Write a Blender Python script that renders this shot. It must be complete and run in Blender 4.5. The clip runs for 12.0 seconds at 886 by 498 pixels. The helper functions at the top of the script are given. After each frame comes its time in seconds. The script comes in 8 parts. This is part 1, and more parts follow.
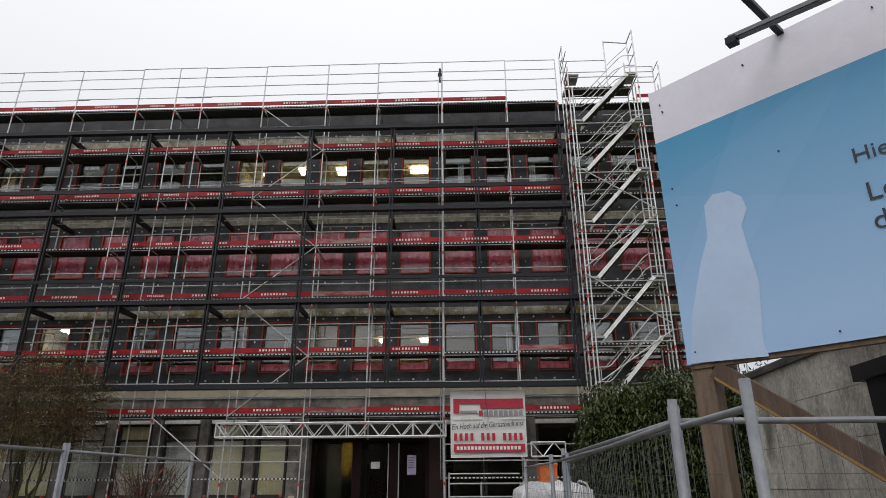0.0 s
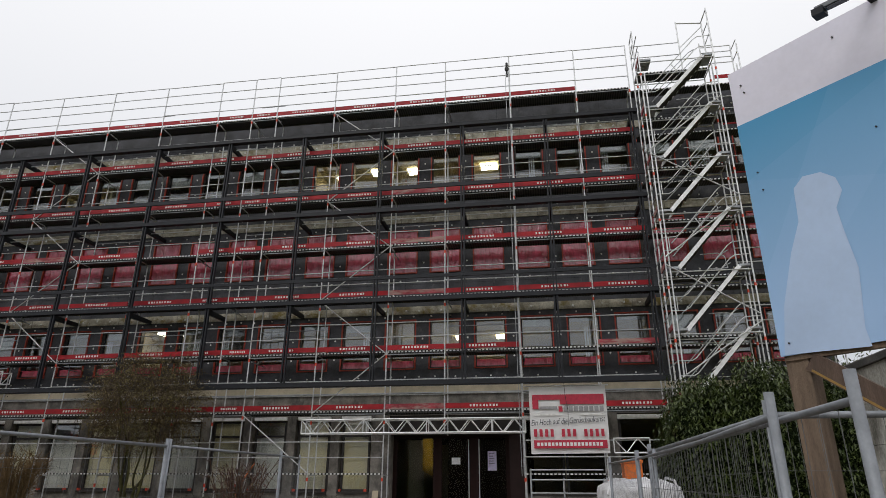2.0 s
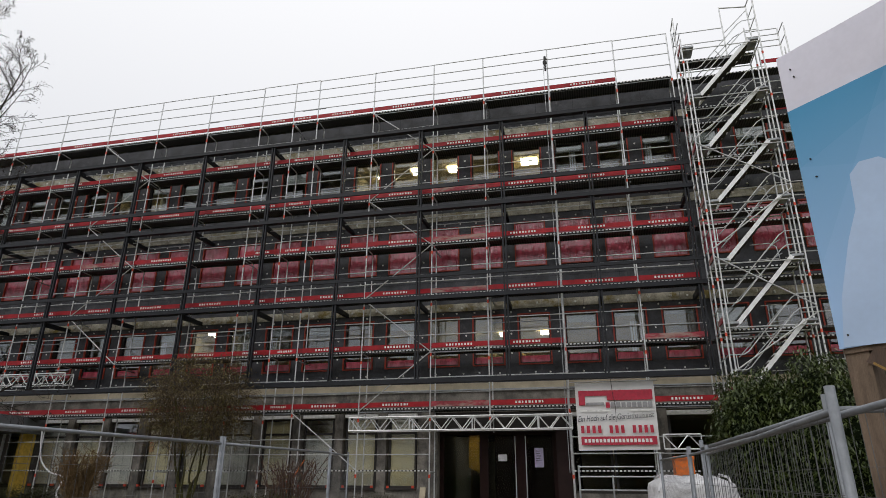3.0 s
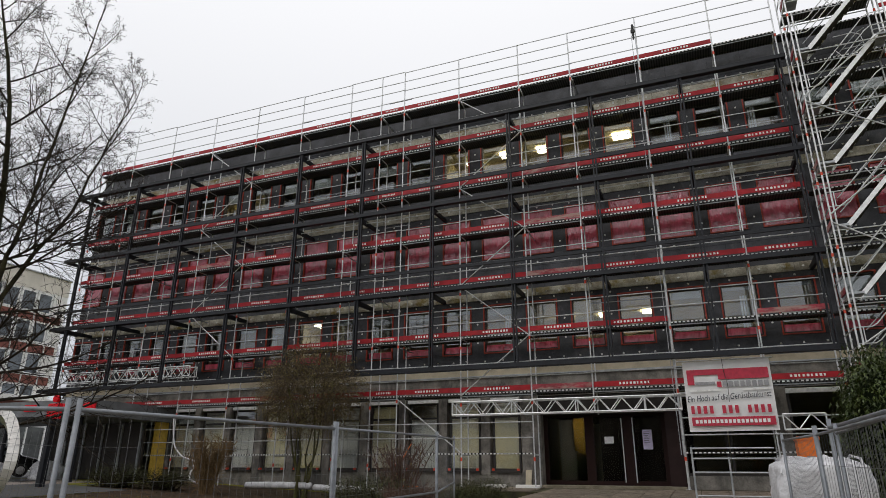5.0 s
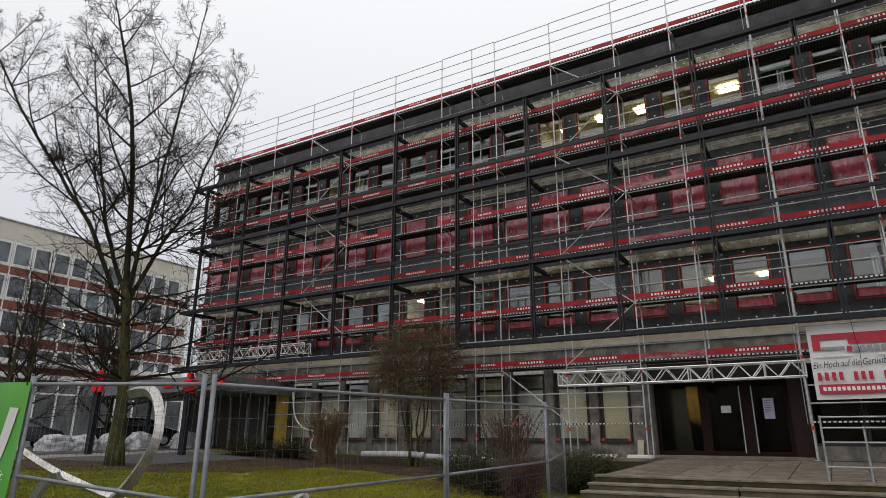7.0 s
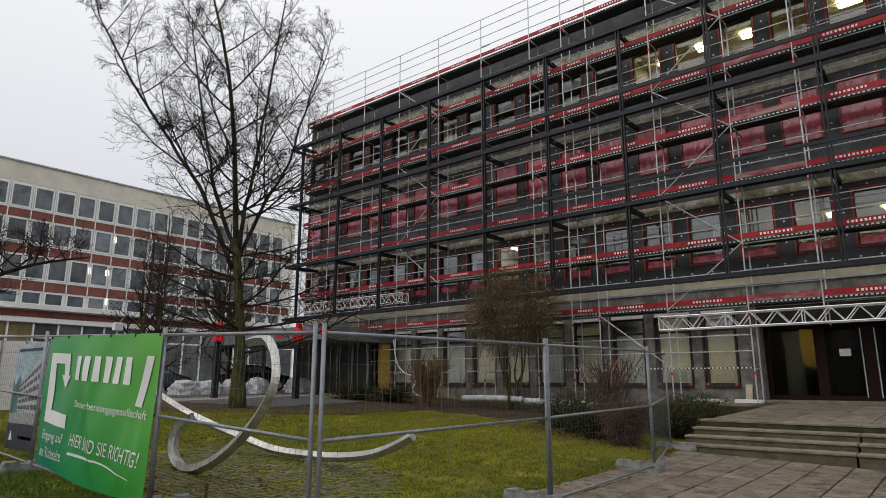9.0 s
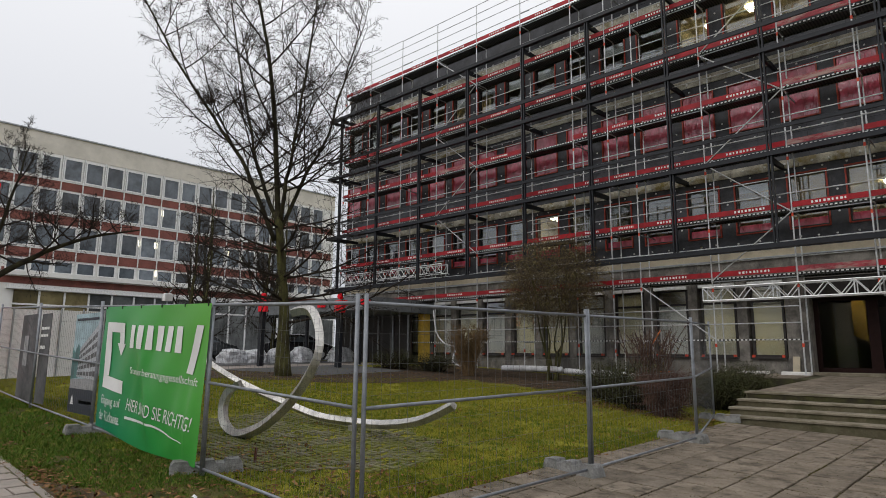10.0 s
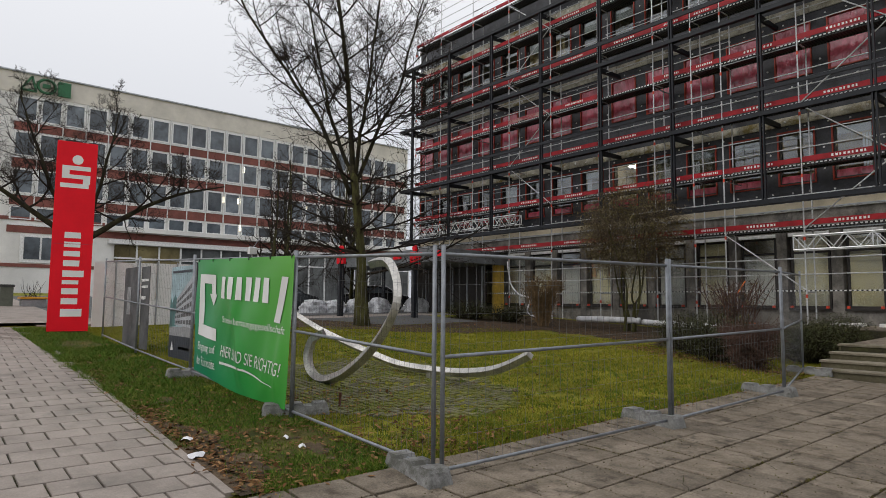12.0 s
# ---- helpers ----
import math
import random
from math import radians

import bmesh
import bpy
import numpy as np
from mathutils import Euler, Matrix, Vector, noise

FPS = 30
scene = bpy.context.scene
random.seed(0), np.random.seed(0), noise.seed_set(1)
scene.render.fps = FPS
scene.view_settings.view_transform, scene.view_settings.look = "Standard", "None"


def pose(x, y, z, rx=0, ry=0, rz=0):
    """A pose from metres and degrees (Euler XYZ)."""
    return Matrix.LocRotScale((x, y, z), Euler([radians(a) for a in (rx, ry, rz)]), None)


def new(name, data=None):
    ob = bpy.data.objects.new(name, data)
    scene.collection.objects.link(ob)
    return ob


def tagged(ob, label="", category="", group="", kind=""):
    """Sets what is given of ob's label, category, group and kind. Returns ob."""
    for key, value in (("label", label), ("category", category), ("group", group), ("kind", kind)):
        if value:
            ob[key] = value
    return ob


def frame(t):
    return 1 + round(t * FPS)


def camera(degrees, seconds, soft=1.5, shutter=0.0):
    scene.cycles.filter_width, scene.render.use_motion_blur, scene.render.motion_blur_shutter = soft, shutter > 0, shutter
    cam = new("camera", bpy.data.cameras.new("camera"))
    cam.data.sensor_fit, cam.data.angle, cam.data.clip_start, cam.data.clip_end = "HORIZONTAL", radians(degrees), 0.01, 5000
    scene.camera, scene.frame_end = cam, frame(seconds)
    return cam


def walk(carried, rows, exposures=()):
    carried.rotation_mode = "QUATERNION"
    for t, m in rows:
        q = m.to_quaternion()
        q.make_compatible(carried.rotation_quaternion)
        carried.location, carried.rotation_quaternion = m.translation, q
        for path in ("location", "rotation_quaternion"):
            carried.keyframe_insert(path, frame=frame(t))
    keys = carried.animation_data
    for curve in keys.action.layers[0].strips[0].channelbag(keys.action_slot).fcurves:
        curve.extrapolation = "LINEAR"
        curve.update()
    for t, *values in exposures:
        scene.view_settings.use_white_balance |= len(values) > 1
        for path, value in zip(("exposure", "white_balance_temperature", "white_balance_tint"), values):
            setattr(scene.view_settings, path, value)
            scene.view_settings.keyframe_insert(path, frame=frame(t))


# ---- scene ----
# ---- camera ----
cam = camera(70.6, 12.0, soft=0.8)
PATH = [
    # seconds, x, y, z, yaw, pitch, roll
    (0.0, 0.000, 0.000, 1.553, 1.79, 21.22, -0.30),
    (0.5, -0.006, -0.005, 1.551, 3.55, 21.14, -0.38),
    (1.0, -0.012, -0.010, 1.550, 5.29, 21.13, -0.24),
    (1.5, -0.018, -0.015, 1.548, 7.07, 21.04, -0.06),
    (2.0, -0.025, -0.020, 1.546, 8.87, 20.91, 0.23),
    (2.5, -0.031, -0.026, 1.545, 10.73, 20.94, 0.42),
    (3.0, -0.039, -0.032, 1.543, 12.90, 20.64, 0.32),
    (5.0, -0.070, -0.057, 1.534, 21.85, 19.23, 0.18),
    (5.5, -0.079, -0.064, 1.532, 24.37, 18.88, 0.11),
    (6.0, -0.087, -0.071, 1.530, 26.58, 18.47, 0.04),
    (6.5, -0.094, -0.077, 1.528, 28.75, 17.78, 0.05),
    (7.0, -0.103, -0.084, 1.526, 31.17, 16.74, 0.16),
    (9.0, -0.133, -0.109, 1.518, 39.79, 12.01, 0.07),
    (9.5, -0.139, -0.113, 1.516, 41.53, 10.73, 0.24),
    (10.0, -0.145, -0.119, 1.514, 43.38, 9.36, 0.41),
    (10.5, -0.151, -0.124, 1.513, 45.14, 7.85, 0.50),
    (11.0, -0.157, -0.128, 1.511, 46.67, 6.62, 0.45),
    (11.5, -0.162, -0.133, 1.510, 48.31, 5.65, 0.39),
    (12.0, -0.168, -0.138, 1.508, 50.05, 4.88, 0.49),
]
walk(cam, [(t, pose(x, y, z, 90 + p, 0, w) @ pose(0, 0, 0, 0, 0, r)) for t, x, y, z, w, p, r in PATH],
     exposures=[(0.0, -0.07), (3.0, -0.09), (7.0, -0.08), (9.0, -0.04), (12.0, 0.01)])

# ---- light: an overcast winter day ----
world = bpy.data.worlds.new("overcast_sky")
scene.world = world
world.use_nodes = True
wn, wl = world.node_tree.nodes, world.node_tree.links
wn.clear()
w_out, w_bg = wn.new("ShaderNodeOutputWorld"), wn.new("ShaderNodeBackground")
w_sky = wn.new("ShaderNodeTexSky")
w_sky.sky_type, w_sky.sun_disc = "NISHITA", False
w_sky.sun_elevation, w_sky.sun_rotation = radians(32), radians(150)
w_sky.dust_density, w_sky.air_density = 4.0, 1.0
w_scale = wn.new("ShaderNodeVectorMath")
w_scale.operation = "SCALE"
w_scale.inputs["Scale"].default_value = 0.05
w_tex, w_sep, w_ramp = wn.new("ShaderNodeTexCoord"), wn.new("ShaderNodeSeparateXYZ"), wn.new("ShaderNodeValToRGB")
w_ramp.color_ramp.elements[0].position, w_ramp.color_ramp.elements[0].color = 0.0, (0.50, 0.52, 0.57, 1)
w_ramp.color_ramp.elements[1].position, w_ramp.color_ramp.elements[1].color = 0.75, (1.0, 1.0, 1.02, 1)
w_mix = wn.new("ShaderNodeMix")
w_mix.data_type = "RGBA"
w_mix.inputs[0].default_value = 0.93
wl.new(w_sky.outputs[0], w_scale.inputs[0])
wl.new(w_tex.outputs["Generated"], w_sep.inputs[0])
wl.new(w_sep.outputs["Z"], w_ramp.inputs[0])
wl.new(w_scale.outputs[0], w_mix.inputs[6])
wl.new(w_ramp.outputs[0], w_mix.inputs[7])
wl.new(w_mix.outputs[2], w_bg.inputs[0])
w_bg.inputs[1].default_value = 1.17
wl.new(w_bg.outputs[0], w_out.inputs[0])
sun_data = bpy.data.lights.new("sun", "SUN")
sun_data.energy, sun_data.angle, sun_data.color = 0.6, radians(25), (1.0, 0.96, 0.9)
sun = new("sun", sun_data)
sun.rotation_euler = (radians(50), 0, radians(-25))

# ---- mesh helpers ----
class MB:
    """Gathers vertices and faces of one mesh."""
    def __init__(self):
        self.v, self.f = [], []

    def add(self, vs, fs):
        n = len(self.v)
        self.v += [tuple(p) for p in vs]
        self.f += [tuple(i + n for i in q) for q in fs]
        return self

    def box(self, x0, y0, z0, x1, y1, z1):
        return self.add([(x0, y0, z0), (x1, y0, z0), (x1, y1, z0), (x0, y1, z0), (x0, y0, z1), (x1, y0, z1), (x1, y1, z1), (x0, y1, z1)],
                        [(0, 3, 2, 1), (4, 5, 6, 7), (0, 1, 5, 4), (1, 2, 6, 5), (2, 3, 7, 6), (3, 0, 4, 7)])

    def slab(self, x0, y0, z0, x1, y1, z1, b=0.008):
        """A box with its upper edges bevelled."""
        vs = [(x0, y0, z0), (x1, y0, z0), (x1, y1, z0), (x0, y1, z0), (x0, y0, z1 - b), (x1, y0, z1 - b), (x1, y1, z1 - b), (x0, y1, z1 - b),
              (x0 + b, y0 + b, z1), (x1 - b, y0 + b, z1), (x1 - b, y1 - b, z1), (x0 + b, y1 - b, z1)]
        fs = [(0, 3, 2, 1), (8, 9, 10, 11)]
        for i in range(4):
            j = (i + 1) % 4
            fs += [(i, j, 4 + j, 4 + i), (4 + i, 4 + j, 8 + j, 8 + i)]
        return self.add(vs, fs)

    def beam(self, p, q, w, h, up=(0, 0, 1)):
        """A square bar from p to q, w wide across and h high along up."""
        p, q = Vector(p), Vector(q)
        d = (q - p).normalized()
        s = d.cross(Vector(up))
        s = s.normalized() if s.length > 1e-4 else Vector((1, 0, 0))
        u = s.cross(d).normalized()
        s, u = s * w / 2, u * h / 2
        c = [p - s - u, p + s - u, p + s + u, p - s + u, q - s - u, q + s - u, q + s + u, q - s + u]
        return self.add(c, [(0, 1, 2, 3), (7, 6, 5, 4), (0, 4, 5, 1), (1, 5, 6, 2), (2, 6, 7, 3), (3, 7, 4, 0)])

    def tube(self, p, q, r, n=6, r2=None, caps=True):
        p, q = Vector(p), Vector(q)
        r2 = r if r2 is None else r2
        d = (q - p).normalized()
        a = d.orthogonal().normalized()
        b = d.cross(a)
        ring = [(math.cos(2 * math.pi * i / n), math.sin(2 * math.pi * i / n)) for i in range(n)]
        vs = [p + (a * c + b * s) * r for c, s in ring] + [q + (a * c + b * s) * r2 for c, s in ring]
        fs = [(i, (i + 1) % n, n + (i + 1) % n, n + i) for i in range(n)]
        if caps:
            fs += [tuple(range(n))[::-1], tuple(range(n, 2 * n))]
        return self.add(vs, fs)

    def channel(self, x0, x1, prof):
        """A profile of (y, z) points drawn along x."""
        n = len(prof)
        return self.add([(x, y, z) for x in (x0, x1) for y, z in prof],
                        [(i, (i + 1) % n, n + (i + 1) % n, n + i) for i in range(n)] + [tuple(range(n))[::-1], tuple(range(n, 2 * n))])

    def sheet4(self, q, z0, t, b=0.006):
        """A flag on four corners (x, y, z), its top t above them."""
        c = [sum(p[k] for p in q) / 4 for k in range(3)]
        low = [(x, y, z + z0) for x, y, z in q]
        mid = [(x, y, z + t - b) for x, y, z in q]
        top = [(x + (c[0] - x) * 0.03, y + (c[1] - y) * 0.03, z + t) for x, y, z in q]
        fs = [(8, 9, 10, 11)]
        for i in range(4):
            j = (i + 1) % 4
            fs += [(i, j, 4 + j, 4 + i), (4 + i, 4 + j, 8 + j, 8 + i)]
        return self.add(low + mid + top, fs)

    def path(self, pts, r, n=6):
        """A round bar through points; r is one radius or one a point."""
        pts = [Vector(p) for p in pts]
        rs = r if isinstance(r, (list, tuple)) else [r] * len(pts)
        base, a = len(self.v), None
        for i, p in enumerate(pts):
            d = (pts[min(i + 1, len(pts) - 1)] - pts[max(i - 1, 0)]).normalized()
            a = d.orthogonal().normalized() if a is None else (a - d * a.dot(d)).normalized()
            b = d.cross(a)
            for k in range(n):
                w = 2 * math.pi * k / n
                self.v.append(tuple(p + (a * math.cos(w) + b * math.sin(w)) * rs[i]))
        for i in range(len(pts) - 1):
            for k in range(n):
                o, m = base + i * n, (k + 1) % n
                self.f.append((o + k, o + m, o + n + m, o + n + k))
        self.f.append(tuple(base + k for k in range(n))[::-1])
        self.f.append(tuple(base + (len(pts) - 1) * n + k for k in range(n)))
        return self

    def mesh(self, name, material, smooth=False):
        me = bpy.data.meshes.new(name)
        me.from_pydata(self.v, [], self.f)
        me.materials.append(material)
        if smooth:
            me.polygons.foreach_set("use_smooth", [True] * len(me.polygons))
        me.update()
        return me


def thing(name, loc, label, category, group="", kind=""):
    """An Empty at the base of a thing, to parent its parts."""
    ob = new(name)
    ob.location = loc
    ob.empty_display_size = 0.1
    return tagged(ob, label, category, group, kind)


def under(ob, parent):
    """Parents ob, whose mesh or place is given in the world."""
    ob.parent = parent
    top, m = parent, Matrix()
    chain = []
    while top:
        chain.append(top)
        top = top.parent
    for o in reversed(chain):
        m = m @ o.matrix_parent_inverse @ o.matrix_basis
    ob.matrix_parent_inverse = m.inverted()
    return ob


def part(name, mb, material, parent, label="", smooth=False, kind=""):
    ob = new(name, mb.mesh(name, material, smooth))
    if parent:
        under(ob, parent)
    return tagged(ob, label, kind=kind)


def piece(name, me, loc, parent, rz=0.0, label=""):
    """A part on a mesh that alike parts share."""
    ob = new(name, me)
    ob.location, ob.rotation_euler = loc, (0, 0, rz)
    if parent:
        under(ob, parent)
    return tagged(ob, label)


def single(name, mb, material, label, category, group="", kind="", smooth=False):
    return tagged(new(name, mb.mesh(name, material, smooth)), label, category, group, kind)


def height(x, y):
    """The ground: it rises gently towards the house and away along the lawn, and levels out at the car park."""
    u = min(0.04 * max(0.0, -x - 4.3), 1.9)
    u -= max(0.0, u - 0.72) * min(max((y - 8.0) / 3.0, 0.0), 1.0)
    return u - 0.03 * min(max(x + 4.3, 0.0), 6.0) + 0.015 * min(max(y - 3.0, 0.0), 19.0)


# ---- materials ----
def mat(name, col, rough=0.7, metal=0.0, scale=8.0, var=0.15, fine=0.08, fscale=90.0, bump=0.15, col2=None, rnd=0.0, spec=0.5, coord="Object", stretch=(1, 1, 1)):
    """A surface with stains (scale, var), grain (fscale, fine), relief and a shade of its own for each piece (rnd)."""
    m = bpy.data.materials.new(name)
    m.use_nodes = True
    nt, ln = m.node_tree.nodes, m.node_tree.links
    bs = nt["Principled BSDF"]
    bs.inputs["Roughness"].default_value, bs.inputs["Metallic"].default_value = rough, metal
    bs.inputs["Specular IOR Level"].default_value = spec
    tc, mp = nt.new("ShaderNodeTexCoord"), nt.new("ShaderNodeMapping")
    mp.inputs["Scale"].default_value = stretch
    ln.new(tc.outputs[coord], mp.inputs[0])
    src = mp.outputs[0]
    if rnd:
        oo, mu, av = nt.new("ShaderNodeObjectInfo"), nt.new("ShaderNodeMath"), nt.new("ShaderNodeVectorMath")
        mu.operation, mu.inputs[1].default_value = "MULTIPLY", 83.0
        ln.new(oo.outputs["Random"], mu.inputs[0])
        ln.new(mp.outputs[0], av.inputs[0])
        ln.new(mu.outputs[0], av.inputs[1])
        src = av.outputs[0]
    n1, n2 = nt.new("ShaderNodeTexNoise"), nt.new("ShaderNodeTexNoise")
    n1.inputs["Scale"].default_value, n1.inputs["Detail"].default_value, n1.inputs["Roughness"].default_value = scale, 6, 0.65
    n2.inputs["Scale"].default_value, n2.inputs["Detail"].default_value = fscale, 3
    ln.new(src, n1.inputs["Vector"])
    ln.new(src, n2.inputs["Vector"])
    c1 = tuple(c * (1 - var) for c in col)
    c2 = col2 or tuple(min(1, c * (1 + var)) for c in col)
    rp = nt.new("ShaderNodeValToRGB")
    rp.color_ramp.elements[0].position, rp.color_ramp.elements[1].position = 0.36, 0.64
    rp.color_ramp.elements[0].color, rp.color_ramp.elements[1].color = (*c1, 1), (*c2, 1)
    ln.new(n1.outputs["Fac"], rp.inputs[0])
    hs = nt.new("ShaderNodeHueSaturation")
    ma = nt.new("ShaderNodeMath")
    ma.operation = "MULTIPLY_ADD"
    ma.inputs[1].default_value, ma.inputs[2].default_value = fine * 4, 1 - fine * 2
    ln.new(n2.outputs["Fac"], ma.inputs[0])
    last = ma
    if rnd:
        oi, mr = nt.new("ShaderNodeObjectInfo"), nt.new("ShaderNodeMath")
        mr.operation = "MULTIPLY_ADD"
        mr.inputs[1].default_value, mr.inputs[2].default_value = 2 * rnd, -rnd
        ad = nt.new("ShaderNodeMath")
        ln.new(oi.outputs["Random"], mr.inputs[0])
        ln.new(ma.outputs[0], ad.inputs[0])
        ln.new(mr.outputs[0], ad.inputs[1])
        last = ad
    ln.new(last.outputs[0], hs.inputs["Value"])
    ln.new(rp.outputs[0], hs.inputs["Color"])
    ln.new(hs.outputs[0], bs.inputs["Base Color"])
    if bump:
        bp = nt.new("ShaderNodeBump")
        bp.inputs["Strength"].default_value, bp.inputs["Distance"].default_value = bump, 0.02
        ln.new(n2.outputs["Fac"], bp.inputs["Height"])
        ln.new(bp.outputs[0], bs.inputs["Normal"])
    return m


def glow(name, col, strength):
    m = bpy.data.materials.new(name)
    m.use_nodes = True
    bs = m.node_tree.nodes["Principled BSDF"]
    bs.inputs["Base Color"].default_value = (*col, 1)
    bs.inputs["Emission Color"].default_value = (*col, 1)
    bs.inputs["Emission Strength"].default_value = strength
    return m


def glass(name, tint=(0.8, 0.84, 0.85), base=0.08, slant=0.7):
    """Thin glass: clear straight on, mirroring at a slant."""
    m = bpy.data.materials.new(name)
    m.use_nodes = True
    nt, ln = m.node_tree.nodes, m.node_tree.links
    nt.remove(nt["Principled BSDF"])
    tr, gl, mx, lw = nt.new("ShaderNodeBsdfTransparent"), nt.new("ShaderNodeBsdfGlossy"), nt.new("ShaderNodeMixShader"), nt.new("ShaderNodeLayerWeight")
    tr.inputs[0].default_value, gl.inputs[0].default_value = (*tint, 1), (0.95, 0.97, 1, 1)
    gl.inputs["Roughness"].default_value = 0.02
    no, bp = nt.new("ShaderNodeTexNoise"), nt.new("ShaderNodeBump")
    no.inputs["Scale"].default_value = 1.3
    bp.inputs["Strength"].default_value, bp.inputs["Distance"].default_value = 0.06, 0.02
    ln.new(no.outputs["Fac"], bp.inputs["Height"])
    ln.new(bp.outputs[0], gl.inputs["Normal"])
    pw, ma = nt.new("ShaderNodeMath"), nt.new("ShaderNodeMath")
    pw.operation, ma.operation = "POWER", "MULTIPLY_ADD"
    pw.inputs[1].default_value, ma.inputs[1].default_value, ma.inputs[2].default_value = 4.0, slant, base
    ln.new(lw.outputs["Facing"], pw.inputs[0])
    ln.new(pw.outputs[0], ma.inputs[0])
    ln.new(ma.outputs[0], mx.inputs[0])
    ln.new(tr.outputs[0], mx.inputs[1])
    ln.new(gl.outputs[0], mx.inputs[2])
    ln.new(mx.outputs[0], nt["Material Output"].inputs[0])
    return m


def dashed(name, col, dark, per_metre):
    """A perforated metal edge: dark slots along x."""
    m = mat(name, col, rough=0.5, metal=0.4)
    nt, ln = m.node_tree.nodes, m.node_tree.links
    bs = nt["Principled BSDF"]
    tc, sp = nt.new("ShaderNodeTexCoord"), nt.new("ShaderNodeSeparateXYZ")
    ln.new(tc.outputs["Object"], sp.inputs[0])
    mu, fr, gt, mx = nt.new("ShaderNodeMath"), nt.new("ShaderNodeMath"), nt.new("ShaderNodeMath"), nt.new("ShaderNodeMix")
    mu.operation, fr.operation, gt.operation, mx.data_type = "MULTIPLY", "FRACT", "GREATER_THAN", "RGBA"
    mu.inputs[1].default_value, gt.inputs[1].default_value = per_metre, 0.55
    ln.new(sp.outputs[0], mu.inputs[0])
    ln.new(mu.outputs[0], fr.inputs[0])
    ln.new(fr.outputs[0], gt.inputs[0])
    ln.new(gt.outputs[0], mx.inputs[0])
    old = bs.inputs["Base Color"].links[0].from_socket
    ln.new(old, mx.inputs[6])
    mx.inputs[7].default_value = (*dark, 1)
    ln.new(mx.outputs[2], bs.inputs["Base Color"])
    return m


def green_print():
    """Banner vinyl printed from blue-green at one lower corner to yellow-green at the other upper one."""
    m = mat("green_banner_vinyl", (0.05, 0.33, 0.05), 0.36, 0, 1.2, 0.12, 0.02, 30, 0.05, spec=0.35)
    nt, ln = m.node_tree.nodes, m.node_tree.links
    g, sp, mx, mz, rp = nt.new("ShaderNodeNewGeometry"), nt.new("ShaderNodeSeparateXYZ"), nt.new("ShaderNodeMath"), nt.new("ShaderNodeMath"), nt.new("ShaderNodeValToRGB")
    ln.new(g.outputs["Position"], sp.inputs[0])
    mx.operation = mz.operation = "MULTIPLY_ADD"
    mx.inputs[1].default_value, mx.inputs[2].default_value, mz.inputs[1].default_value = 0.20, 1.95, 0.20
    ln.new(sp.outputs["X"], mx.inputs[0])
    ln.new(sp.outputs["Z"], mz.inputs[0])
    ln.new(mx.outputs[0], mz.inputs[2])
    rp.color_ramp.elements[0].color, rp.color_ramp.elements[1].color = (0.006, 0.22, 0.12, 1), (0.115, 0.40, 0.040, 1)
    rp.color_ramp.elements.new(0.4).color = (0.030, 0.30, 0.055, 1)
    ln.new(mz.outputs[0], rp.inputs[0])
    ln.new(rp.outputs[0], nt["Principled BSDF"].inputs["Base Color"])
    return m


def film_material():
    """Red plastic film drawn over the windows: wrinkled, wet-looking, with a clear gloss over it."""
    m = mat("red_protective_film", (0.36, 0.010, 0.035), 0.35, 0, 2.4, 0.35, 0.10, 12, 0.3, col2=(0.52, 0.05, 0.10), rnd=0.10, stretch=(1.6, 1, 0.7))
    nt, ln = m.node_tree.nodes, m.node_tree.links
    bs = nt["Principled BSDF"]
    bs.inputs["Coat Weight"].default_value, bs.inputs["Coat Roughness"].default_value, bs.inputs["Coat IOR"].default_value = 1.0, 0.17, 1.85
    g, mp, n1, bp = nt.new("ShaderNodeNewGeometry"), nt.new("ShaderNodeMapping"), nt.new("ShaderNodeTexNoise"), nt.new("ShaderNodeBump")
    mp.inputs["Scale"].default_value, mp.inputs["Rotation"].default_value = (3.6, 1, 0.8), (0, 0.5, 0)
    n1.inputs["Scale"].default_value, n1.inputs["Detail"].default_value, n1.inputs["Distortion"].default_value = 2.2, 4, 0.8
    bp.inputs["Strength"].default_value, bp.inputs["Distance"].default_value = 0.85, 0.05
    ln.new(g.outputs["Position"], mp.inputs[0])
    ln.new(mp.outputs[0], n1.inputs["Vector"])
    ln.new(n1.outputs["Fac"], bp.inputs["Height"])
    ln.new(bp.outputs[0], bs.inputs["Coat Normal"])
    ln.new(bp.outputs[0], bs.inputs["Normal"])
    return m


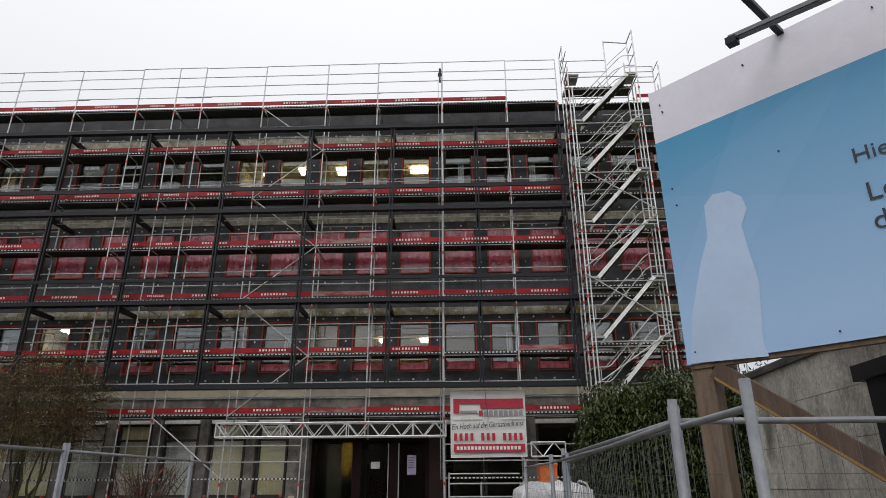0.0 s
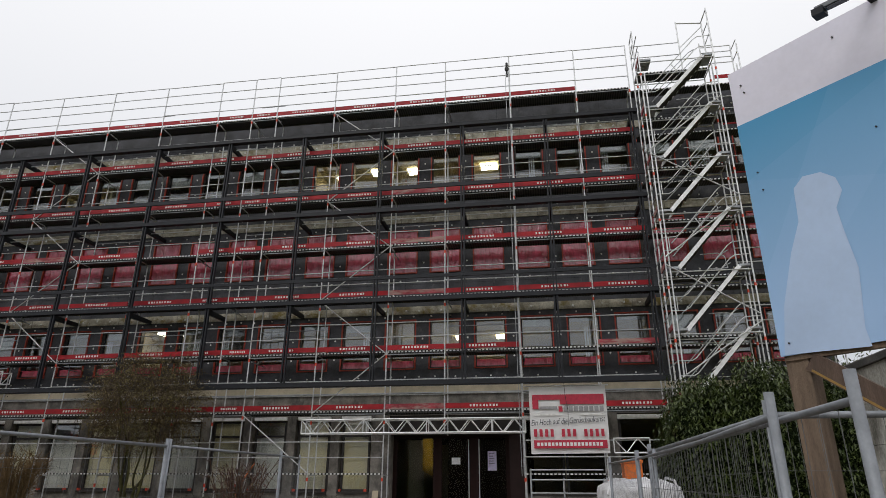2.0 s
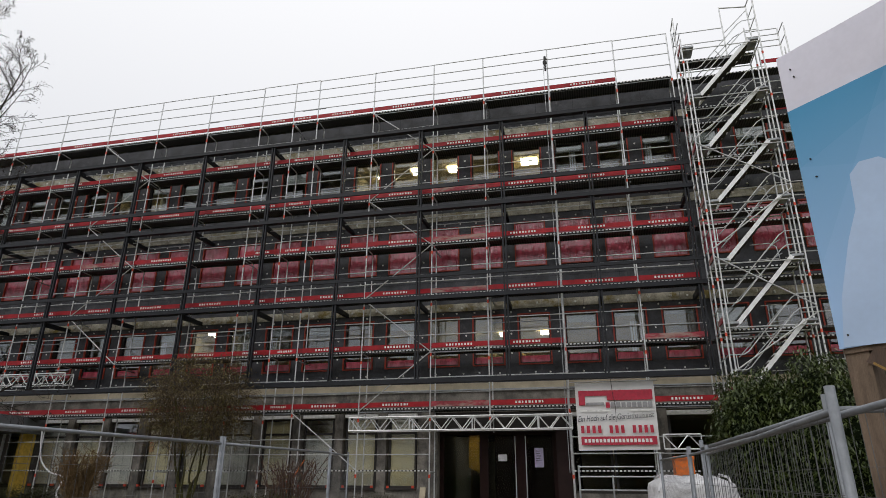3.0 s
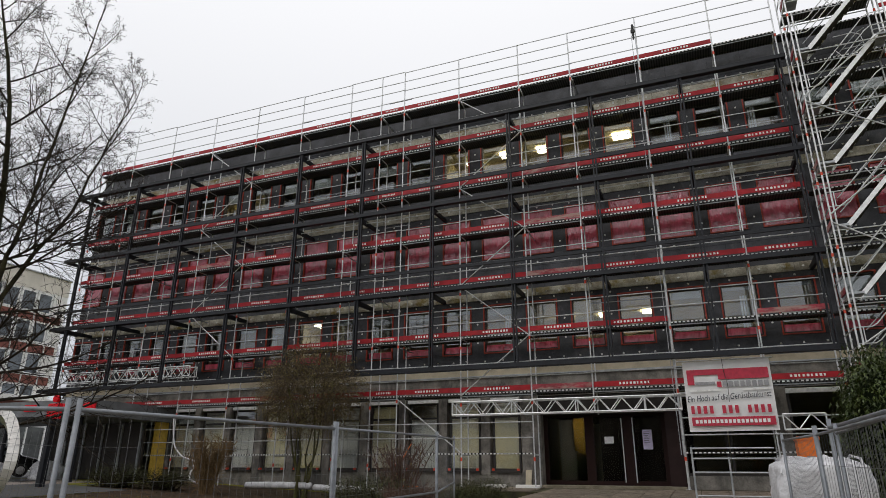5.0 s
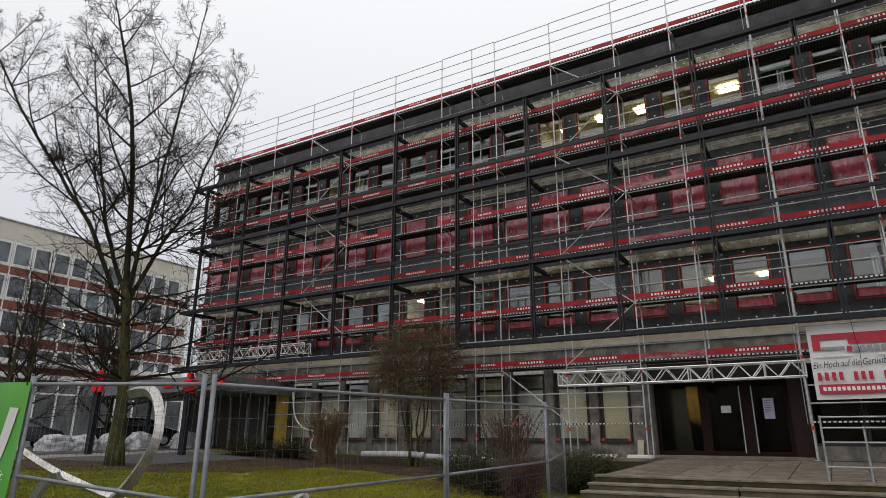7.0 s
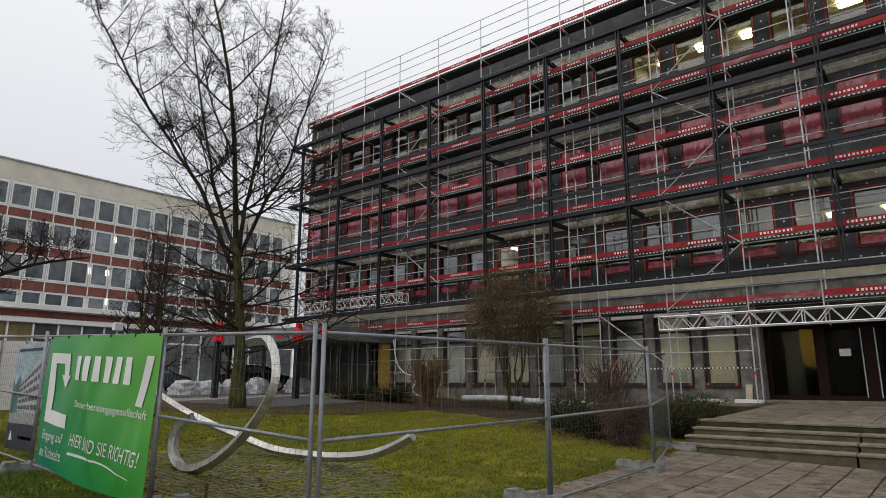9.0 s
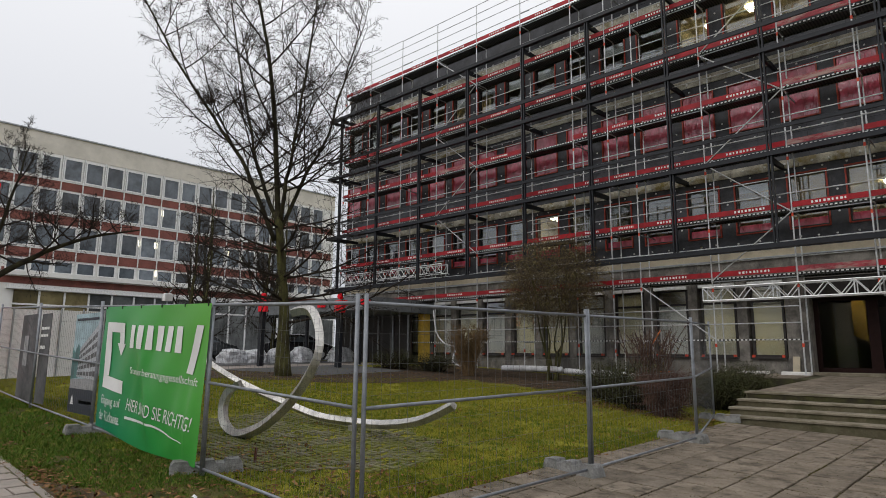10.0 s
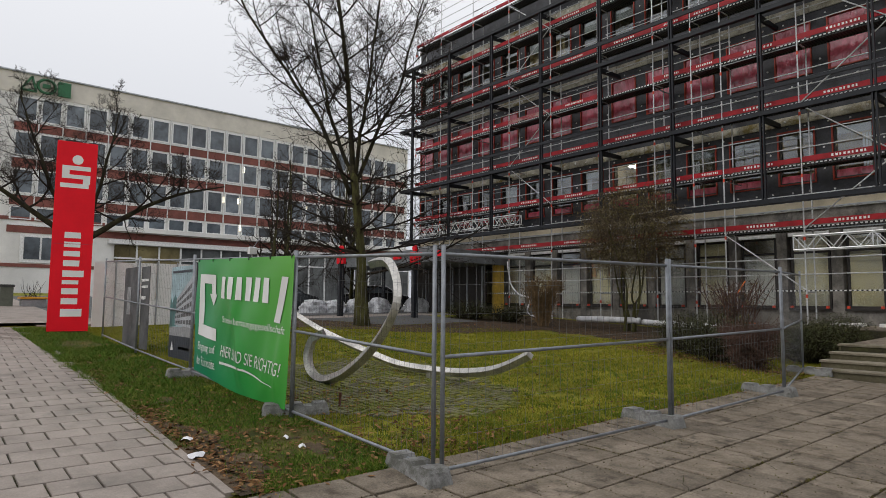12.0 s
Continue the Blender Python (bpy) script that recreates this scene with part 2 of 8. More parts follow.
def lawn_material():
    """Yellow-green moss, darker grass and brown bare patches."""
    m = mat("mossy_lawn", (0.138, 0.155, 0.012), 0.95, 0, 1.1, 0.35, 0.28, 45, 0.7, col2=(0.25, 0.232, 0.021), spec=0.2)
    nt, ln = m.node_tree.nodes, m.node_tree.links
    bs = nt["Principled BSDF"]
    tc, n1, rp, mx = nt.new("ShaderNodeTexCoord"), nt.new("ShaderNodeTexNoise"), nt.new("ShaderNodeValToRGB"), nt.new("ShaderNodeMix")
    n1.inputs["Scale"].default_value, n1.inputs["Detail"].default_value, n1.inputs["Roughness"].default_value = 0.8, 8, 0.7
    rp.color_ramp.elements[0].position, rp.color_ramp.elements[1].position = 0.55, 0.66
    mx.data_type = "RGBA"
    old = bs.inputs["Base Color"].links[0].from_socket
    ln.new(tc.outputs["Object"], n1.inputs["Vector"])
    ln.new(n1.outputs["Fac"], rp.inputs[0])
    ln.new(rp.outputs[0], mx.inputs[0])
    ln.new(old, mx.inputs[6])
    mx.inputs[7].default_value = (0.060, 0.048, 0.020, 1)
    ln.new(mx.outputs[2], bs.inputs["Base Color"])
    return m


def stained(m, col, scale, lo, hi, stretch=(1, 1, 1)):
    """Adds stains of another colour, laid out over the whole surface."""
    nt, ln = m.node_tree.nodes, m.node_tree.links
    bs = nt["Principled BSDF"]
    g, mp, n1, rp, mx = nt.new("ShaderNodeNewGeometry"), nt.new("ShaderNodeMapping"), nt.new("ShaderNodeTexNoise"), nt.new("ShaderNodeValToRGB"), nt.new("ShaderNodeMix")
    mp.inputs["Scale"].default_value = stretch
    n1.inputs["Scale"].default_value, n1.inputs["Detail"].default_value, n1.inputs["Roughness"].default_value = scale, 9, 0.72
    rp.color_ramp.elements[0].position, rp.color_ramp.elements[1].position = lo, hi
    mx.data_type = "RGBA"
    old = bs.inputs["Base Color"].links[0].from_socket
    ln.new(g.outputs["Position"], mp.inputs[0])
    ln.new(mp.outputs[0], n1.inputs["Vector"])
    ln.new(n1.outputs["Fac"], rp.inputs[0])
    ln.new(rp.outputs[0], mx.inputs[0])
    ln.new(old, mx.inputs[6])
    mx.inputs[7].default_value = (*col, 1)
    ln.new(mx.outputs[2], bs.inputs["Base Color"])
    return m


def board_print():
    """A printed gradient, blue above and pale below, with faint slanting facets."""
    m = mat("blue_board_print", (0.1, 0.3, 0.5), 0.5, 0, 0.5, 0.1, 0.02, 20, 0.02, spec=0.3)
    nt, ln = m.node_tree.nodes, m.node_tree.links
    tc, sp, rp = nt.new("ShaderNodeTexCoord"), nt.new("ShaderNodeSeparateXYZ"), nt.new("ShaderNodeValToRGB")
    ln.new(tc.outputs["Object"], sp.inputs[0])
    last = None
    mr = nt.new("ShaderNodeMapRange")
    mr.inputs[1].default_value, mr.inputs[2].default_value = 5.3, 2.6
    ln.new(sp.outputs["Z"], mr.inputs[0])
    last = mr.outputs[0]
    for slope, level, step in ((0.55, 3.3, 0.06), (2.6, -2.2, 0.07), (1.7, -0.9, -0.05), (-0.5, 5.6, 0.05), (2.2, -4.6, 0.05)):
        ma, sb, gt, ad = nt.new("ShaderNodeMath"), nt.new("ShaderNodeMath"), nt.new("ShaderNodeMath"), nt.new("ShaderNodeMath")
        ma.operation, sb.operation, gt.operation, ad.operation = "MULTIPLY_ADD", "SUBTRACT", "GREATER_THAN", "MULTIPLY_ADD"
        ma.inputs[1].default_value, ma.inputs[2].default_value = slope, level
        ln.new(sp.outputs["X"], ma.inputs[0])
        ln.new(ma.outputs[0], sb.inputs[0])
        ln.new(sp.outputs["Z"], sb.inputs[1])
        ln.new(sb.outputs[0], gt.inputs[0])
        gt.inputs[1].default_value = 0.0
        ln.new(gt.outputs[0], ad.inputs[0])
        ad.inputs[1].default_value = step
        ln.new(last, ad.inputs[2])
        last = ad.outputs[0]
    rp.color_ramp.elements[0].color, rp.color_ramp.elements[1].color = (0.058, 0.305, 0.55, 1), (0.38, 0.57, 0.86, 1)
    ln.new(last, rp.inputs[0])
    ln.new(rp.outputs[0], nt["Principled BSDF"].inputs["Base Color"])
    return m


M = {
    "galv": mat("galvanised_steel", (0.60, 0.61, 0.62), 0.45, 0.45, 5, 0.2, 0.06, 60, 0.05),
    "galv_dull": mat("weathered_zinc", (0.36, 0.38, 0.40), 0.5, 0.5, 4, 0.2, 0.08, 50, 0.06),
    "alu": mat("bright_aluminium", (0.74, 0.75, 0.75), 0.4, 0.45, 6, 0.12, 0.05, 60, 0.04),
    "red": mat("red_toe_board_paint", (0.33, 0.009, 0.016), 0.5, 0, 3, 0.22, 0.1, 40, 0.05, rnd=0.14, spec=0.3),
    "red_old": stained(mat("worn_red_board", (0.30, 0.035, 0.05), 0.7, 0, 3, 0.4, 0.15, 40, 0.05), (0.36, 0.24, 0.21), 1.3, 0.46, 0.58, (1, 1, 4)),
    "white_mark": mat("white_print", (0.78, 0.78, 0.77), 0.6, 0, 2, 0.04, 0.02, 40, 0),
    "orange_mark": mat("orange_collar", (0.64, 0.065, 0.028), 0.5),
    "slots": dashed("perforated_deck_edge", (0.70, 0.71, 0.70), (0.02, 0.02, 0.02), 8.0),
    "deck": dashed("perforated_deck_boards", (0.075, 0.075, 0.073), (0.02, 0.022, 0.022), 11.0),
    "coping": mat("dark_coping", (0.06, 0.058, 0.055), 0.85, 0, 3, 0.4, 0.2, 40, 0.3),
    "steel": mat("anthracite_steel", (0.013, 0.015, 0.020), 0.5, 0.0, 4, 0.2, 0.05, 40, 0.04, spec=0.3),
    "insul": stained(mat("dark_insulation_board", (0.050, 0.052, 0.060), 0.62, 0, 1.2, 0.45, 0.18, 30, 0.15, spec=0.4), (0.11, 0.11, 0.115), 2.1, 0.60, 0.70, (1, 1, 0.6)),
    "anchor": mat("pale_plastic_anchor", (0.74, 0.74, 0.72), 0.6),
    "conc": stained(mat("raw_concrete_band", (0.42, 0.38, 0.29), 0.85, 0, 2.5, 0.4, 0.18, 40, 0.3, col2=(0.60, 0.57, 0.48)), (0.22, 0.17, 0.05), 0.9, 0.54, 0.63, (1, 1, 1.5)),
    "conc_gf": stained(mat("rough_grey_concrete", (0.20, 0.185, 0.165), 0.9, 0, 2.2, 0.4, 0.18, 30, 0.4), (0.085, 0.08, 0.075), 1.3, 0.5, 0.64, (1, 1, 0.5)),
    "cream": mat("cream_timber_strip", (0.46, 0.40, 0.29), 0.7, 0, 2, 0.15, 0.08, 40, 0.1),
    "orange_frame": mat("orange_sealing_tape", (0.33, 0.036, 0.016), 0.55, 0, 5, 0.25, 0.1, 50, 0.05),
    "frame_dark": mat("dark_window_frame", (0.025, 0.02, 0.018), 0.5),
    "film": film_material(),
    "room": mat("pale_interior_wall", (0.58, 0.50, 0.31), 0.9, 0, 2, 0.08, 0.03, 30, 0),
    "room_dark": mat("dim_interior", (0.10, 0.10, 0.10), 0.9),
    "blind": mat("cream_blind", (0.60, 0.585, 0.50), 0.85, 0, 0.7, 0.25, 0.05, 20, 0.05, col2=(0.66, 0.58, 0.32)),
    "blind_grey": mat("grey_blind", (0.46, 0.47, 0.46), 0.85, 0, 1.2, 0.2, 0.05, 20, 0.05),
    "yellow_wall": mat("yellow_painted_wall", (0.68, 0.45, 0.07), 0.8),
    "lamp": glow("ceiling_lamp_panel", (1.0, 0.90, 0.66), 11.0),
    "pane": glass("window_glass", (0.85, 0.88, 0.88), 0.11),
    "pane_gf": glass("ground_floor_glass", (0.92, 0.93, 0.92), 0.12),
    "sheet_wrap": mat("white_plastic_wrap", (0.46, 0.47, 0.50), 0.3, 0, 6, 0.3, 0.15, 18, 0.9, col2=(0.68, 0.69, 0.72)),
    "wire": mat("dull_fence_wire", (0.15, 0.155, 0.16), 0.6, 0.2, spec=0.3),
    "fence": stained(mat("fence_zinc", (0.225, 0.24, 0.262), 0.5, 0.4, 5, 0.25, 0.1, 50, 0.08), (0.21, 0.225, 0.245), 6.0, 0.5, 0.62),
    "wood_edge": mat("yellowed_timber_edge", (0.30, 0.18, 0.05), 0.8),
    "pane_dark": glass("tinted_glass", (0.55, 0.55, 0.53), 0.010, 0.5),
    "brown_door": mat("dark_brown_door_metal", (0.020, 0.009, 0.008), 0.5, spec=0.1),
    "brown_panel": mat("red_brown_metal_panel", (0.021, 0.010, 0.0095), 0.5, 0, 2, 0.2, spec=0.2),
    "paper_lilac": mat("lilac_paper", (0.55, 0.50, 0.70), 0.8),
    "paper": mat("white_paper", (0.75, 0.75, 0.78), 0.8),
    "lawn": lawn_material(),
    "setts": stained(mat("mossy_setts", (0.135, 0.125, 0.080), 0.9, 0, 3, 0.4, 0.25, 40, 0.3, col2=(0.19, 0.175, 0.115)), (0.125, 0.130, 0.022), 1.6, 0.40, 0.54),
    "far_ground": mat("asphalt", (0.075, 0.075, 0.075), 0.9, 0, 0.5, 0.2, 0.15, 40, 0.2),
    "verge": mat("dark_mossy_soil", (0.060, 0.072, 0.014), 0.95, 0, 2.2, 0.4, 0.3, 50, 0.7, col2=(0.125, 0.100, 0.030), spec=0.2),
    "soil": mat("bare_earth", (0.090, 0.064, 0.042), 0.95, 0, 3, 0.4, 0.3, 50, 0.9, col2=(0.135, 0.095, 0.060), spec=0.2),
    "slab": stained(mat("worn_paving_slab", (0.172, 0.136, 0.096), 0.8, 0, 2.6, 0.28, 0.3, 55, 0.7, rnd=0.18, col2=(0.23, 0.19, 0.145)), (0.062, 0.047, 0.030), 3.6, 0.50, 0.64),
    "joint": mat("dirty_joint", (0.040, 0.033, 0.020), 0.95, 0, 4, 0.4, 0.2, 50, 0.4, col2=(0.060, 0.058, 0.018)),
    "block": stained(mat("grey_walkway_block", (0.268, 0.228, 0.200), 0.8, 0, 2.5, 0.12, 0.12, 60, 0.25, rnd=0.08), (0.15, 0.132, 0.115), 1.2, 0.50, 0.72),
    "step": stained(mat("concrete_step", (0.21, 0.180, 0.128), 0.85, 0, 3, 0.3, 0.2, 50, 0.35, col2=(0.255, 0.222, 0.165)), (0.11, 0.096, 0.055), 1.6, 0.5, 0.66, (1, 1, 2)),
    # Riser colour holds moss and the shade on upright faces; treads stay lighter.
    "riser": stained(mat("mossy_shaded_riser", (0.135, 0.112, 0.066), 0.9, 0, 2, 0.3, 0.2, 50, 0.4, col2=(0.135, 0.122, 0.075)), (0.060, 0.058, 0.024), 1.4, 0.48, 0.62),
    "foot": stained(mat("recycled_concrete_foot", (0.21, 0.21, 0.205), 0.9, 0, 5, 0.3, 0.2, 60, 0.5), (0.10, 0.098, 0.085), 3.5, 0.5, 0.62),
    "green": green_print(),
    "white_vinyl": mat("white_banner_vinyl", (0.74, 0.74, 0.74), 0.5, 0, 2, 0.05, 0.02, 30, 0.02),
    "pylon": mat("red_pylon_enamel", (0.82, 0.007, 0.020), 0.55, 0, 1, 0.06, 0.02, 30, 0.0, spec=0.2),
    "steel_art": mat("brushed_steel_plate", (0.50, 0.485, 0.46), 0.45, 0.85, 3, 0.3, 0.1, 40, 0.1),
    "bark": mat("grey_brown_bark", (0.055, 0.046, 0.028), 0.95, 0, 3, 0.35, 0.25, 30, 0.9, col2=(0.100, 0.098, 0.032), spec=0.2, stretch=(2, 2, 0.7)),
    "bark_dark": mat("dark_wet_bark", (0.028, 0.023, 0.017), 0.95, 0, 3, 0.35, 0.25, 30, 0.6, col2=(0.046, 0.042, 0.020), spec=0.2),
    "twig": mat("dark_twigs", (0.024, 0.018, 0.013), 0.9, 0, 3, 0.3, 0.1, 30, 0.1, spec=0.2),
    "white_wall": mat("white_render", (0.74, 0.73, 0.70), 0.85, 0, 0.4, 0.1, 0.06, 20, 0.1),
    "beige_wall": mat("beige_travertine", (0.64, 0.60, 0.53), 0.85, 0, 0.5, 0.12, 0.08, 20, 0.1),
    "brick_band": mat("brown_red_tile_band", (0.205, 0.066, 0.050), 0.7, 0, 0.8, 0.22, 0.25, 14, 0.1),
    "pale_frame": mat("pale_window_frame", (0.78, 0.78, 0.77), 0.6),
    # Mirrored sky is painted in: bluish base tone, varied from pane to pane.
    "far_glass": mat("dark_reflecting_glass", (0.085, 0.10, 0.115), 0.12, 0, 0.5, 0.55, 0.02, 10, 0.02, rnd=0.45, spec=0.8),
    # Warm interior light of the shops is put into this pane colour.
    "shop_glass": mat("warm_painted_shop_glass", (0.15, 0.125, 0.062), 0.15, 0, 0.4, 0.5, 0.02, 10, 0.02, rnd=0.3, spec=0.7),
    "wood_dark": mat("dark_wet_timber", (0.105, 0.070, 0.052), 0.8, 0, 3, 0.3, 0.2, 50, 0.3, stretch=(4, 4, 0.6)),
    "canopy": mat("dark_grey_fascia", (0.17, 0.18, 0.19), 0.55, 0.2, 2, 0.2, 0.06, 30, 0.05),
    "bed": mat("dark_bed_earth", (0.056, 0.040, 0.026), 0.95, 0, 3, 0.4, 0.25, 50, 0.7, col2=(0.085, 0.055, 0.032), spec=0.2),
    "wood": mat("weathered_timber", (0.165, 0.118, 0.084), 0.85, 0, 3, 0.3, 0.15, 50, 0.3, stretch=(4, 4, 0.6)),
    "sheet_back": mat("grey_board", (0.3, 0.3, 0.31), 0.7),
    "bill_white": mat("white_board_print", (0.78, 0.765, 0.88), 0.45, 0, 0.8, 0.06, 0.02, 20, 0.02),
    "bill_blue": board_print(),
    "bill_pale": mat("pale_blue_print", (0.47, 0.61, 0.84), 0.45, 0, 0.6, 0.08, 0.02, 20, 0.02),
    "ink": mat("dark_ink", (0.02, 0.025, 0.04), 0.5),
    "ink_red": mat("red_ink", (0.45, 0.02, 0.05), 0.5),
    "wall_block": stained(mat("stained_block_wall", (0.42, 0.41, 0.365), 0.9, 0, 2.2, 0.3, 0.25, 30, 0.6, col2=(0.54, 0.525, 0.475), stretch=(1, 1, 0.6)), (0.12, 0.115, 0.095), 1.7, 0.50, 0.66, (1, 1, 0.45)),
    "bag": mat("white_woven_bag", (0.58, 0.58, 0.60), 0.6, 0, 3, 0.22, 0.06, 22, 0.8),
    "orange": mat("orange_plastic", (0.72, 0.16, 0.015), 0.4),
    "black": mat("black_rubber", (0.012, 0.012, 0.012), 0.6),
}

# ---- large structure: ground, paving, steps ----
def grid_lines(lo, hi, fine_lo, fine_hi, step):
    far = [lo, lo * 0.5 + fine_lo * 0.5, fine_lo - 30, fine_lo - 10]
    near = [fine_lo + step * i for i in range(int((fine_hi - fine_lo) / step) + 1)]
    return far + near + [near[-1] + 10, near[-1] + 60, hi * 0.5, hi]


gx, gy = grid_lines(-900, 900, -50, 12, 0.5), grid_lines(-900, 900, -12, 26, 0.5)
gm = MB()
gm.v = [(x, y, height(x, y) - (0.06 if (-4.6 < x < 12 or (y < 1.9 and x > -21)) and y < 30 else 0) + 0.035 * noise.noise((x * 0.35, y * 0.35, 0)) * (1 if x < -5 and y > 2.3 else 0)) for y in gy for x in gx]
nx = len(gx)
gm.f = [(j * nx + i, j * nx + i + 1, (j + 1) * nx + i + 1, (j + 1) * nx + i) for j in range(len(gy) - 1) for i in range(nx - 1)]
tagged(new("ground", gm.mesh("ground", M["lawn"], True)), "mossy winter lawn rising towards the house", "ground", kind="structure")

W, D, F = 22.11, 21.06, 20.66      # planes of the wall, the scaffold's outer standards and the steel frame


def terrace():
    ob = thing("terrace", (-2, 18, 0.4), "raised slab terrace with concrete steps at the entrance", "terrace", kind="structure")
    m = MB()
    m.add([(-4.8, 14.3, 0.0), (9.5, 14.3, 0.0), (9.5, W, 0.0), (-8.2, W, 0.0), (-8.2, 19.6, 0.0), (-4.8, 19.6, 0.0),
           (-4.8, 14.3, 0.70), (9.5, 14.3, 0.70), (9.5, W, 0.90), (-8.2, W, 0.90), (-8.2, 19.6, 0.836), (-4.8, 19.6, 0.836), (-4.8, W, 0.90)],
          [(6, 7, 8, 12, 11), (12, 9, 10, 11), (0, 1, 7, 6), (1, 2, 8, 7), (3, 4, 10, 9), (4, 5, 11, 10), (5, 0, 6, 11)])
    part("core", m, M["joint"], ob)
    for i in range(4):
        for a, b in ((-4.85 - 0.05 * (3 - i), -1.9), (-1.88, 1.0)):
            top, y = 0.16 + 0.145 * (i + 1), 13.2 + 0.36 * i
            st = part("step", MB().box(a + 0.02, y + 0.03, 0.02, b, y + 0.38, top - 0.045), M["riser"], ob, "mossy concrete step, its front darkened as shade")
            part("tread", MB().slab(a, y, top - 0.045, b, y + 0.36 + (0.02 if i < 3 else 0.06), top, 0.012), M["step"], st, "tread coloured paler for light from above")
    return ob


terrace()

# ---- the office house ----
STOREYS = [(5.54, 7.33), (9.19, 10.92), (12.74, 14.21)]     # sill and head of each upper row
WX = [-1.74 + 1.655 * k for k in range(-16, 7)]           # centres of the upper windows
X0, X1, ROOF = -28.9, 9.6, 16.25


def office():
    ob = thing("office_building", (-10, W + 5, 0.9), "long office building being refurbished, dark insulation on its upper storeys", "building")
    m = MB()
    rows = [4.92] + [z for s in STOREYS for z in s] + [ROOF]
    for i in range(0, len(rows), 2):
        m.box(X0, W, rows[i], X1, W + 0.3, rows[i + 1])
    edges = [X0] + [e for c in WX for e in (c - 0.565, c + 0.565)] + [X1]
    for lo, hi in STOREYS:
        for i in range(0, len(edges), 2):
            m.box(edges[i], W, lo, edges[i + 1], W + 0.3, hi)
    m.box(X0, W + 0.3, 0.9, X0 + 0.3, W + 14, ROOF).box(X1 - 0.3, W + 0.3, 0.9, X1, W + 14, ROOF).box(X0, W + 13.7, 0.9, X1, W + 14, ROOF)
    part("wall", m, M["insul"], ob, "dark grey insulation boards")
    part("roof", MB().box(X0 + 0.3, W + 0.3, ROOF - 0.5, X1 - 0.3, W + 13.7, ROOF - 0.15), M["far_ground"], ob)
    part("roof_coping", MB().box(X0 - 0.05, W - 0.06, ROOF, X1 + 0.05, W + 0.4, ROOF + 0.12), M["conc_gf"], ob)
    for z in (4.4, 7.9, 11.45):
        part("floor_slab", MB().box(X0 + 0.3, W + 0.3, z - 0.2, X1 - 0.3, W + 13.7, z + 0.1), M["room"], ob)
    part("back_wall", MB().box(X0 + 0.3, W + 6.9, 0.9, X1 - 0.3, W + 7.0, ROOF - 0.6), M["room"], ob)
    for z0, z1 in ((14.79, 15.08), (11.25, 11.58), (7.56, 7.85)):
        part("concrete_band", MB().box(X0 + 0.02, W - 0.05, z0, X1 - 0.02, W - 0.003, z1), M["conc"], ob, "bare beige concrete strip")
    part("concrete_lintel", MB().box(X0, W, 3.92, X1, W + 0.3, 4.68), M["conc_gf"], ob, "rough grey concrete")
    part("timber_strip", MB().box(X0, W - 0.06, 4.70, X1, W + 0.3, 4.92), M["cream"], ob, "cream timber strip")
    part("drip_edge", MB().box(X0, W - 0.12, 4.66, X1, W + 0.2, 4.70), M["galv_dull"], ob, "pale metal drip edge")
    # pale plastic anchors of the boards
    m = MB()
    rnd = random.Random(3)
    for z in (5.25, 7.46, 8.2, 8.85, 11.08, 11.75, 12.35, 14.4, 15.2, 15.55):
        x = X0 + 0.3
        while x < X1:
            m.tube((x, W - 0.012, z + rnd.uniform(-.05, .05)), (x, W + 0.01, z), 0.035, 6)
            x += 0.62 + rnd.uniform(-.12, .12)
    for z in (7.7, 11.42, 14.94):
        x = X0 + 0.4
        while x < X1:
            m.tube((x, W - 0.062, z + rnd.uniform(-.1, .1)), (x, W - 0.04, z), 0.04, 6)
            x += 0.75 + rnd.uniform(-.3, .3)
    for c in WX:
        for lo, hi in STOREYS:
            for z in (lo + 0.4, lo + 1.1):
                m.tube((c + 0.83, W - 0.012, z), (c + 0.83, W + 0.01, z), 0.035, 6)
    part("anchor_field", m, M["anchor"], ob, kind="stuff")
    for i, x in enumerate((-26.5, -19.2, -12.3, -6.9, -0.8, 3.1)):
        part("vent_hole", MB().tube((x, W - 0.02, 15.55), (x, W + 0.02, 15.55), 0.12, 14), M["black"], ob, "dark round vent hole")
    # windows
    def frame_mesh(w, h, t, name, material):
        m = MB()
        m.box(-w / 2, -0.04, 0, -w / 2 + t, 0.1, h).box(w / 2 - t, -0.04, 0, w / 2, 0.1, h)
        m.box(-w / 2 + t, -0.04, 0, w / 2 - t, 0.1, t).box(-w / 2 + t, -0.04, h - t, w / 2 - t, 0.1, h)
        return m.mesh(name, material)
    rnd = random.Random(31)
    seam = MB()
    for z in (5.0, 8.72, 12.28, 15.3):
        seam.box(X0 + 0.02, W - 0.006, z, X1 - 0.02, W - 0.002, z + 0.012)
    for c in WX:
        for z0, z1 in ((7.9, 9.1), (11.6, 12.66), (15.12, ROOF - 0.02)):
            x = c + rnd.uniform(-.5, .5)
            seam.box(x, W - 0.006, z0, x + 0.012, W - 0.002, z1)
    part("board_joints", seam, M["steel"], ob, "dark joints between the boards", kind="stuff")
    # concrete block joints in the bare strips
    cj = MB()
    for z0, z1 in ((14.79, 15.08), (11.25, 11.58), (7.56, 7.85)):
        x = X0 + 0.5
        while x < X1 - 0.3:
            cj.box(x, W - 0.054, z0, x + 0.015, W - 0.050, z1)
            x += rnd.uniform(0.9, 1.6)
    part("strip_joints", cj, M["conc_gf"], ob, kind="stuff")
    blinds = {}
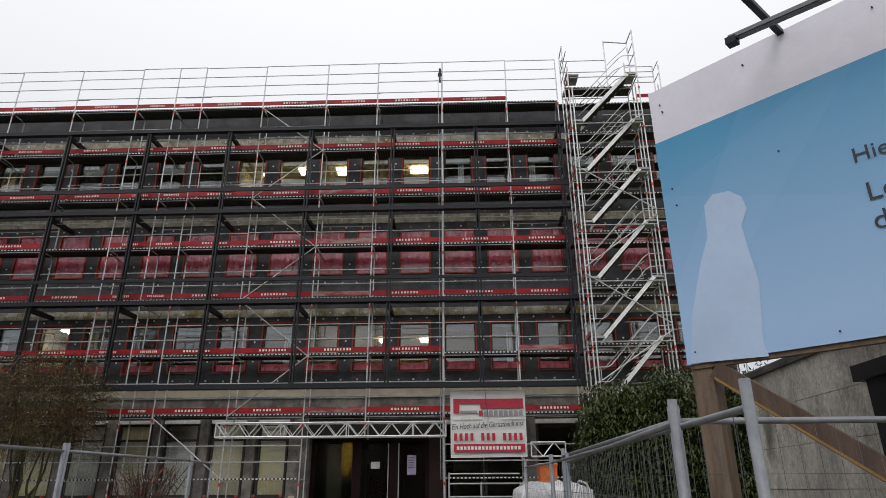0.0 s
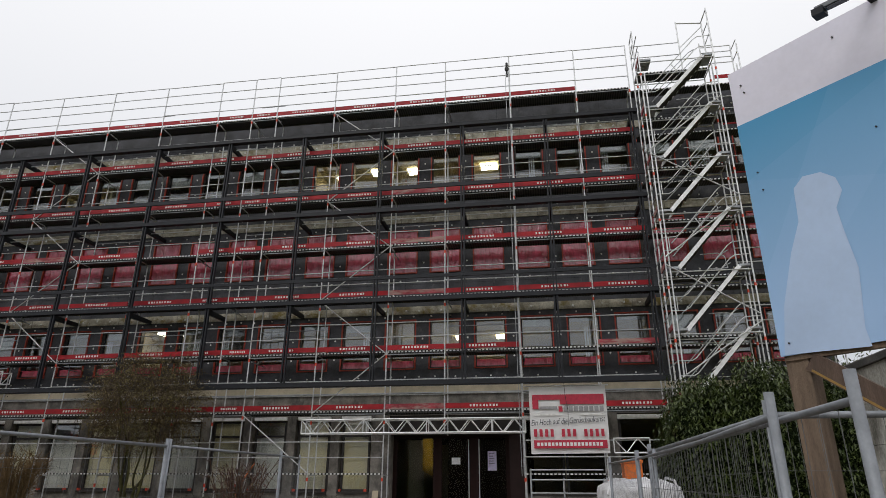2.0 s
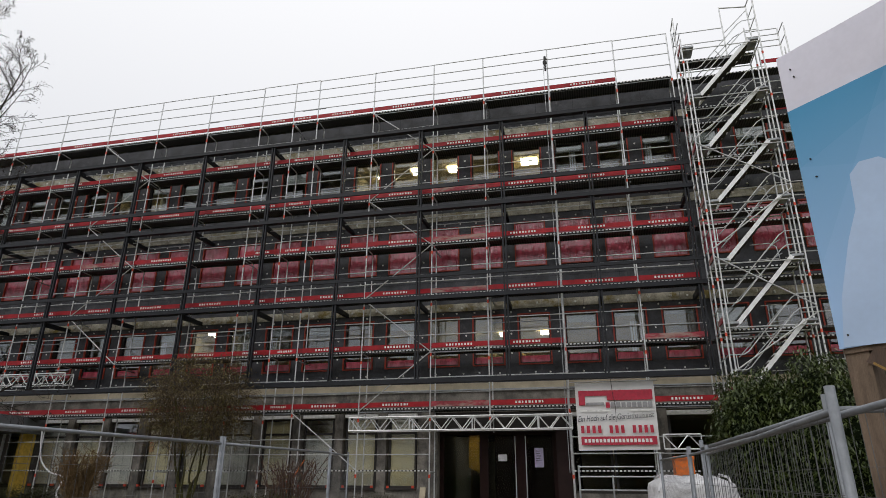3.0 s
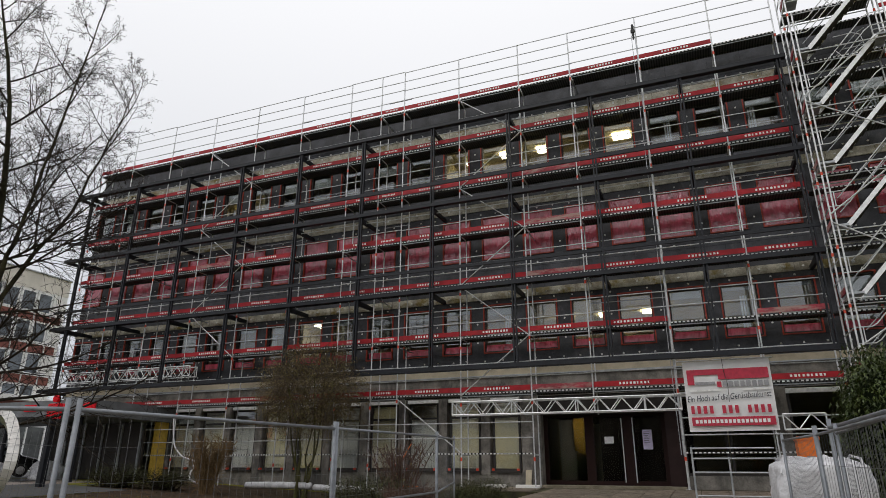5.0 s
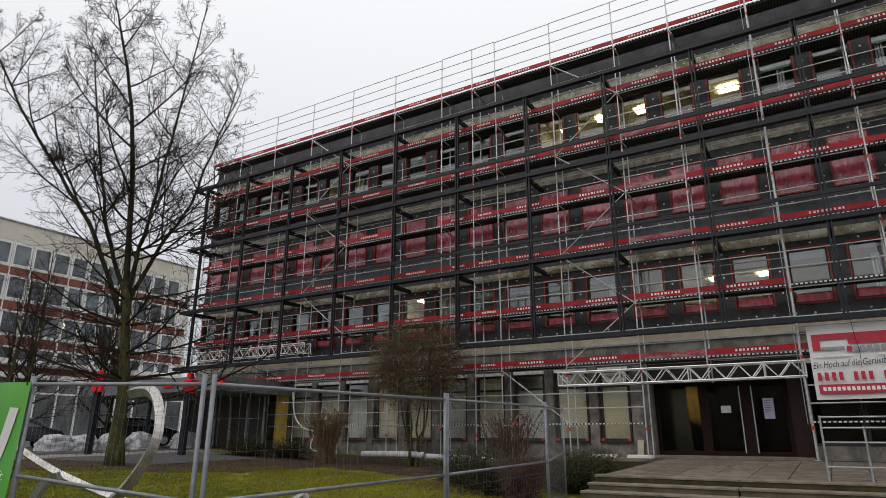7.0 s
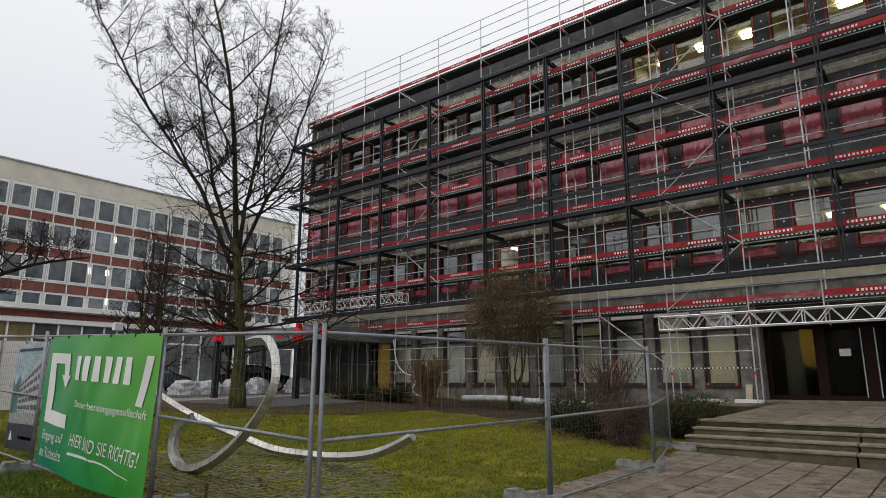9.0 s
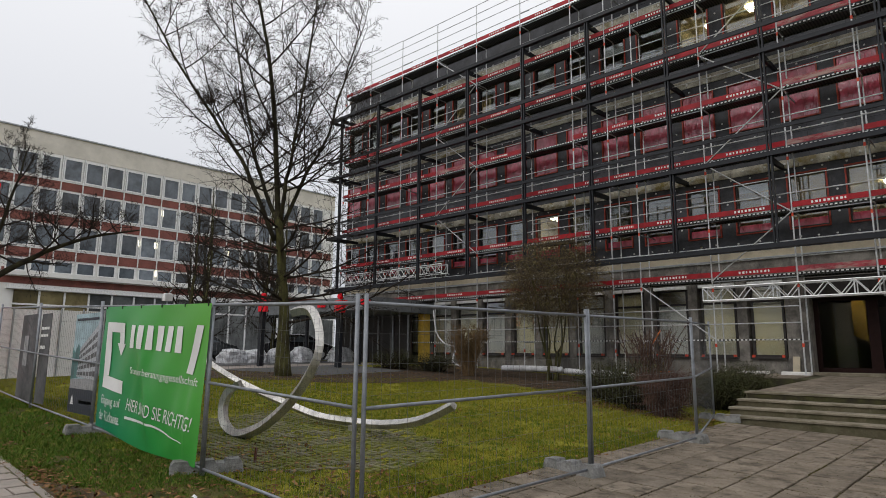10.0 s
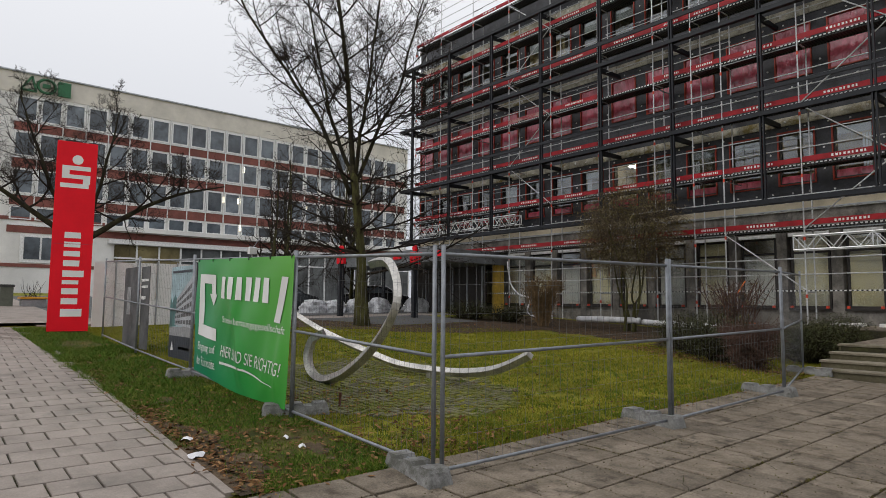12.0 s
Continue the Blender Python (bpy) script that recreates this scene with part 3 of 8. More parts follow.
    for s in (0, 2):
        for k, d in enumerate((0.16, 0.30, 0.52)):
            blinds[(s, k)] = MB().box(-0.47, 0, -d, 0.47, 0.012, -0.07).box(-0.47, -0.02, -d - 0.035, 0.47, 0.02, -d).mesh("blind", M["blind_grey"])
    dm = MB()
    for k in range(3):
        dm.box(-0.11 + 0.085 * k, 0, 0, -0.05 + 0.085 * k, 0.01, 1.35)
    drape = dm.mesh("curtain", M["white_vinyl"])
    for s, (lo, hi) in enumerate(STOREYS):
        h = hi - lo
        tape = frame_mesh(1.18, h + 0.06, 0.045, "tape_frame", M["orange_frame"])
        inner = frame_mesh(1.10, h - 0.04, 0.045, "window_frame", M["frame_dark"])
        pane = (MB().box(-0.535, -0.095, 0.0, 0.535, -0.085, h - 0.04) if s == 1 else MB().box(-0.505, 0.02, 0.045, 0.505, 0.035, h - 0.085)).mesh("pane", M["film"] if s == 1 else M["pane"])
        for k, c in enumerate(WX):
            win = piece("window", tape, (c, W - 0.01, lo - 0.03), ob, label="window taped round with orange sealing strip")
            piece("window_frame", inner, (c, W + (0.09 if s == 1 else 0.06), lo + 0.02), win)
            p = piece("pane", pane, (c, W + 0.11, lo + 0.02), win)
            p.visible_shadow = s == 1
            lit = [x for x in ((-8.3, -6.65, -4.95, -3.3, -1.75) if s == 2 else (-14.98, -5.0, -3.35, -1.7)) if abs(x - c) < 0.6]
            if s != 1 and not lit:
                r = rnd.random()
                drop = blinds[(s, 0 if r < 0.45 else 1 if r < 0.75 else 2)]
                piece("blind", drop, (c, W + 0.19, hi), win, label="pale roller blind partly drawn")
                if rnd.random() < 0.55:
                    piece("curtain", drape, (c + rnd.choice((-0.33, 0.3, 0.12)), W + 0.26, lo + 0.06), win, label="pale hanging vertical slats")
            if s == 0:
                piece("film_strip", strip_mesh, (c, W + 0.06, lo + 0.06), win, label="strip of red protective film")
    return ob


strip_mesh = MB().box(-0.51, 0, 0, 0.51, 0.012, 0.24).mesh("film_strip", M["film"])
office()

# ---- scaffold in front of the house ----
SX = [3.9, 1.89, -0.66, -3.24, -5.29, -7.84, -10.34, -11.44, -12.97, -15.52, -18.06, -20.63, -23.2, -25.77, -27.95]
LEVELS = [1.99 + 2.0 * i for i in range(8)]
BARE, FADED = {(1, 2), (0, 7), (8, 4)}, {(i, j) for i in (3,) for j in (1, 3, 4, 5)} | {(0, 2), (10, 4)}
BACK = D + 0.72


def lettering(width, high, count, seed):
    """Plain bars that stand for a printed name."""
    m = MB()
    step = width / count
    for i in range(count):
        x = -width / 2 + i * step
        m.box(x, -0.004, 0, x + step * (0.42 + 0.2 * ((i * 7 + seed) % 3) / 2), 0.0, high)
    return m


def scaffold():
    ob = thing("facade_scaffold", (-12, D, 0.9), "galvanised steel facade scaffold with red toe boards along the house", "scaffold")
    rnd = random.Random(11)
    cache = {}

    def get(key, make, material):
        if key not in cache:
            cache[key] = make().mesh(key[0], material)
        return cache[key]
    for x in SX:
        base = 3.2 if -4 < x < -3 else 0.92 if x > -8 else 0.8
        m = MB().tube((0, 0, 0), (0, 0, 17.9 - base), 0.024, 8)
        if base < 2:
            m.box(-0.08, -0.08, 0, 0.08, 0.08, 0.012)
        piece("standard", m.mesh("standard", M["galv"]), (x, D, base), ob)
        m = MB().tube((0, 0, 0), (0, 0, 15.9 - base), 0.024, 8)
        piece("standard", m.mesh("standard", M["galv"]), (x, BACK, base), ob)
        for z in LEVELS:
            if z - 0.5 < base and base > 2:
                continue
            piece("transom", get(("transom",), lambda: MB().tube((0, 0, 0), (0, BACK - D, 0), 0.024, 6), M["galv"]), (x, D, z - 0.06), ob)
            piece("collar", get(("collar",), lambda: MB().tube((0, 0, 0), (0, 0, 0.11), 0.036, 8), M["orange_mark"]), (x, D, z - (0.45 if rnd.random() < .5 else 0.25)), ob, label="orange coupling collar")
    for i in range(len(SX) - 1):
        x1, x0 = SX[i], SX[i + 1]
        n, c = round(x1 - x0, 2), (x0 + x1) / 2
        L = n - 0.06
        for j, z in enumerate(LEVELS):
            top = j == len(LEVELS) - 1
            door_bay = -5.4 < c < -0.6
            if j == 0 and door_bay:
                continue
            if j > 0:
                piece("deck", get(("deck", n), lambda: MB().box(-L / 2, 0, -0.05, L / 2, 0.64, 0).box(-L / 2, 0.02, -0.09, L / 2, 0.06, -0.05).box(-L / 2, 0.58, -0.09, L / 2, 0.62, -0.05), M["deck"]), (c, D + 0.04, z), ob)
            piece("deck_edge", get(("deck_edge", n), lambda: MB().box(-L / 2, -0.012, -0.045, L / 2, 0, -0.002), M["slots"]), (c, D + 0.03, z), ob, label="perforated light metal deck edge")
            bare = z < 2.5 or (i, j) in BARE
            if not bare:
                worn = (i, j) in FADED
                me = get(("toe_board", n, worn), lambda: MB().box(-L / 2, -0.03, 0.03, L / 2, -0.004, 0.20), M["red_old" if worn else "red"])
                tb = piece("toe_board", me, (c, D - 0.005, z), ob, label="worn faded red toe board" if worn else "red toe board with white bars of print")
                if not worn:
                    piece("print", get(("print", n > 2), lambda: lettering(0.98 if n > 2 else 0.62, 0.072, 9, 1), M["white_mark"]), (c + rnd.uniform(-.1, .1), D - 0.036, z + 0.08), tb, label="white bars of lettering")["kind"] = "stuff"
            rails = (0.5, 1.0, 1.46, 1.92) if top else (0.5, 1.0)
            for h in rails:
                piece("guard_rail", get(("guard_rail", n), lambda: MB().tube((-n / 2, 0, 0), (n / 2, 0, 0), 0.019, 6), M["galv"]), (c, D - 0.01, z + h + rnd.uniform(-.02, .02)), ob)
    for i in range(len(SX) - 1):
        x1, x0 = SX[i], SX[i + 1]
        for j, z in enumerate(LEVELS[1:]):
            if (i + j) % 3 == 0:
                part("inner_rail", MB().tube((x0, BACK, z + 1.0), (x1, BACK, z + 1.0), 0.018, 6), M["galv_dull"], ob)
            if (i * 3 + j) % 4 == 0:
                part("wall_tie", MB().tube((x0 + 0.1, D, z - 0.25), (x0 + 0.1, W + 0.02, z - 0.25), 0.02, 6), M["galv_dull"], ob)
            part("ledger", MB().tube((x0, D + 0.02, z - 0.12), (x1, D + 0.02, z - 0.12), 0.018, 6), M["galv_dull"], ob) if (i + j) % 2 == 0 else None
    part("diagonal_brace", MB().tube((SX[6], D - 0.05, 3.9), (SX[5], D - 0.05, 2.0), 0.021, 6), M["galv"], ob)
    for i, flip, first in ((4, 0, 1), (10, 0, 2)):
        x1, x0 = SX[i], SX[i + 1]
        for j in range(first, 7):
            a, b = (x0, x1) if (j + flip) % 2 else (x1, x0)
            part("diagonal_brace", MB().tube((a, D - 0.05, LEVELS[j] - 0.1), (b, D - 0.05, LEVELS[j + 1] - 0.1), 0.021, 6), M["galv"], ob)
    return ob


scaffold()


def lattice(name, x0, x1, y, z0, z1, label, deep=0.42):
    """A light aluminium lattice girder: two trusses of two chords and zigzag webs, side by side."""
    ob = thing(name, ((x0 + x1) / 2, y, z0), label, "girder")
    n = max(2, round((x1 - x0) / 0.36))
    for yy in ((y, y + deep) if deep else (y,)):
        part("chord", MB().tube((x0, yy, z1), (x1, yy, z1), 0.026, 8), M["alu"], ob)
        part("chord", MB().tube((x0, yy, z0), (x1, yy, z0), 0.026, 8), M["alu"], ob)
        for i in range(n):
            a, b = x0 + (x1 - x0) * i / n, x0 + (x1 - x0) * (i + 1) / n
            za, zb = (z0, z1) if i % 2 else (z1, z0)
            part("web_bar", MB().tube((a, yy, za), (b, yy, zb), 0.019, 6), M["alu"], ob)
            if i % 6 == 0:
                part("upright_bar", MB().tube((a, yy, z0), (a, yy, z1), 0.02, 6), M["alu"], ob)
        part("upright_bar", MB().tube((x1, yy, z0), (x1, yy, z1), 0.02, 6), M["alu"], ob)


lattice("lattice_girder", -8.15, -0.6, D - 0.06, 3.25, 3.69, "bright aluminium lattice girder bridging the entrance")
lattice("lattice_girder", 2.13, 3.22, D - 0.06, 2.59, 3.02, "bright aluminium lattice girder beside the advertising banner", 0)
lattice("lattice_girder", -28.0, -20.2, D - 0.05, 5.2, 5.62, "bright aluminium lattice girder on the scaffold's end")


# ---- anthracite steel frame of the future facade ----
def steel_frame():
    ob = thing("steel_facade_frame", (-12, F, 4.7), "anthracite steel frame of beams and double posts before the facade", "steel frame")
    xs = [3.77 - 3.155 * k for k in range(11)]
    for z0, z1 in ((14.59, 14.73), (11.13, 11.27), (7.67, 7.82), (4.75, 4.90)):
        m = MB().channel(-28.85, 4.0, [(F - 0.06, z0), (F + 0.15, z0), (F + 0.15, z0 + 0.025), (F - 0.03, z0 + 0.025), (F - 0.03, z1 - 0.025), (F + 0.15, z1 - 0.025), (F + 0.15, z1), (F - 0.06, z1)])
        part("beam", m, M["steel"], ob)
        part("end_beam", MB().box(-28.85, F + 0.15, z0, -28.73, W, z1), M["steel"], ob)
    for z, hh in ((12.10, 0.075), (8.555, 0.055)):
        part("rail", MB().box(-28.85, F - 0.03, z - hh, 4.0, F + 0.03, z + hh), M["steel"], ob)
    for x in xs:
        for z0, z1 in ((11.27, 14.59), (7.82, 11.13), (4.9, 7.67)):
            part("post", MB().box(x - 0.075, F - 0.02, z0, x - 0.025, F + 0.08, z1).box(x + 0.025, F - 0.02, z0, x + 0.075, F + 0.08, z1), M["steel"], ob)
        for z1 in (14.59, 11.13, 7.67):
            m = MB()
            m.add([(x - 0.05, F + 0.08, z1 - 0.20), (x + 0.05, F + 0.08, z1 - 0.20), (x + 0.05, W, z1 - 0.14), (x - 0.05, W, z1 - 0.14),
                   (x - 0.05, F + 0.08, z1), (x + 0.05, F + 0.08, z1), (x + 0.05, W, z1), (x - 0.05, W, z1)],
                  [(0, 3, 2, 1), (4, 5, 6, 7), (0, 1, 5, 4), (1, 2, 6, 5), (2, 3, 7, 6), (3, 0, 4, 7)])
            part("bracket", m, M["steel"], ob)
    return ob


steel_frame()

# ---- the building across the car park ----
def far_office():
    X = -64.0
    ob = thing("bank_building", (X - 6, 24, 1.2), "white office building with red-brown tile bands and rows of windows", "building")
    y0, y1 = 3.8, 47.2
    part("wall", MB().box(X - 14, y0, 1.0, X, y1, 19.2), M["white_wall"], ob, "white rendered wall")
    part("parapet", MB().box(X - 14, y0, 19.2, X + 0.05, y1, 21.0), M["beige_wall"], ob, "beige stone parapet")
    part("roof_edge", MB().box(X - 14, y0 - 0.1, 21.0, X + 0.2, y1 + 0.1, 21.12), M["galv_dull"], ob)
    for z0, z1 in ((15.98, 16.72), (12.72, 13.56), (9.5, 10.35), (7.15, 7.75)):
        part("sill_band", MB().box(X, y0 + 1.5, z1, X + 0.12, y1 - 0.4, z1 + 0.16), M["pale_frame"], ob)
        part("tile_band", MB().box(X, y0 + 1.5, z0, X + 0.06, y1 - 0.4, z1), M["brick_band"], ob)
    part("ledge", MB().box(X, 12.9, 7.8, X + 0.9, y1 - 0.4, 8.15), M["white_wall"], ob)
    me = MB().box(0.0, -0.68, 0, 0.05, 0.68, 1.9).mesh("pane", M["far_glass"])
    lowp = MB().box(0.0, -0.68, 0, 0.05, 0.68, 0.95).mesh("pane", M["far_glass"])
    fr = MB()
    for a, b in ((-0.80, -0.68), (0.68, 0.80)):
        fr.box(0, a, -0.12, 0.12, b, 2.0)
    fr.box(0, -0.68, -0.12, 0.16, 0.68, 0).box(0, -0.68, 1.9, 0.12, 0.68, 2.0)
    fm = fr.mesh("window_frame", M["pale_frame"])
    lf = MB()
    for a, b in ((-0.80, -0.68), (0.68, 0.80)):
        lf.box(0, a, -0.08, 0.12, b, 1.03)
    lf.box(0, -0.68, -0.08, 0.12, 0.68, 0).box(0, -0.68, 0.95, 0.12, 0.68, 1.03)
    lfm = lf.mesh("window_frame", M["pale_frame"])
    for z in (16.98, 13.86, 10.62, 8.35):
        k = 0
        while 6.0 + 1.83 * k < y1 - 1:
            y = 6.2 + 1.83 * k
            w = piece("window", fm if z > 9 else lfm, (X + 0.01, y, z), ob)
            piece("pane", me if z > 9 else lowp, (X + 0.01, y, z), w)
            k += 1
    for k in range(23):
        part("fin", MB().box(X + 0.06, 5.25 + 1.83 * k, 9.5, X + 0.2, 5.33 + 1.83 * k, 19.2), M["pale_frame"], ob)
    return ob


far_office()

# ---- site fences ----
def fence_meshes(L=3.42, H=2.0):
    mesh_m = MB()
    top, mid, low = H - 0.08, 1.04, 0.10
    n = 34
    for i in range(1, n):
        x = L * i / n
        mesh_m.tube((x, 0.0, low), (x, 0.0, top), 0.0014, 3, caps=False)
    for i in range(1, 7):
        z = low + (top - low) * i / 7
        mesh_m.tube((0, 0.0, z), (L, 0.0, z), 0.0014, 3, caps=False)
    return {
        "upright": MB().tube((0, 0, 0.03), (0, 0, H), 0.020, 8).mesh("upright", M["fence"], True),
        "rail": MB().tube((0, 0, 0), (L, 0, 0), 0.017, 8).mesh("rail", M["fence"], True),
        "wire_mesh": mesh_m.mesh("wire_mesh", M["wire"]),
        "H": (top, mid, low), "L": L}


FM = fence_meshes()


def foot_mesh():
    m = MB()
    top = [(-0.36, 0.12), (-0.34, 0.15), (-0.2, 0.15), (-0.18, 0.115), (-0.07, 0.115), (-0.05, 0.15), (0.07, 0.15), (0.09, 0.115), (0.18, 0.115), (0.2, 0.15), (0.34, 0.15), (0.36, 0.12)]
    prof = [(0.38, 0.0), (-0.38, 0.0)] + top
    n = len(prof)
    for y, k in ((-0.12, 1.0), (0.12, 1.0)):
        m.v += [(1.06 * x, y * (1.0 if z < 0.05 else 0.80), 1.0 * z) for x, z in prof]
    m.f = [(i, (i + 1) % n, n + (i + 1) % n, n + i) for i in range(n)] + [tuple(range(n))[::-1], tuple(range(n, 2 * n))]
    return m.mesh("ballast_block", M["foot"])


FOOT = foot_mesh()


def fence_panel(p, q, label="galvanised steel mesh site fence on ballast blocks", lift=None, slim=1.0):
    (xa, ya), (xb, yb) = p, q
    za = height(xa, ya) if lift is None else lift
    zb = height(xb, yb) if lift is None else lift
    ob = thing("mesh_fence", (xa, ya, za), label, "fence", "site fence panels")
    L = math.hypot(xb - xa, yb - ya)
    d = Vector((xb - xa, yb - ya, zb - za)).normalized()
    rz = math.atan2(yb - ya, xb - xa)
    top, mid, low = FM["H"]
    for f in (0.0, 1.0):
        up = piece("upright", FM["upright"], (xa + (xb - xa) * f, ya + (yb - ya) * f, za + (zb - za) * f), ob)
        up.scale = (0.5 + 0.5 * slim, 0.5 + 0.5 * slim, 1)
    ry = -math.atan2(zb - za, L)
    for h in (top, mid, low):
        r = piece("rail", FM["rail"], (xa, ya, za + h), ob)
        r.rotation_euler, r.scale = (0, ry, rz), (math.hypot(L, zb - za) / FM["L"], slim, slim)
    w = piece("wire_mesh", FM["wire_mesh"], (xa, ya, za), ob)
    w.rotation_euler, w.scale = (0, ry, rz), (math.hypot(L, zb - za) / FM["L"], 1, 1)
    return ob


def fence_foot(x, y, rz):
    ob = new("ballast_block", FOOT)
    ob.location, ob.rotation_euler = (x, y, height(x, y) - 0.005), (0, 0, rz)
    return tagged(ob, "grey recycled concrete foot block under the fence", "ballast block", "ballast blocks")


FENCE_A = [(-4.30, 3.30), (-4.20, 6.78), (-4.26, 10.15), (-5.15, 13.3)]
for a, b in zip(FENCE_A, FENCE_A[1:]):
    d = Vector((b[0] - a[0], b[1] - a[1])).normalized() * 0.03
    fence_panel((a[0] + d.x, a[1] + d.y), (b[0] - d.x, b[1] - d.y))
FENCE_B = [(-4.36, 3.30), (-7.06, 3.33), (-10.75, 3.36), (-14.1, 3.36), (-17.6, 3.45)]
for a, b in zip(FENCE_B, FENCE_B[1:]):
    d = Vector((b[0] - a[0], b[1] - a[1])).normalized() * 0.02
    fence_panel((a[0] + d.x, a[1] + d.y), (b[0] - d.x, b[1] - d.y))
for x, y, r in [(-4.55, 3.26, 3.0), (-4.48, 6.82, 3.0), (-4.52, 10.2, 3.05), (-7.3, 3.5, 1.2), (-10.75, 3.4, 1.5), (-5.0, 13.2, 0.1)]:
    fence_foot(x, y, r)
FENCE_C = [(0.793, 1.78), (0.87, 6.68), (0.81, 8.9)]
for a, b in zip(FENCE_C, FENCE_C[1:]):
    fence_panel((a[0], a[1] + 0.03), (b[0], b[1] - 0.03), slim=0.72)
fence_panel((0.725, 2.25), (0.96, 6.21), slim=0.72)
fence_panel((1.11, 3.4), (4.5, 3.4), lift=-0.03)
fence_panel((1.10, 3.45), (1.02, 6.85), lift=-0.03)

# ---- red bank pylon ----
def pylon():
    z = height(-19.3, 3.0)
    ob = thing("bank_pylon", (-19.35, 2.95, z), "tall red enamelled sign pylon on the lawn's edge", "sign")
    p, q = Vector((-19.42, 2.50, 0)), Vector((-19.28, 3.44, 0))
    d = (q - p).normalized()
    nrm = Vector((d.y, -d.x, 0))
    body = MB()
    c = [p, q, q - nrm * 0.22, p - nrm * 0.22]
    body.add([(v.x, v.y, z + 0.06) for v in c] + [(v.x, v.y, 5.76) for v in c], [(0, 1, 5, 4), (1, 2, 6, 5), (2, 3, 7, 6), (3, 0, 4, 7), (4, 5, 6, 7), (0, 3, 2, 1)])
    part("body", body, M["pylon"], ob)
    e, g = d * 0.05, nrm * -0.05
    c = [p + e + g, q - e + g, q - e - nrm * 0.18, p + e - nrm * 0.18]
    # Recessed base in black, so the shadow gap is also in its colour.
    part("plinth", MB().add([(v.x, v.y, z - 0.1) for v in c] + [(v.x, v.y, z + 0.06) for v in c], [(0, 1, 5, 4), (1, 2, 6, 5), (2, 3, 7, 6), (3, 0, 4, 7), (4, 5, 6, 7), (0, 3, 2, 1)]), M["black"], ob, "recessed plinth, black for its shadow gap")
    return ob


pylon()

# ---- billboard beside the path ----
def billboard():
    a, b = Vector((2.18, 6.15, 0)), Vector((5.3, 3.03, 0))
    ob = thing("billboard", (2.6, 5.8, 0), "large blue and white building-site board on timber posts", "billboard")
    d = (b - a).normalized()
    nrm = Vector((-d.y, d.x, 0)) * -1
    def quad(u0, u1, z0, z1, off, material, name, label=""):
        m = MB()
        o = nrm * off
        A, B = a + d * u0 + o, a + d * u1 + o
        back = nrm * -0.02
        m.add([(A.x, A.y, z0), (B.x, B.y, z0), (B.x, B.y, z1), (A.x, A.y, z1)] + [(A.x + back.x, A.y + back.y, z0), (B.x + back.x, B.y + back.y, z0), (B.x + back.x, B.y + back.y, z1), (A.x + back.x, A.y + back.y, z1)],
              [(0, 1, 2, 3), (5, 4, 7, 6), (4, 0, 3, 7), (1, 5, 6, 2), (3, 2, 6, 7), (4, 5, 1, 0)])
        part(name, m, material, ob, label)
    quad(0, 4.4, 2.69, 5.81, 0.0, M["bill_white"], "board")
    quad(0, 4.4, 2.69, 5.15, 0.004, M["bill_blue"], "print_field")
    return ob


billboard()

# ---- ground floor of the office house ----
def text_mesh(name, s, size, material, shear=0.0, spacing=1.0):
    cu = bpy.data.curves.new(name, "FONT")
    cu.body, cu.size, cu.shear, cu.space_character = s, size, shear, spacing
    tmp = new("tmp_text", cu)
    bpy.context.view_layer.update()
    me = bpy.data.meshes.new_from_object(tmp.evaluated_get(bpy.context.evaluated_depsgraph_get()))
    bpy.data.objects.remove(tmp)
    bpy.data.curves.remove(cu)
    me.name = name
    me.materials.clear()
    me.materials.append(material)
    return me


def place(name, me, m, parent, label=""):
    """A part on a mesh, set by a world matrix."""
    ob = new(name, me)
    ob.matrix_basis = m
    under(ob, parent)
    return tagged(ob, label)


def fit_text(name, s, x0, x1, z0, z1, y, material, parent, shear=0.0, label="", slope=0.0):
    """Lettering stretched to a box in a plane that faces -y."""
    me = text_mesh(name, s, 1.0, material, shear)
    xs, ys = [v.co.x for v in me.vertices], [v.co.y for v in me.vertices]
    sx, sz = (x1 - x0) / (max(xs) - min(xs)), (z1 - z0) / (max(ys) - min(ys))
    for v in me.vertices:
        a = (v.co.x - min(xs)) * sx
        v.co = (x0 + a, y, z0 + (v.co.y - min(ys)) * sz + a * slope)
    ob = new(name, me)
    under(ob, parent)
    return tagged(ob, label)


house = bpy.data.objects["office_building"]


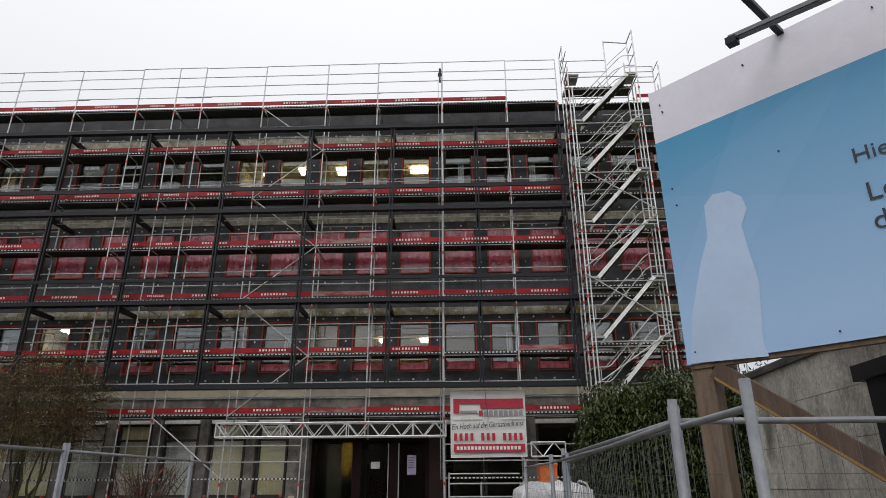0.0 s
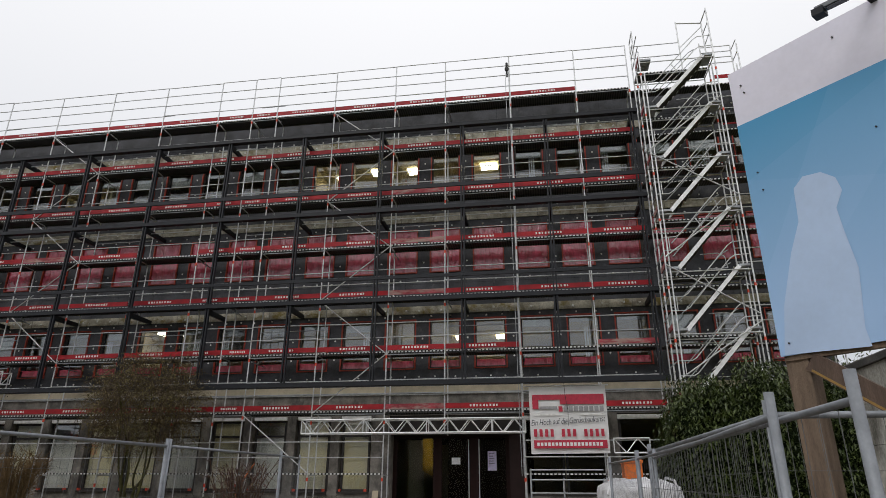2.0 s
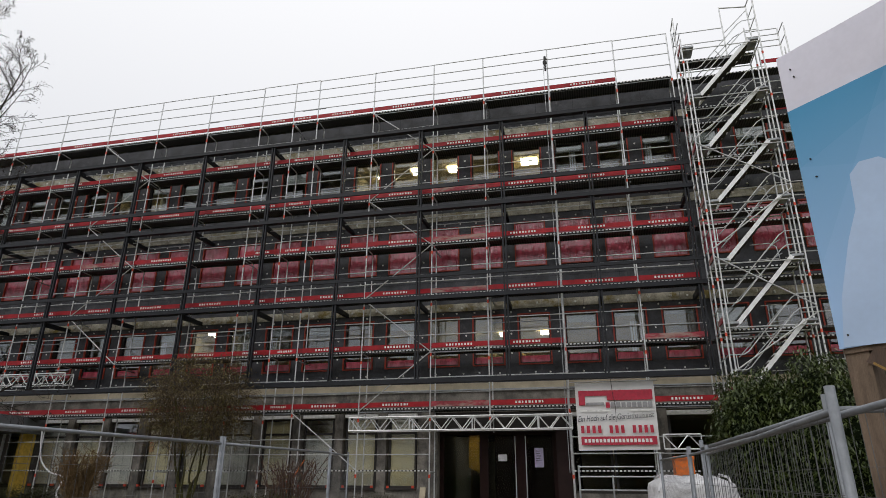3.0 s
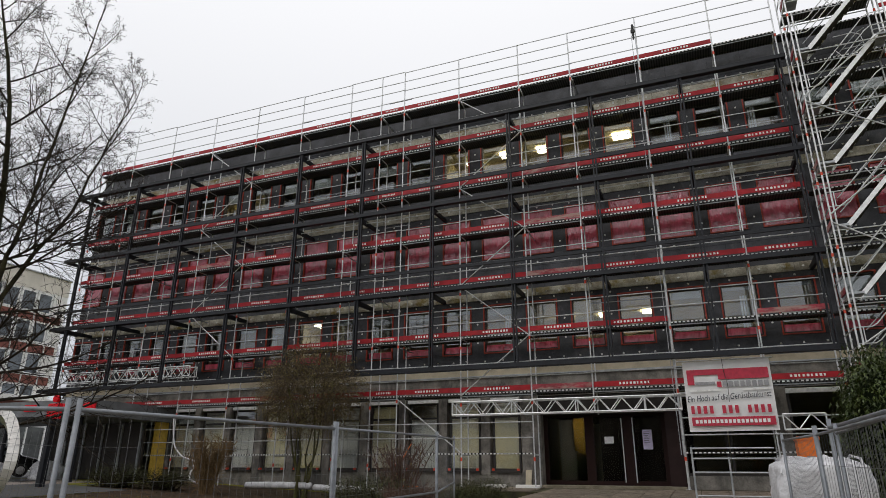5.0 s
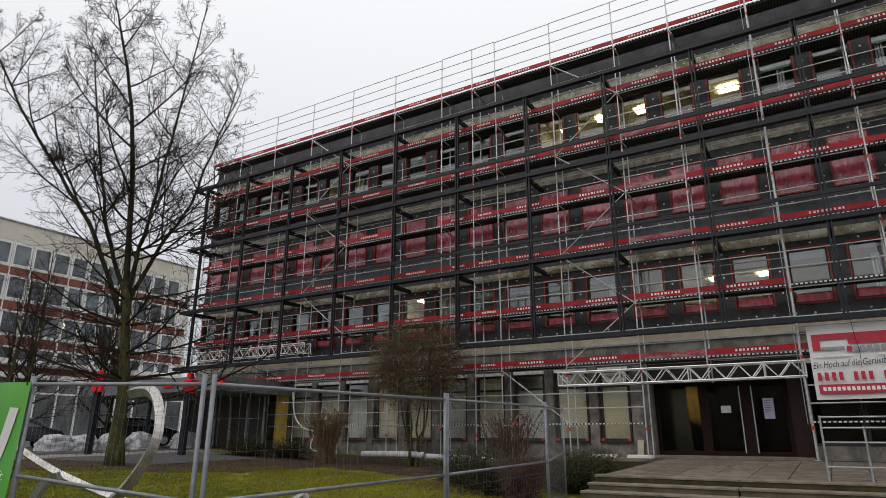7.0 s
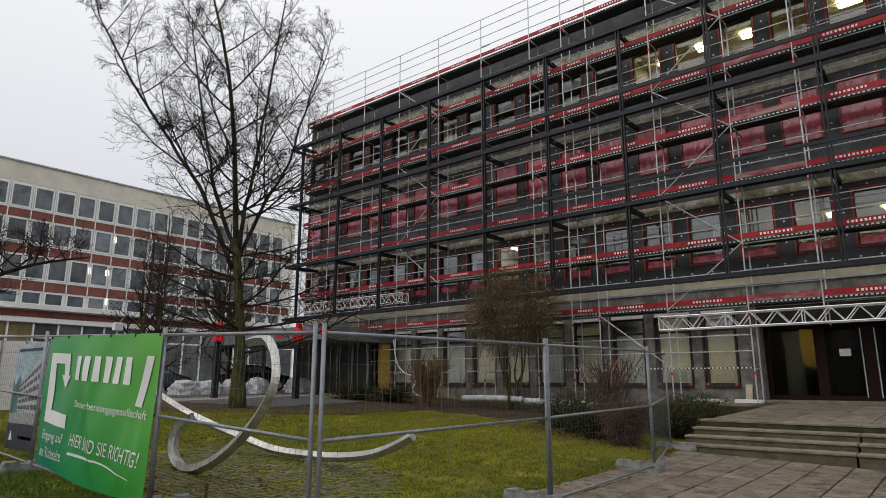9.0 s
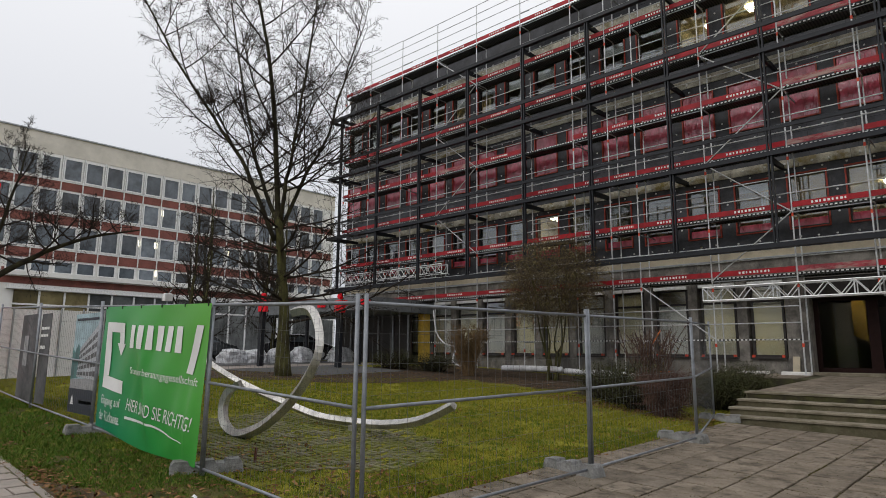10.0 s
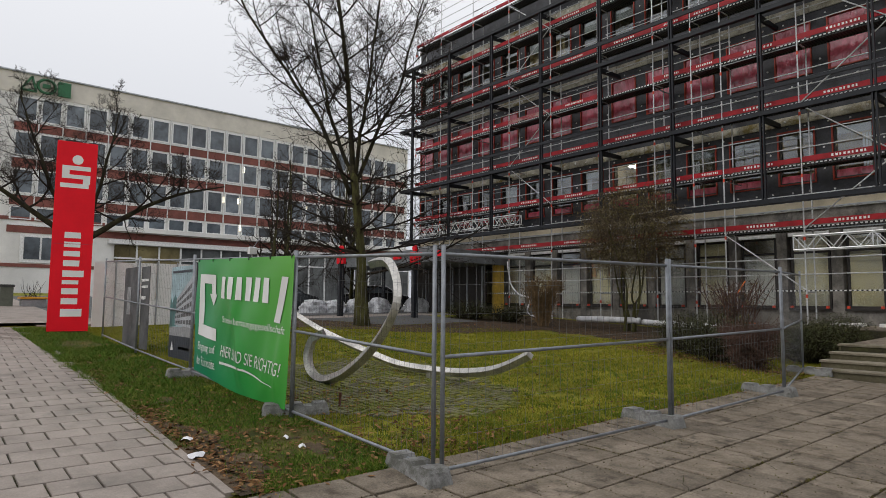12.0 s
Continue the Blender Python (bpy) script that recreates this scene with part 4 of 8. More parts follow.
def ground_floor():
    cols = [-7.3 - 1.64 * k for k in range(13)]
    for i, x in enumerate(cols):
        m = MB().box(x - 0.16, W - 0.02, 0.85, x + 0.16, W + 0.35, 3.92)
        part("column", m, M["conc_gf"], house, "rough grey concrete pier")
    part("column", MB().box(-5.98, W - 0.02, 0.85, -5.36, W + 0.35, 3.92), M["conc_gf"], house, "rough grey concrete pier")
    part("plinth", MB().box(X0, W, 0.3, -5.36, W + 0.35, 1.42), M["conc_gf"], house, "low concrete plinth with old plaster")
    edges = [-5.98] + cols
    rnd = random.Random(5)
    for i in range(len(edges) - 1):
        b, a = edges[i] - (0.0 if i == 0 else 0.16), edges[i + 1] + 0.16
        w, c = b - a - 0.14, (a + b) / 2
        y = W + 0.12
        f = MB()
        f.box(c - w / 2, y, 1.42, c - w / 2 + 0.07, y + 0.08, 3.8).box(c + w / 2 - 0.07, y, 1.42, c + w / 2, y + 0.08, 3.8)
        f.box(c - w / 2 + 0.07, y, 1.42, c + w / 2 - 0.07, y + 0.08, 1.5).box(c - w / 2 + 0.07, y, 3.22, c + w / 2 - 0.07, y + 0.08, 3.29)
        f.box(c - w / 2 + 0.07, y, 3.73, c + w / 2 - 0.07, y + 0.08, 3.8)
        win = part("window", f, M["frame_dark"], house, "dark-framed ground-floor window")
        p = part("pane", MB().box(c - w / 2 + 0.07, y + 0.03, 1.5, c + w / 2 - 0.07, y + 0.04, 3.73), M["pane_gf"], win)
        p.visible_shadow = False
        part("shutter_box", MB().slab(c - w / 2 - 0.03, y - 0.12, 3.8, c + w / 2 + 0.03, y + 0.1, 3.915, 0.01), M["pale_frame"], win, "white shutter box")
        part("sill", MB().slab(c - w / 2 - 0.04, W - 0.1, 1.36, c + w / 2 + 0.04, W + 0.14, 1.425, 0.01), M["frame_dark"], win)
        for e in (c - w / 2 + 0.02, c + w / 2 - 0.1):
            part("sill_bracket", MB().box(e, W - 0.12, 1.42, e + 0.08, W - 0.02, 1.50), M["orange_mark"], win, "orange plastic bracket")
        kind = i % 5
        part("blind", MB().box(c - w / 2 + 0.07, y + 0.07, 1.5, c + w / 2 - 0.07, y + 0.085, 3.72 if kind != 2 else 3.2), M["blind" if kind in (0, 1, 3) else "blind_grey"], win, "drawn blind behind the glass")
    # right of the entrance
    part("plinth", MB().box(-0.72, W, 0.3, X1, W + 0.35, 1.30), M["conc_gf"], house)
    part("column", MB().box(2.02, W - 0.02, 1.3, 2.42, W + 0.35, 3.92), M["conc_gf"], house)
    part("infill_wall", MB().box(4.25, W, 1.3, X1, W + 0.3, 3.92), M["conc_gf"], house)
    for a, b in ((-0.70, 0.62), (0.66, 2.0), (2.44, 4.23)):
        f = MB().box(a, W + 0.1, 1.3, a + 0.08, W + 0.2, 3.8).box(b - 0.08, W + 0.1, 1.3, b, W + 0.2, 3.8)
        f.box(a + 0.08, W + 0.1, 1.3, b - 0.08, W + 0.2, 1.38).box(a + 0.08, W + 0.1, 3.72, b - 0.08, W + 0.2, 3.8)
        win = part("window", f, M["frame_dark"], house, "dark-framed ground-floor window")
        p = part("pane", MB().box(a + 0.08, W + 0.14, 1.38, b - 0.08, W + 0.15, 3.72), M["pane_dark"], win)
        p.visible_shadow = False
        part("shutter_box", MB().slab(a - 0.02, W - 0.06, 3.72, b + 0.02, W + 0.12, 3.86, 0.01), M["pale_frame"], win, "white shutter box")
    # entrance
    x0, x1, zb, zt = -5.30, -0.74, 0.98, 3.28
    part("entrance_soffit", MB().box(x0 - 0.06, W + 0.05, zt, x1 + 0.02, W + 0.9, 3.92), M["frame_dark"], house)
    part("threshold", MB().slab(x0, W - 0.25, 0.85, x1, W + 0.9, zb, 0.015), M["step"], house)
    y = W + 0.5
    part("entrance_cheek", MB().box(x0 - 0.06, W + 0.05, zb, x0, W + 0.9, zt), M["conc_gf"], house)
    part("entrance_cheek", MB().box(-1.20, W + 0.05, zb, x1 + 0.02, W + 0.6, zt), M["brown_panel"], house, "red-brown metal panel")
    xs = [x0, -3.72, -2.44, -1.20]
    for i in range(3):
        a, b = xs[i], xs[i + 1]
        t = 0.15
        f = MB().box(a, y, zb, a + t, y + 0.08, zt).box(b - t, y, zb, b, y + 0.08, zt)
        f.box(a + t, y, zb, b - t, y + 0.08, zb + 0.14).box(a + t, y, zt - 0.1, b - t, y + 0.08, zt)
        door = part("glazed_screen" if i in (0,) else "glazed_door", f, M["brown_door"], house, "dark brown metal frame with glass")
        p = part("pane", MB().box(a + t, y + 0.03, zb + 0.14, b - t, y + 0.045, zt - 0.1), M["pane_dark"], door)
        p.visible_shadow = False
        if i in (1, 2):
            hx = b - 0.18 if i == 1 else a + 0.18
            part("handle", MB().tube((hx, y - 0.06, zb + 0.1), (hx, y - 0.06, zt - 0.15), 0.016, 8).tube((hx, y - 0.06, zb + 0.75), (hx, y + 0.01, zb + 0.75), 0.012, 6), M["alu"], door, "long steel pull handle")
    part("notice", MB().box(-3.22, y - 0.012, 2.31, -2.92, y - 0.004, 2.53), M["paper"], house, "white paper notice")
    nt = part("notice", MB().box(-1.97, y - 0.012, 2.11, -1.67, y - 0.004, 2.74), M["paper_lilac"], house, "long white paper notice with small print")
    for k in range(7):
        part("print_line", MB().box(-1.93, y - 0.016, 2.66 - k * 0.055, -1.74 - 0.02 * (k % 3), y - 0.013, 2.675 - k * 0.055), M["ink"], nt)
    part("hall_wall", MB().add([(x, yy, z) for yy in (W + 2.4, W + 2.5) for x, z in ((-4.6, 2.15), (-4.2, 1.95), (-4.2, 3.9), (-4.6, 3.9))], [(0, 1, 2, 3), (7, 6, 5, 4), (0, 4, 5, 1), (1, 5, 6, 2), (2, 6, 7, 3), (3, 7, 4, 0)]), M["yellow_wall"], house, "yellow painted wall inside the hall")
    # Added grey panel: its colour stands for bluish reflections in the glass screen.
    part("hall_door", MB().box(-5.25, W + 3.0, zb, -4.65, W + 3.06, 3.3), M["blind_grey"], house, "added grey panel standing for reflections in the glass")
    # Glow added out of view behind the soffit to brighten the yellow wall.
    part("hall_lamp", MB().box(-4.7, W + 1.5, 3.28, -4.2, W + 1.8, 3.34), M["lamp"], house, "added glowing panel that brightens the yellow wall")
    # Added panel, ceiling and floor in door brown: the hall's darkness as colour.
    part("hall_screen", MB().box(-3.65, W + 2.6, zb, x1 + 0.3, W + 2.7, 3.9), M["brown_door"], house, "added dark panel that keeps the hall dark")
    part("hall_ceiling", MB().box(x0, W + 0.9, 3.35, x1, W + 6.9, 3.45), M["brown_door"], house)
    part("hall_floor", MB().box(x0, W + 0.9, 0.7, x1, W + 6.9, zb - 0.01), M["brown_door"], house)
    # lit rooms and their lamps
    for x, z, yy, w in ((-8.2, 14.42, W + 1.9, .3), (-6.5, 14.42, W + 1.5, .35), (-4.9, 14.42, W + 1.6, .35), (-1.75, 14.42, W + 1.6, .35),
                     (-5.0, 7.66, W + 4.4, .26), (-3.3, 7.66, W + 4.4, .26), (-1.55, 7.66, W + 4.4, .26), (-14.95, 7.42, W + 1.1, .42), (-19.5, 14.4, W + 3.0, .3)):
        part("ceiling_lamp", MB().box(x - w, yy - 0.26, z - 0.06, x + w, yy + 0.26, z), M["lamp"], house, "lit ceiling lamp panel")
    part("lit_room_ceiling", MB().box(X0 + 0.3, W + 0.3, 14.45, X1 - 0.3, W + 6.9, 14.6), M["room"], house)
    for x in (-9.2, -2.6, -0.9, -21.0, -18.4):
        part("partition", MB().box(x - 0.06, W + 0.35, 11.55, x + 0.06, W + 6.9, 14.45), M["room"], house)
    for x in (-16.4, -13.6):
        part("partition", MB().box(x - 0.06, W + 0.35, 8.0 - 3.5, x + 0.06, W + 6.9, 7.7), M["room"], house)


ground_floor()


# ---- the stair tower at the scaffold's end ----
def stair_tower():
    ob = thing("stair_tower", (5.4, 20.2, 0.9), "galvanised scaffold stair tower with aluminium flights", "stair tower")
    xa, xb, xc, ya, yb, yc = 4.08, 6.65, 7.75, 19.6, 20.35, 20.98
    for x, y, t in ((xa, ya, 16.45), (xb, ya, 18.1), (xa, yb, 18.0), (xb, yb, 18.1), (xa, yc, 17.9), (xb, yc, 17.6), (xc, yb, 17.0), (xc, yc, 17.4), (xa + 0.12, ya, 15.5), (xb + 0.12, yb, 16.2)):
        part("standard", MB().tube((x, y, 0.72), (x, y, t), 0.026, 8), M["galv"], ob)
    coll = MB().tube((0, 0, 0), (0, 0, 0.1), 0.036, 8).mesh("collar", M["orange_mark"])
    for i in range(7):
        z = 4.15 + 2.0 * i
        for x, y in ((xa, ya), (xb, ya), (xa, yb), (xb, yb)):
            piece("collar", coll, (x, y, z - 0.75 + 0.3 * (i % 2)), ob, label="orange coupling collar")
        # landings in the stair bay
        for a, b, zz in ((xa + 0.02, xa + 0.42, z), (xb - 0.36, xb - 0.02, z)):
            part("landing", MB().box(a, ya + 0.05, zz - 0.07, b, yb - 0.05, zz), M["galv_dull"], ob)
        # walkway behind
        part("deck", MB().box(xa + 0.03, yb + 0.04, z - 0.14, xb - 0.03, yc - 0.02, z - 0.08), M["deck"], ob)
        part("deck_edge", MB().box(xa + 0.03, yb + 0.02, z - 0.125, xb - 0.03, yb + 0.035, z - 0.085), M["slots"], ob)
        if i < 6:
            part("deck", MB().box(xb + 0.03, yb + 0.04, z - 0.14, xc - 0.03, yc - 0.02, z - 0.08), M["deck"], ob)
        for y in (ya, yb, yc):
            part("transom", MB().tube((xa, y, z - 0.2), (xb, y, z - 0.2), 0.02, 6), M["galv"], ob)
        for x in (xa, xb):
            part("transom", MB().tube((x, ya, z - 0.15), (x, yc, z - 0.15), 0.022, 6), M["galv"], ob)
        part("toe_board", MB().box(xa - 0.02, ya, z, xa + 0.01, yb, z + 0.16), M["red_old"], ob, "red toe board")
        for h in (0.5, 1.0):
            part("guard_rail", MB().tube((xb, yc, z + h), (xc, yc, z + h), 0.019, 6), M["galv"], ob)
            part("guard_rail", MB().tube((xc, yb, z + h), (xc, yc, z + h), 0.019, 6), M["galv"], ob)
            part("guard_rail", MB().tube((xa, ya, z + h), (xa, yc, z + h), 0.019, 6), M["galv"], ob)
        if i == 6:
            continue
        # flight: two stringers and treads
        p, q = (xa + 0.40, z - 0.06), (xb - 0.34, z + 1.95)
        part("stringer", MB().beam((p[0], ya + 0.07, p[1]), (q[0], ya + 0.07, q[1]), 0.035, 0.125), M["alu"], ob, "pale aluminium stringer")
        part("stringer", MB().beam((p[0], yb - 0.07, p[1]), (q[0], yb - 0.07, q[1]), 0.035, 0.125), M["alu"], ob, "pale aluminium stringer")
        for k in range(1, 10):
            f = k / 10
            x, zz = p[0] + (q[0] - p[0]) * f, p[1] + (q[1] - p[1]) * f
            # Treads dark all over, which puts the shade of their undersides in the colour.
            part("tread", MB().box(x - 0.10, ya + 0.09, zz - 0.02, x + 0.12, yb - 0.09, zz + 0.015), M["coping"], ob)
        # bent handrails beside the flight above
        for dz in (0.55, 1.0):
            y = ya + 0.03
            zz = z + dz
            part("handrail", MB().path([(xa + 0.02, y, zz), (xa + 0.42, y, zz), (xa + 0.55, y, zz + 0.08), (xb - 0.62, y, zz + 1.62), (xb - 0.45, y, zz + 1.74), (xb - 0.02, y, zz + 1.76)], 0.017, 6), M["galv"], ob)
        for dz in (0.55, 1.0):
            y = yb - 0.03
            part("handrail", MB().path([(xa + 0.42, y, z + dz + 0.04), (xb - 0.62, y, z + dz + 1.60), (xb - 0.4, y, z + dz + 1.72)], 0.016, 6), M["galv_dull"], ob)
        part("handrail_post", MB().tube((xa + 0.2, ya + 0.03, z + 0.55), (xa + 0.2, ya + 0.03, z + 1.0), 0.014, 6), M["galv"], ob)
        part("handrail_post", MB().tube((5.35, ya + 0.03, z + 1.32), (5.18, ya + 0.03, z + 1.62), 0.014, 6), M["galv"], ob)
        part("inner_handrail", MB().path([(5.35, yb - 0.03, z + 0.6), (5.9, yb - 0.03, z + 0.62), (6.1, yb - 0.03, z + 0.5), (6.15, yb - 0.03, z + 0.1), (5.5, yb - 0.03, z + 0.08)], 0.015, 6), M["galv"], ob)
    for i, (za, zb) in enumerate(((12.4, 14.3), (12.2, 10.5), (8.45, 10.3), (8.2, 6.5), (4.6, 6.3))):
        part("diagonal_brace", MB().tube((xa, ya - 0.04, za), (xb, ya - 0.04, zb), 0.021, 6), M["galv"], ob)
    # end frames that stand above the top landing
    part("end_frame", MB().tube((5.74, yb, 15.95), (5.74, yb, 18.2), 0.024, 8).tube((5.74, yb, 18.15), (xb, yb, 18.05), 0.024, 8).tube((5.74, yb, 17.0), (xb, yb, 17.9), 0.016, 6), M["galv"], ob)
    part("end_frame", MB().tube((xa, yb, 17.95), (xa, yc, 17.9), 0.022, 8).tube((xa, yb, 17.45), (xa, yc, 17.4), 0.018, 8), M["galv"], ob)
    part("end_frame", MB().tube((xb, ya, 18.05), (xb, yb, 18.08), 0.022, 8).tube((xb, ya, 17.5), (xb, yb, 17.52), 0.018, 8).tube((xb, ya, 17.0), (xb, yb, 17.02), 0.018, 8), M["galv"], ob)
    for z in (17.2, 17.75):
        part("guard_rail", MB().tube((xa, yc, z), (xb - 0.7, yc, z), 0.019, 6), M["galv"], ob)
    for z in (16.9, 17.4):
        part("guard_rail", MB().tube((xb, yc, z), (xc, yc, z), 0.019, 6), M["galv"], ob)
    return ob


stair_tower()

# scaffold deck and boards run on behind the tower
def rear_scaffold():
    ob = thing("return_scaffold", (8.2, D, 0.9), "galvanised scaffold bay beyond the stair tower with red toe boards", "scaffold")
    for x in (7.9, 9.4):
        for y in (D, BACK):
            part("standard", MB().tube((x, y, 0.9), (x, y, 16.6), 0.026, 8), M["galv"], ob)
    for z in LEVELS[1:]:
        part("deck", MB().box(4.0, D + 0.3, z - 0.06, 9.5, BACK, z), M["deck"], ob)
        part("toe_board", MB().box(7.0, D - 0.03, z + 0.01, 9.4, D, z + 0.16), M["red"], ob, "red toe board")
        part("deck_edge", MB().box(4.1, D + 0.28, z - 0.045, 9.4, D + 0.295, z - 0.005), M["slots"], ob)
    return ob


rear_scaffold()


# ---- the scaffolder's banner ----
def site_banner():
    y = D - 0.12
    ob = thing("site_banner", (0.78, y, 2.55), "white and red advertising banner tied to the scaffold", "banner")
    m = MB()
    nx, nz = 14, 10
    for j in range(nz + 1):
        for i in range(nx + 1):
            u, v = i / nx, j / nz
            m.v.append((-0.44 + 2.44 * u, y + 0.012 * math.sin(7 * u + 3 * v) * (1 - v) + 0.05 * (1 - v), 2.56 + 2.08 * v + 0.02 * u))
    m.f = [(j * (nx + 1) + i, j * (nx + 1) + i + 1, (j + 1) * (nx + 1) + i + 1, (j + 1) * (nx + 1) + i) for j in range(nz) for i in range(nx)]
    part("sheet", m, M["white_vinyl"], ob, "white vinyl sheet", True)
    def rect(a, b, c, d, material, name):
        f = y - (0.03 if name in ("red_bar", "small_print") else 0.036)
        part(name, MB().box(-0.44 + 2.44 * a, f - 0.004, 2.56 + 2.08 * c, -0.44 + 2.44 * b, f, 2.56 + 2.08 * d), material, ob)
    rect(0.40, 0.97, 0.73, 0.88, M["ink_red"], "red_bar")
    rect(0.04, 0.40, 0.80, 0.88, M["ink_red"], "red_bar")
    rect(0.04, 0.12, 0.66, 0.80, M["ink_red"], "red_bar")
    rect(0.13, 0.36, 0.66, 0.70, M["sheet_back"], "emblem")
    for k in range(9):
        rect(0.38 + k * 0.066, 0.38 + k * 0.066 + 0.05, 0.62, 0.70, M["ink_red"] if k == 0 else M["sheet_back"], "name_bar")
    for k in range(13):
        if k in (4, 8):
            continue
        rect(0.045 + k * 0.0715, 0.045 + k * 0.0715 + 0.040, 0.25, 0.36, M["ink_red"], "number_bar")
    rect(0.04, 0.97, 0.08, 0.20, M["ink_red"], "red_bar")
    for k in range(18):
        rect(0.08 + k * 0.047, 0.08 + k * 0.047 + 0.032, 0.115, 0.165, M["white_mark"], "address_bar")
    rect(0.05, 0.42, 0.565, 0.59, M["anchor"], "small_print")
    rect(0.66, 0.97, 0.565, 0.59, M["anchor"], "small_print")
    fit_text("handwriting", "Ein Hoch auf die Gerüstbaukunst", -0.40, 1.92, 3.42, 3.60, y - 0.036, M["ink"], ob, 0.25, slope=0.05)
    part("rope", MB().path([(0.70, y - 0.05, 4.75), (0.72, y - 0.05, 4.3), (0.78, y - 0.06, 3.9), (0.76, y - 0.05, 3.4)], 0.008, 5), M["black"], ob)
    for z in (2.48, 4.68):
        part("rod", MB().tube((-0.6, y + 0.05, z), (2.1, y + 0.05, z), 0.018, 6), M["galv"], ob)
    return ob


site_banner()
# hoist post with its pulley beside the banner
hp = thing("rope_hoist", (-0.74, D - 0.1, 0.9), "black pulley with hanging pale ropes on the scaffold", "hoist")
part("arm", MB().tube((-0.66, D, 17.42), (-0.74, D - 0.26, 17.42), 0.02, 8), M["galv"], hp)
part("pulley", MB().tube((-0.74, D - 0.26, 17.40), (-0.74, D - 0.26, 17.22), 0.045, 8).tube((-0.74, D - 0.30, 17.12), (-0.74, D - 0.22, 17.12), 0.085, 12).tube((-0.74, D - 0.26, 17.02), (-0.74, D - 0.26, 16.75), 0.035, 8), M["black"], hp)
for dx in (-0.07, 0.06):
    part("rope", MB().tube((-0.74 + dx, D - 0.26, 17.05), (-0.72 + 0.5 * dx, D - 0.22, 1.9), 0.011, 5), M["galv_dull"], hp)

# ---- things by the lawn: banners, pylon print, sculpture ----
def green_banner():
    y = 3.285
    ob = thing("fence_banner", (-8.9, y, 0.3), "green vinyl banner with white print tied to the site fence", "banner")
    x0, x1 = -10.36, -7.15
    top = lambda u: 2.15 - 0.10 * u
    bot = lambda u: 0.42 - 0.20 * u - 0.10 * math.sin(math.pi * u) ** 2 * 0.6
    def wave(u, v):
        w = 0.014 * math.sin(9 * u + 5 * v) + 0.012 * math.sin(17 * u - 7 * v)
        w += 0.05 * math.exp(-((u - 0.62 + 0.25 * v) / 0.05) ** 2) * (1 - v) + 0.06 * math.exp(-((u - 0.93) / 0.035) ** 2) * (1 - v) ** 2
        w += 0.03 * math.exp(-((u - 0.3 - 0.3 * v) / 0.04) ** 2) * (0.6 - abs(v - 0.5))
        w += 0.03 * math.exp(-((u - 0.80 - 0.1 * v) / 0.05) ** 2) * (1 - v)
        return 1.15 * w * (1 - abs(2 * v - 1) ** 3)
    m, nx, nz = MB(), 70, 36
    for j in range(nz + 1):
        for i in range(nx + 1):
            u, v = i / nx, j / nz
            m.v.append((x0 + (x1 - x0) * u + 0.15 * u * v, y - wave(u, v), bot(u) + (top(u) - bot(u)) * v))
    m.f = [(j * (nx + 1) + i, j * (nx + 1) + i + 1, (j + 1) * (nx + 1) + i + 1, (j + 1) * (nx + 1) + i) for j in range(nz) for i in range(nx)]
    part("sheet", m, M["green"], ob, "green vinyl", True)
    yf = y
    P = lambda u, v: (x0 + (x1 - x0) * u + 0.15 * u * v, y - wave(u, v) - 0.009, 0.42 - 0.2 * u + (1.73 + 0.1 * u) * v)
    def poly(pts, name, material=M["white_vinyl"]):
        mm = MB()
        if len(pts) == 4:
            a, b, c, d = [Vector((*p, 0)) for p in pts]
            nu, nv = 8, 10
            for j in range(nv + 1):
                for i in range(nu + 1):
                    q = a.lerp(b, i / nu).lerp(d.lerp(c, i / nu), j / nv)
                    mm.v.append(P(q.x, q.y))
            mm.f = [(j * (nu + 1) + i, j * (nu + 1) + i + 1, (j + 1) * (nu + 1) + i + 1, (j + 1) * (nu + 1) + i) for j in range(nv) for i in range(nu)]
        else:
            mm.add([P(*p) for p in pts], [tuple(range(len(pts)))])
        part(name, mm, material, ob)
    poly([(0.05, 0.33), (0.28, 0.31), (0.28, 0.41), (0.05, 0.43)], "emblem_bar")
    poly([(0.05, 0.43), (0.105, 0.427), (0.105, 0.87), (0.05, 0.87)], "emblem_bar")
    poly([(0.105, 0.79), (0.245, 0.785), (0.245, 0.865), (0.105, 0.87)], "emblem_bar")
    poly([(0.19, 0.70), (0.245, 0.70), (0.245, 0.785), (0.19, 0.785)], "emblem_bar")
    poly([(0.165, 0.70), (0.2175, 0.60), (0.27, 0.70)], "emblem_arrow")
    for k in range(6):
        a = 0.33 + 0.085 * k
        poly([(a, 0.675), (a + 0.05, 0.673), (a + 0.05, 0.85), (a, 0.852)], "name_bar")
    poly([(0.86, 0.55), (0.91, 0.545), (0.965, 0.86), (0.915, 0.862)], "emblem_slash")
    def words(name, s, u0, u1, v0, v1, shear=0.0):
        me = text_mesh(name, s, 1.0, M["white_vinyl"], shear)
        xs, ys = [v.co.x for v in me.vertices], [v.co.y for v in me.vertices]
        for v in me.vertices:
            v.co = P(u0 + (u1 - u0) * (v.co.x - min(xs)) / (max(xs) - min(xs)), v0 + (v1 - v0) * (v.co.y - min(ys)) / (max(ys) - min(ys)))
        o = new(name, me)
        under(o, ob)
    words("lettering", "Steuerberatungsgesellschaft", 0.35, 0.96, 0.465, 0.53)
    words("lettering", "Eingang auf", 0.06, 0.27, 0.18, 0.27)
    words("lettering", "der Rückseite.", 0.05, 0.28, 0.07, 0.15)
    words("lettering", "HIER SIND SIE RICHTIG!", 0.33, 0.96, 0.20, 0.29, 0.2)
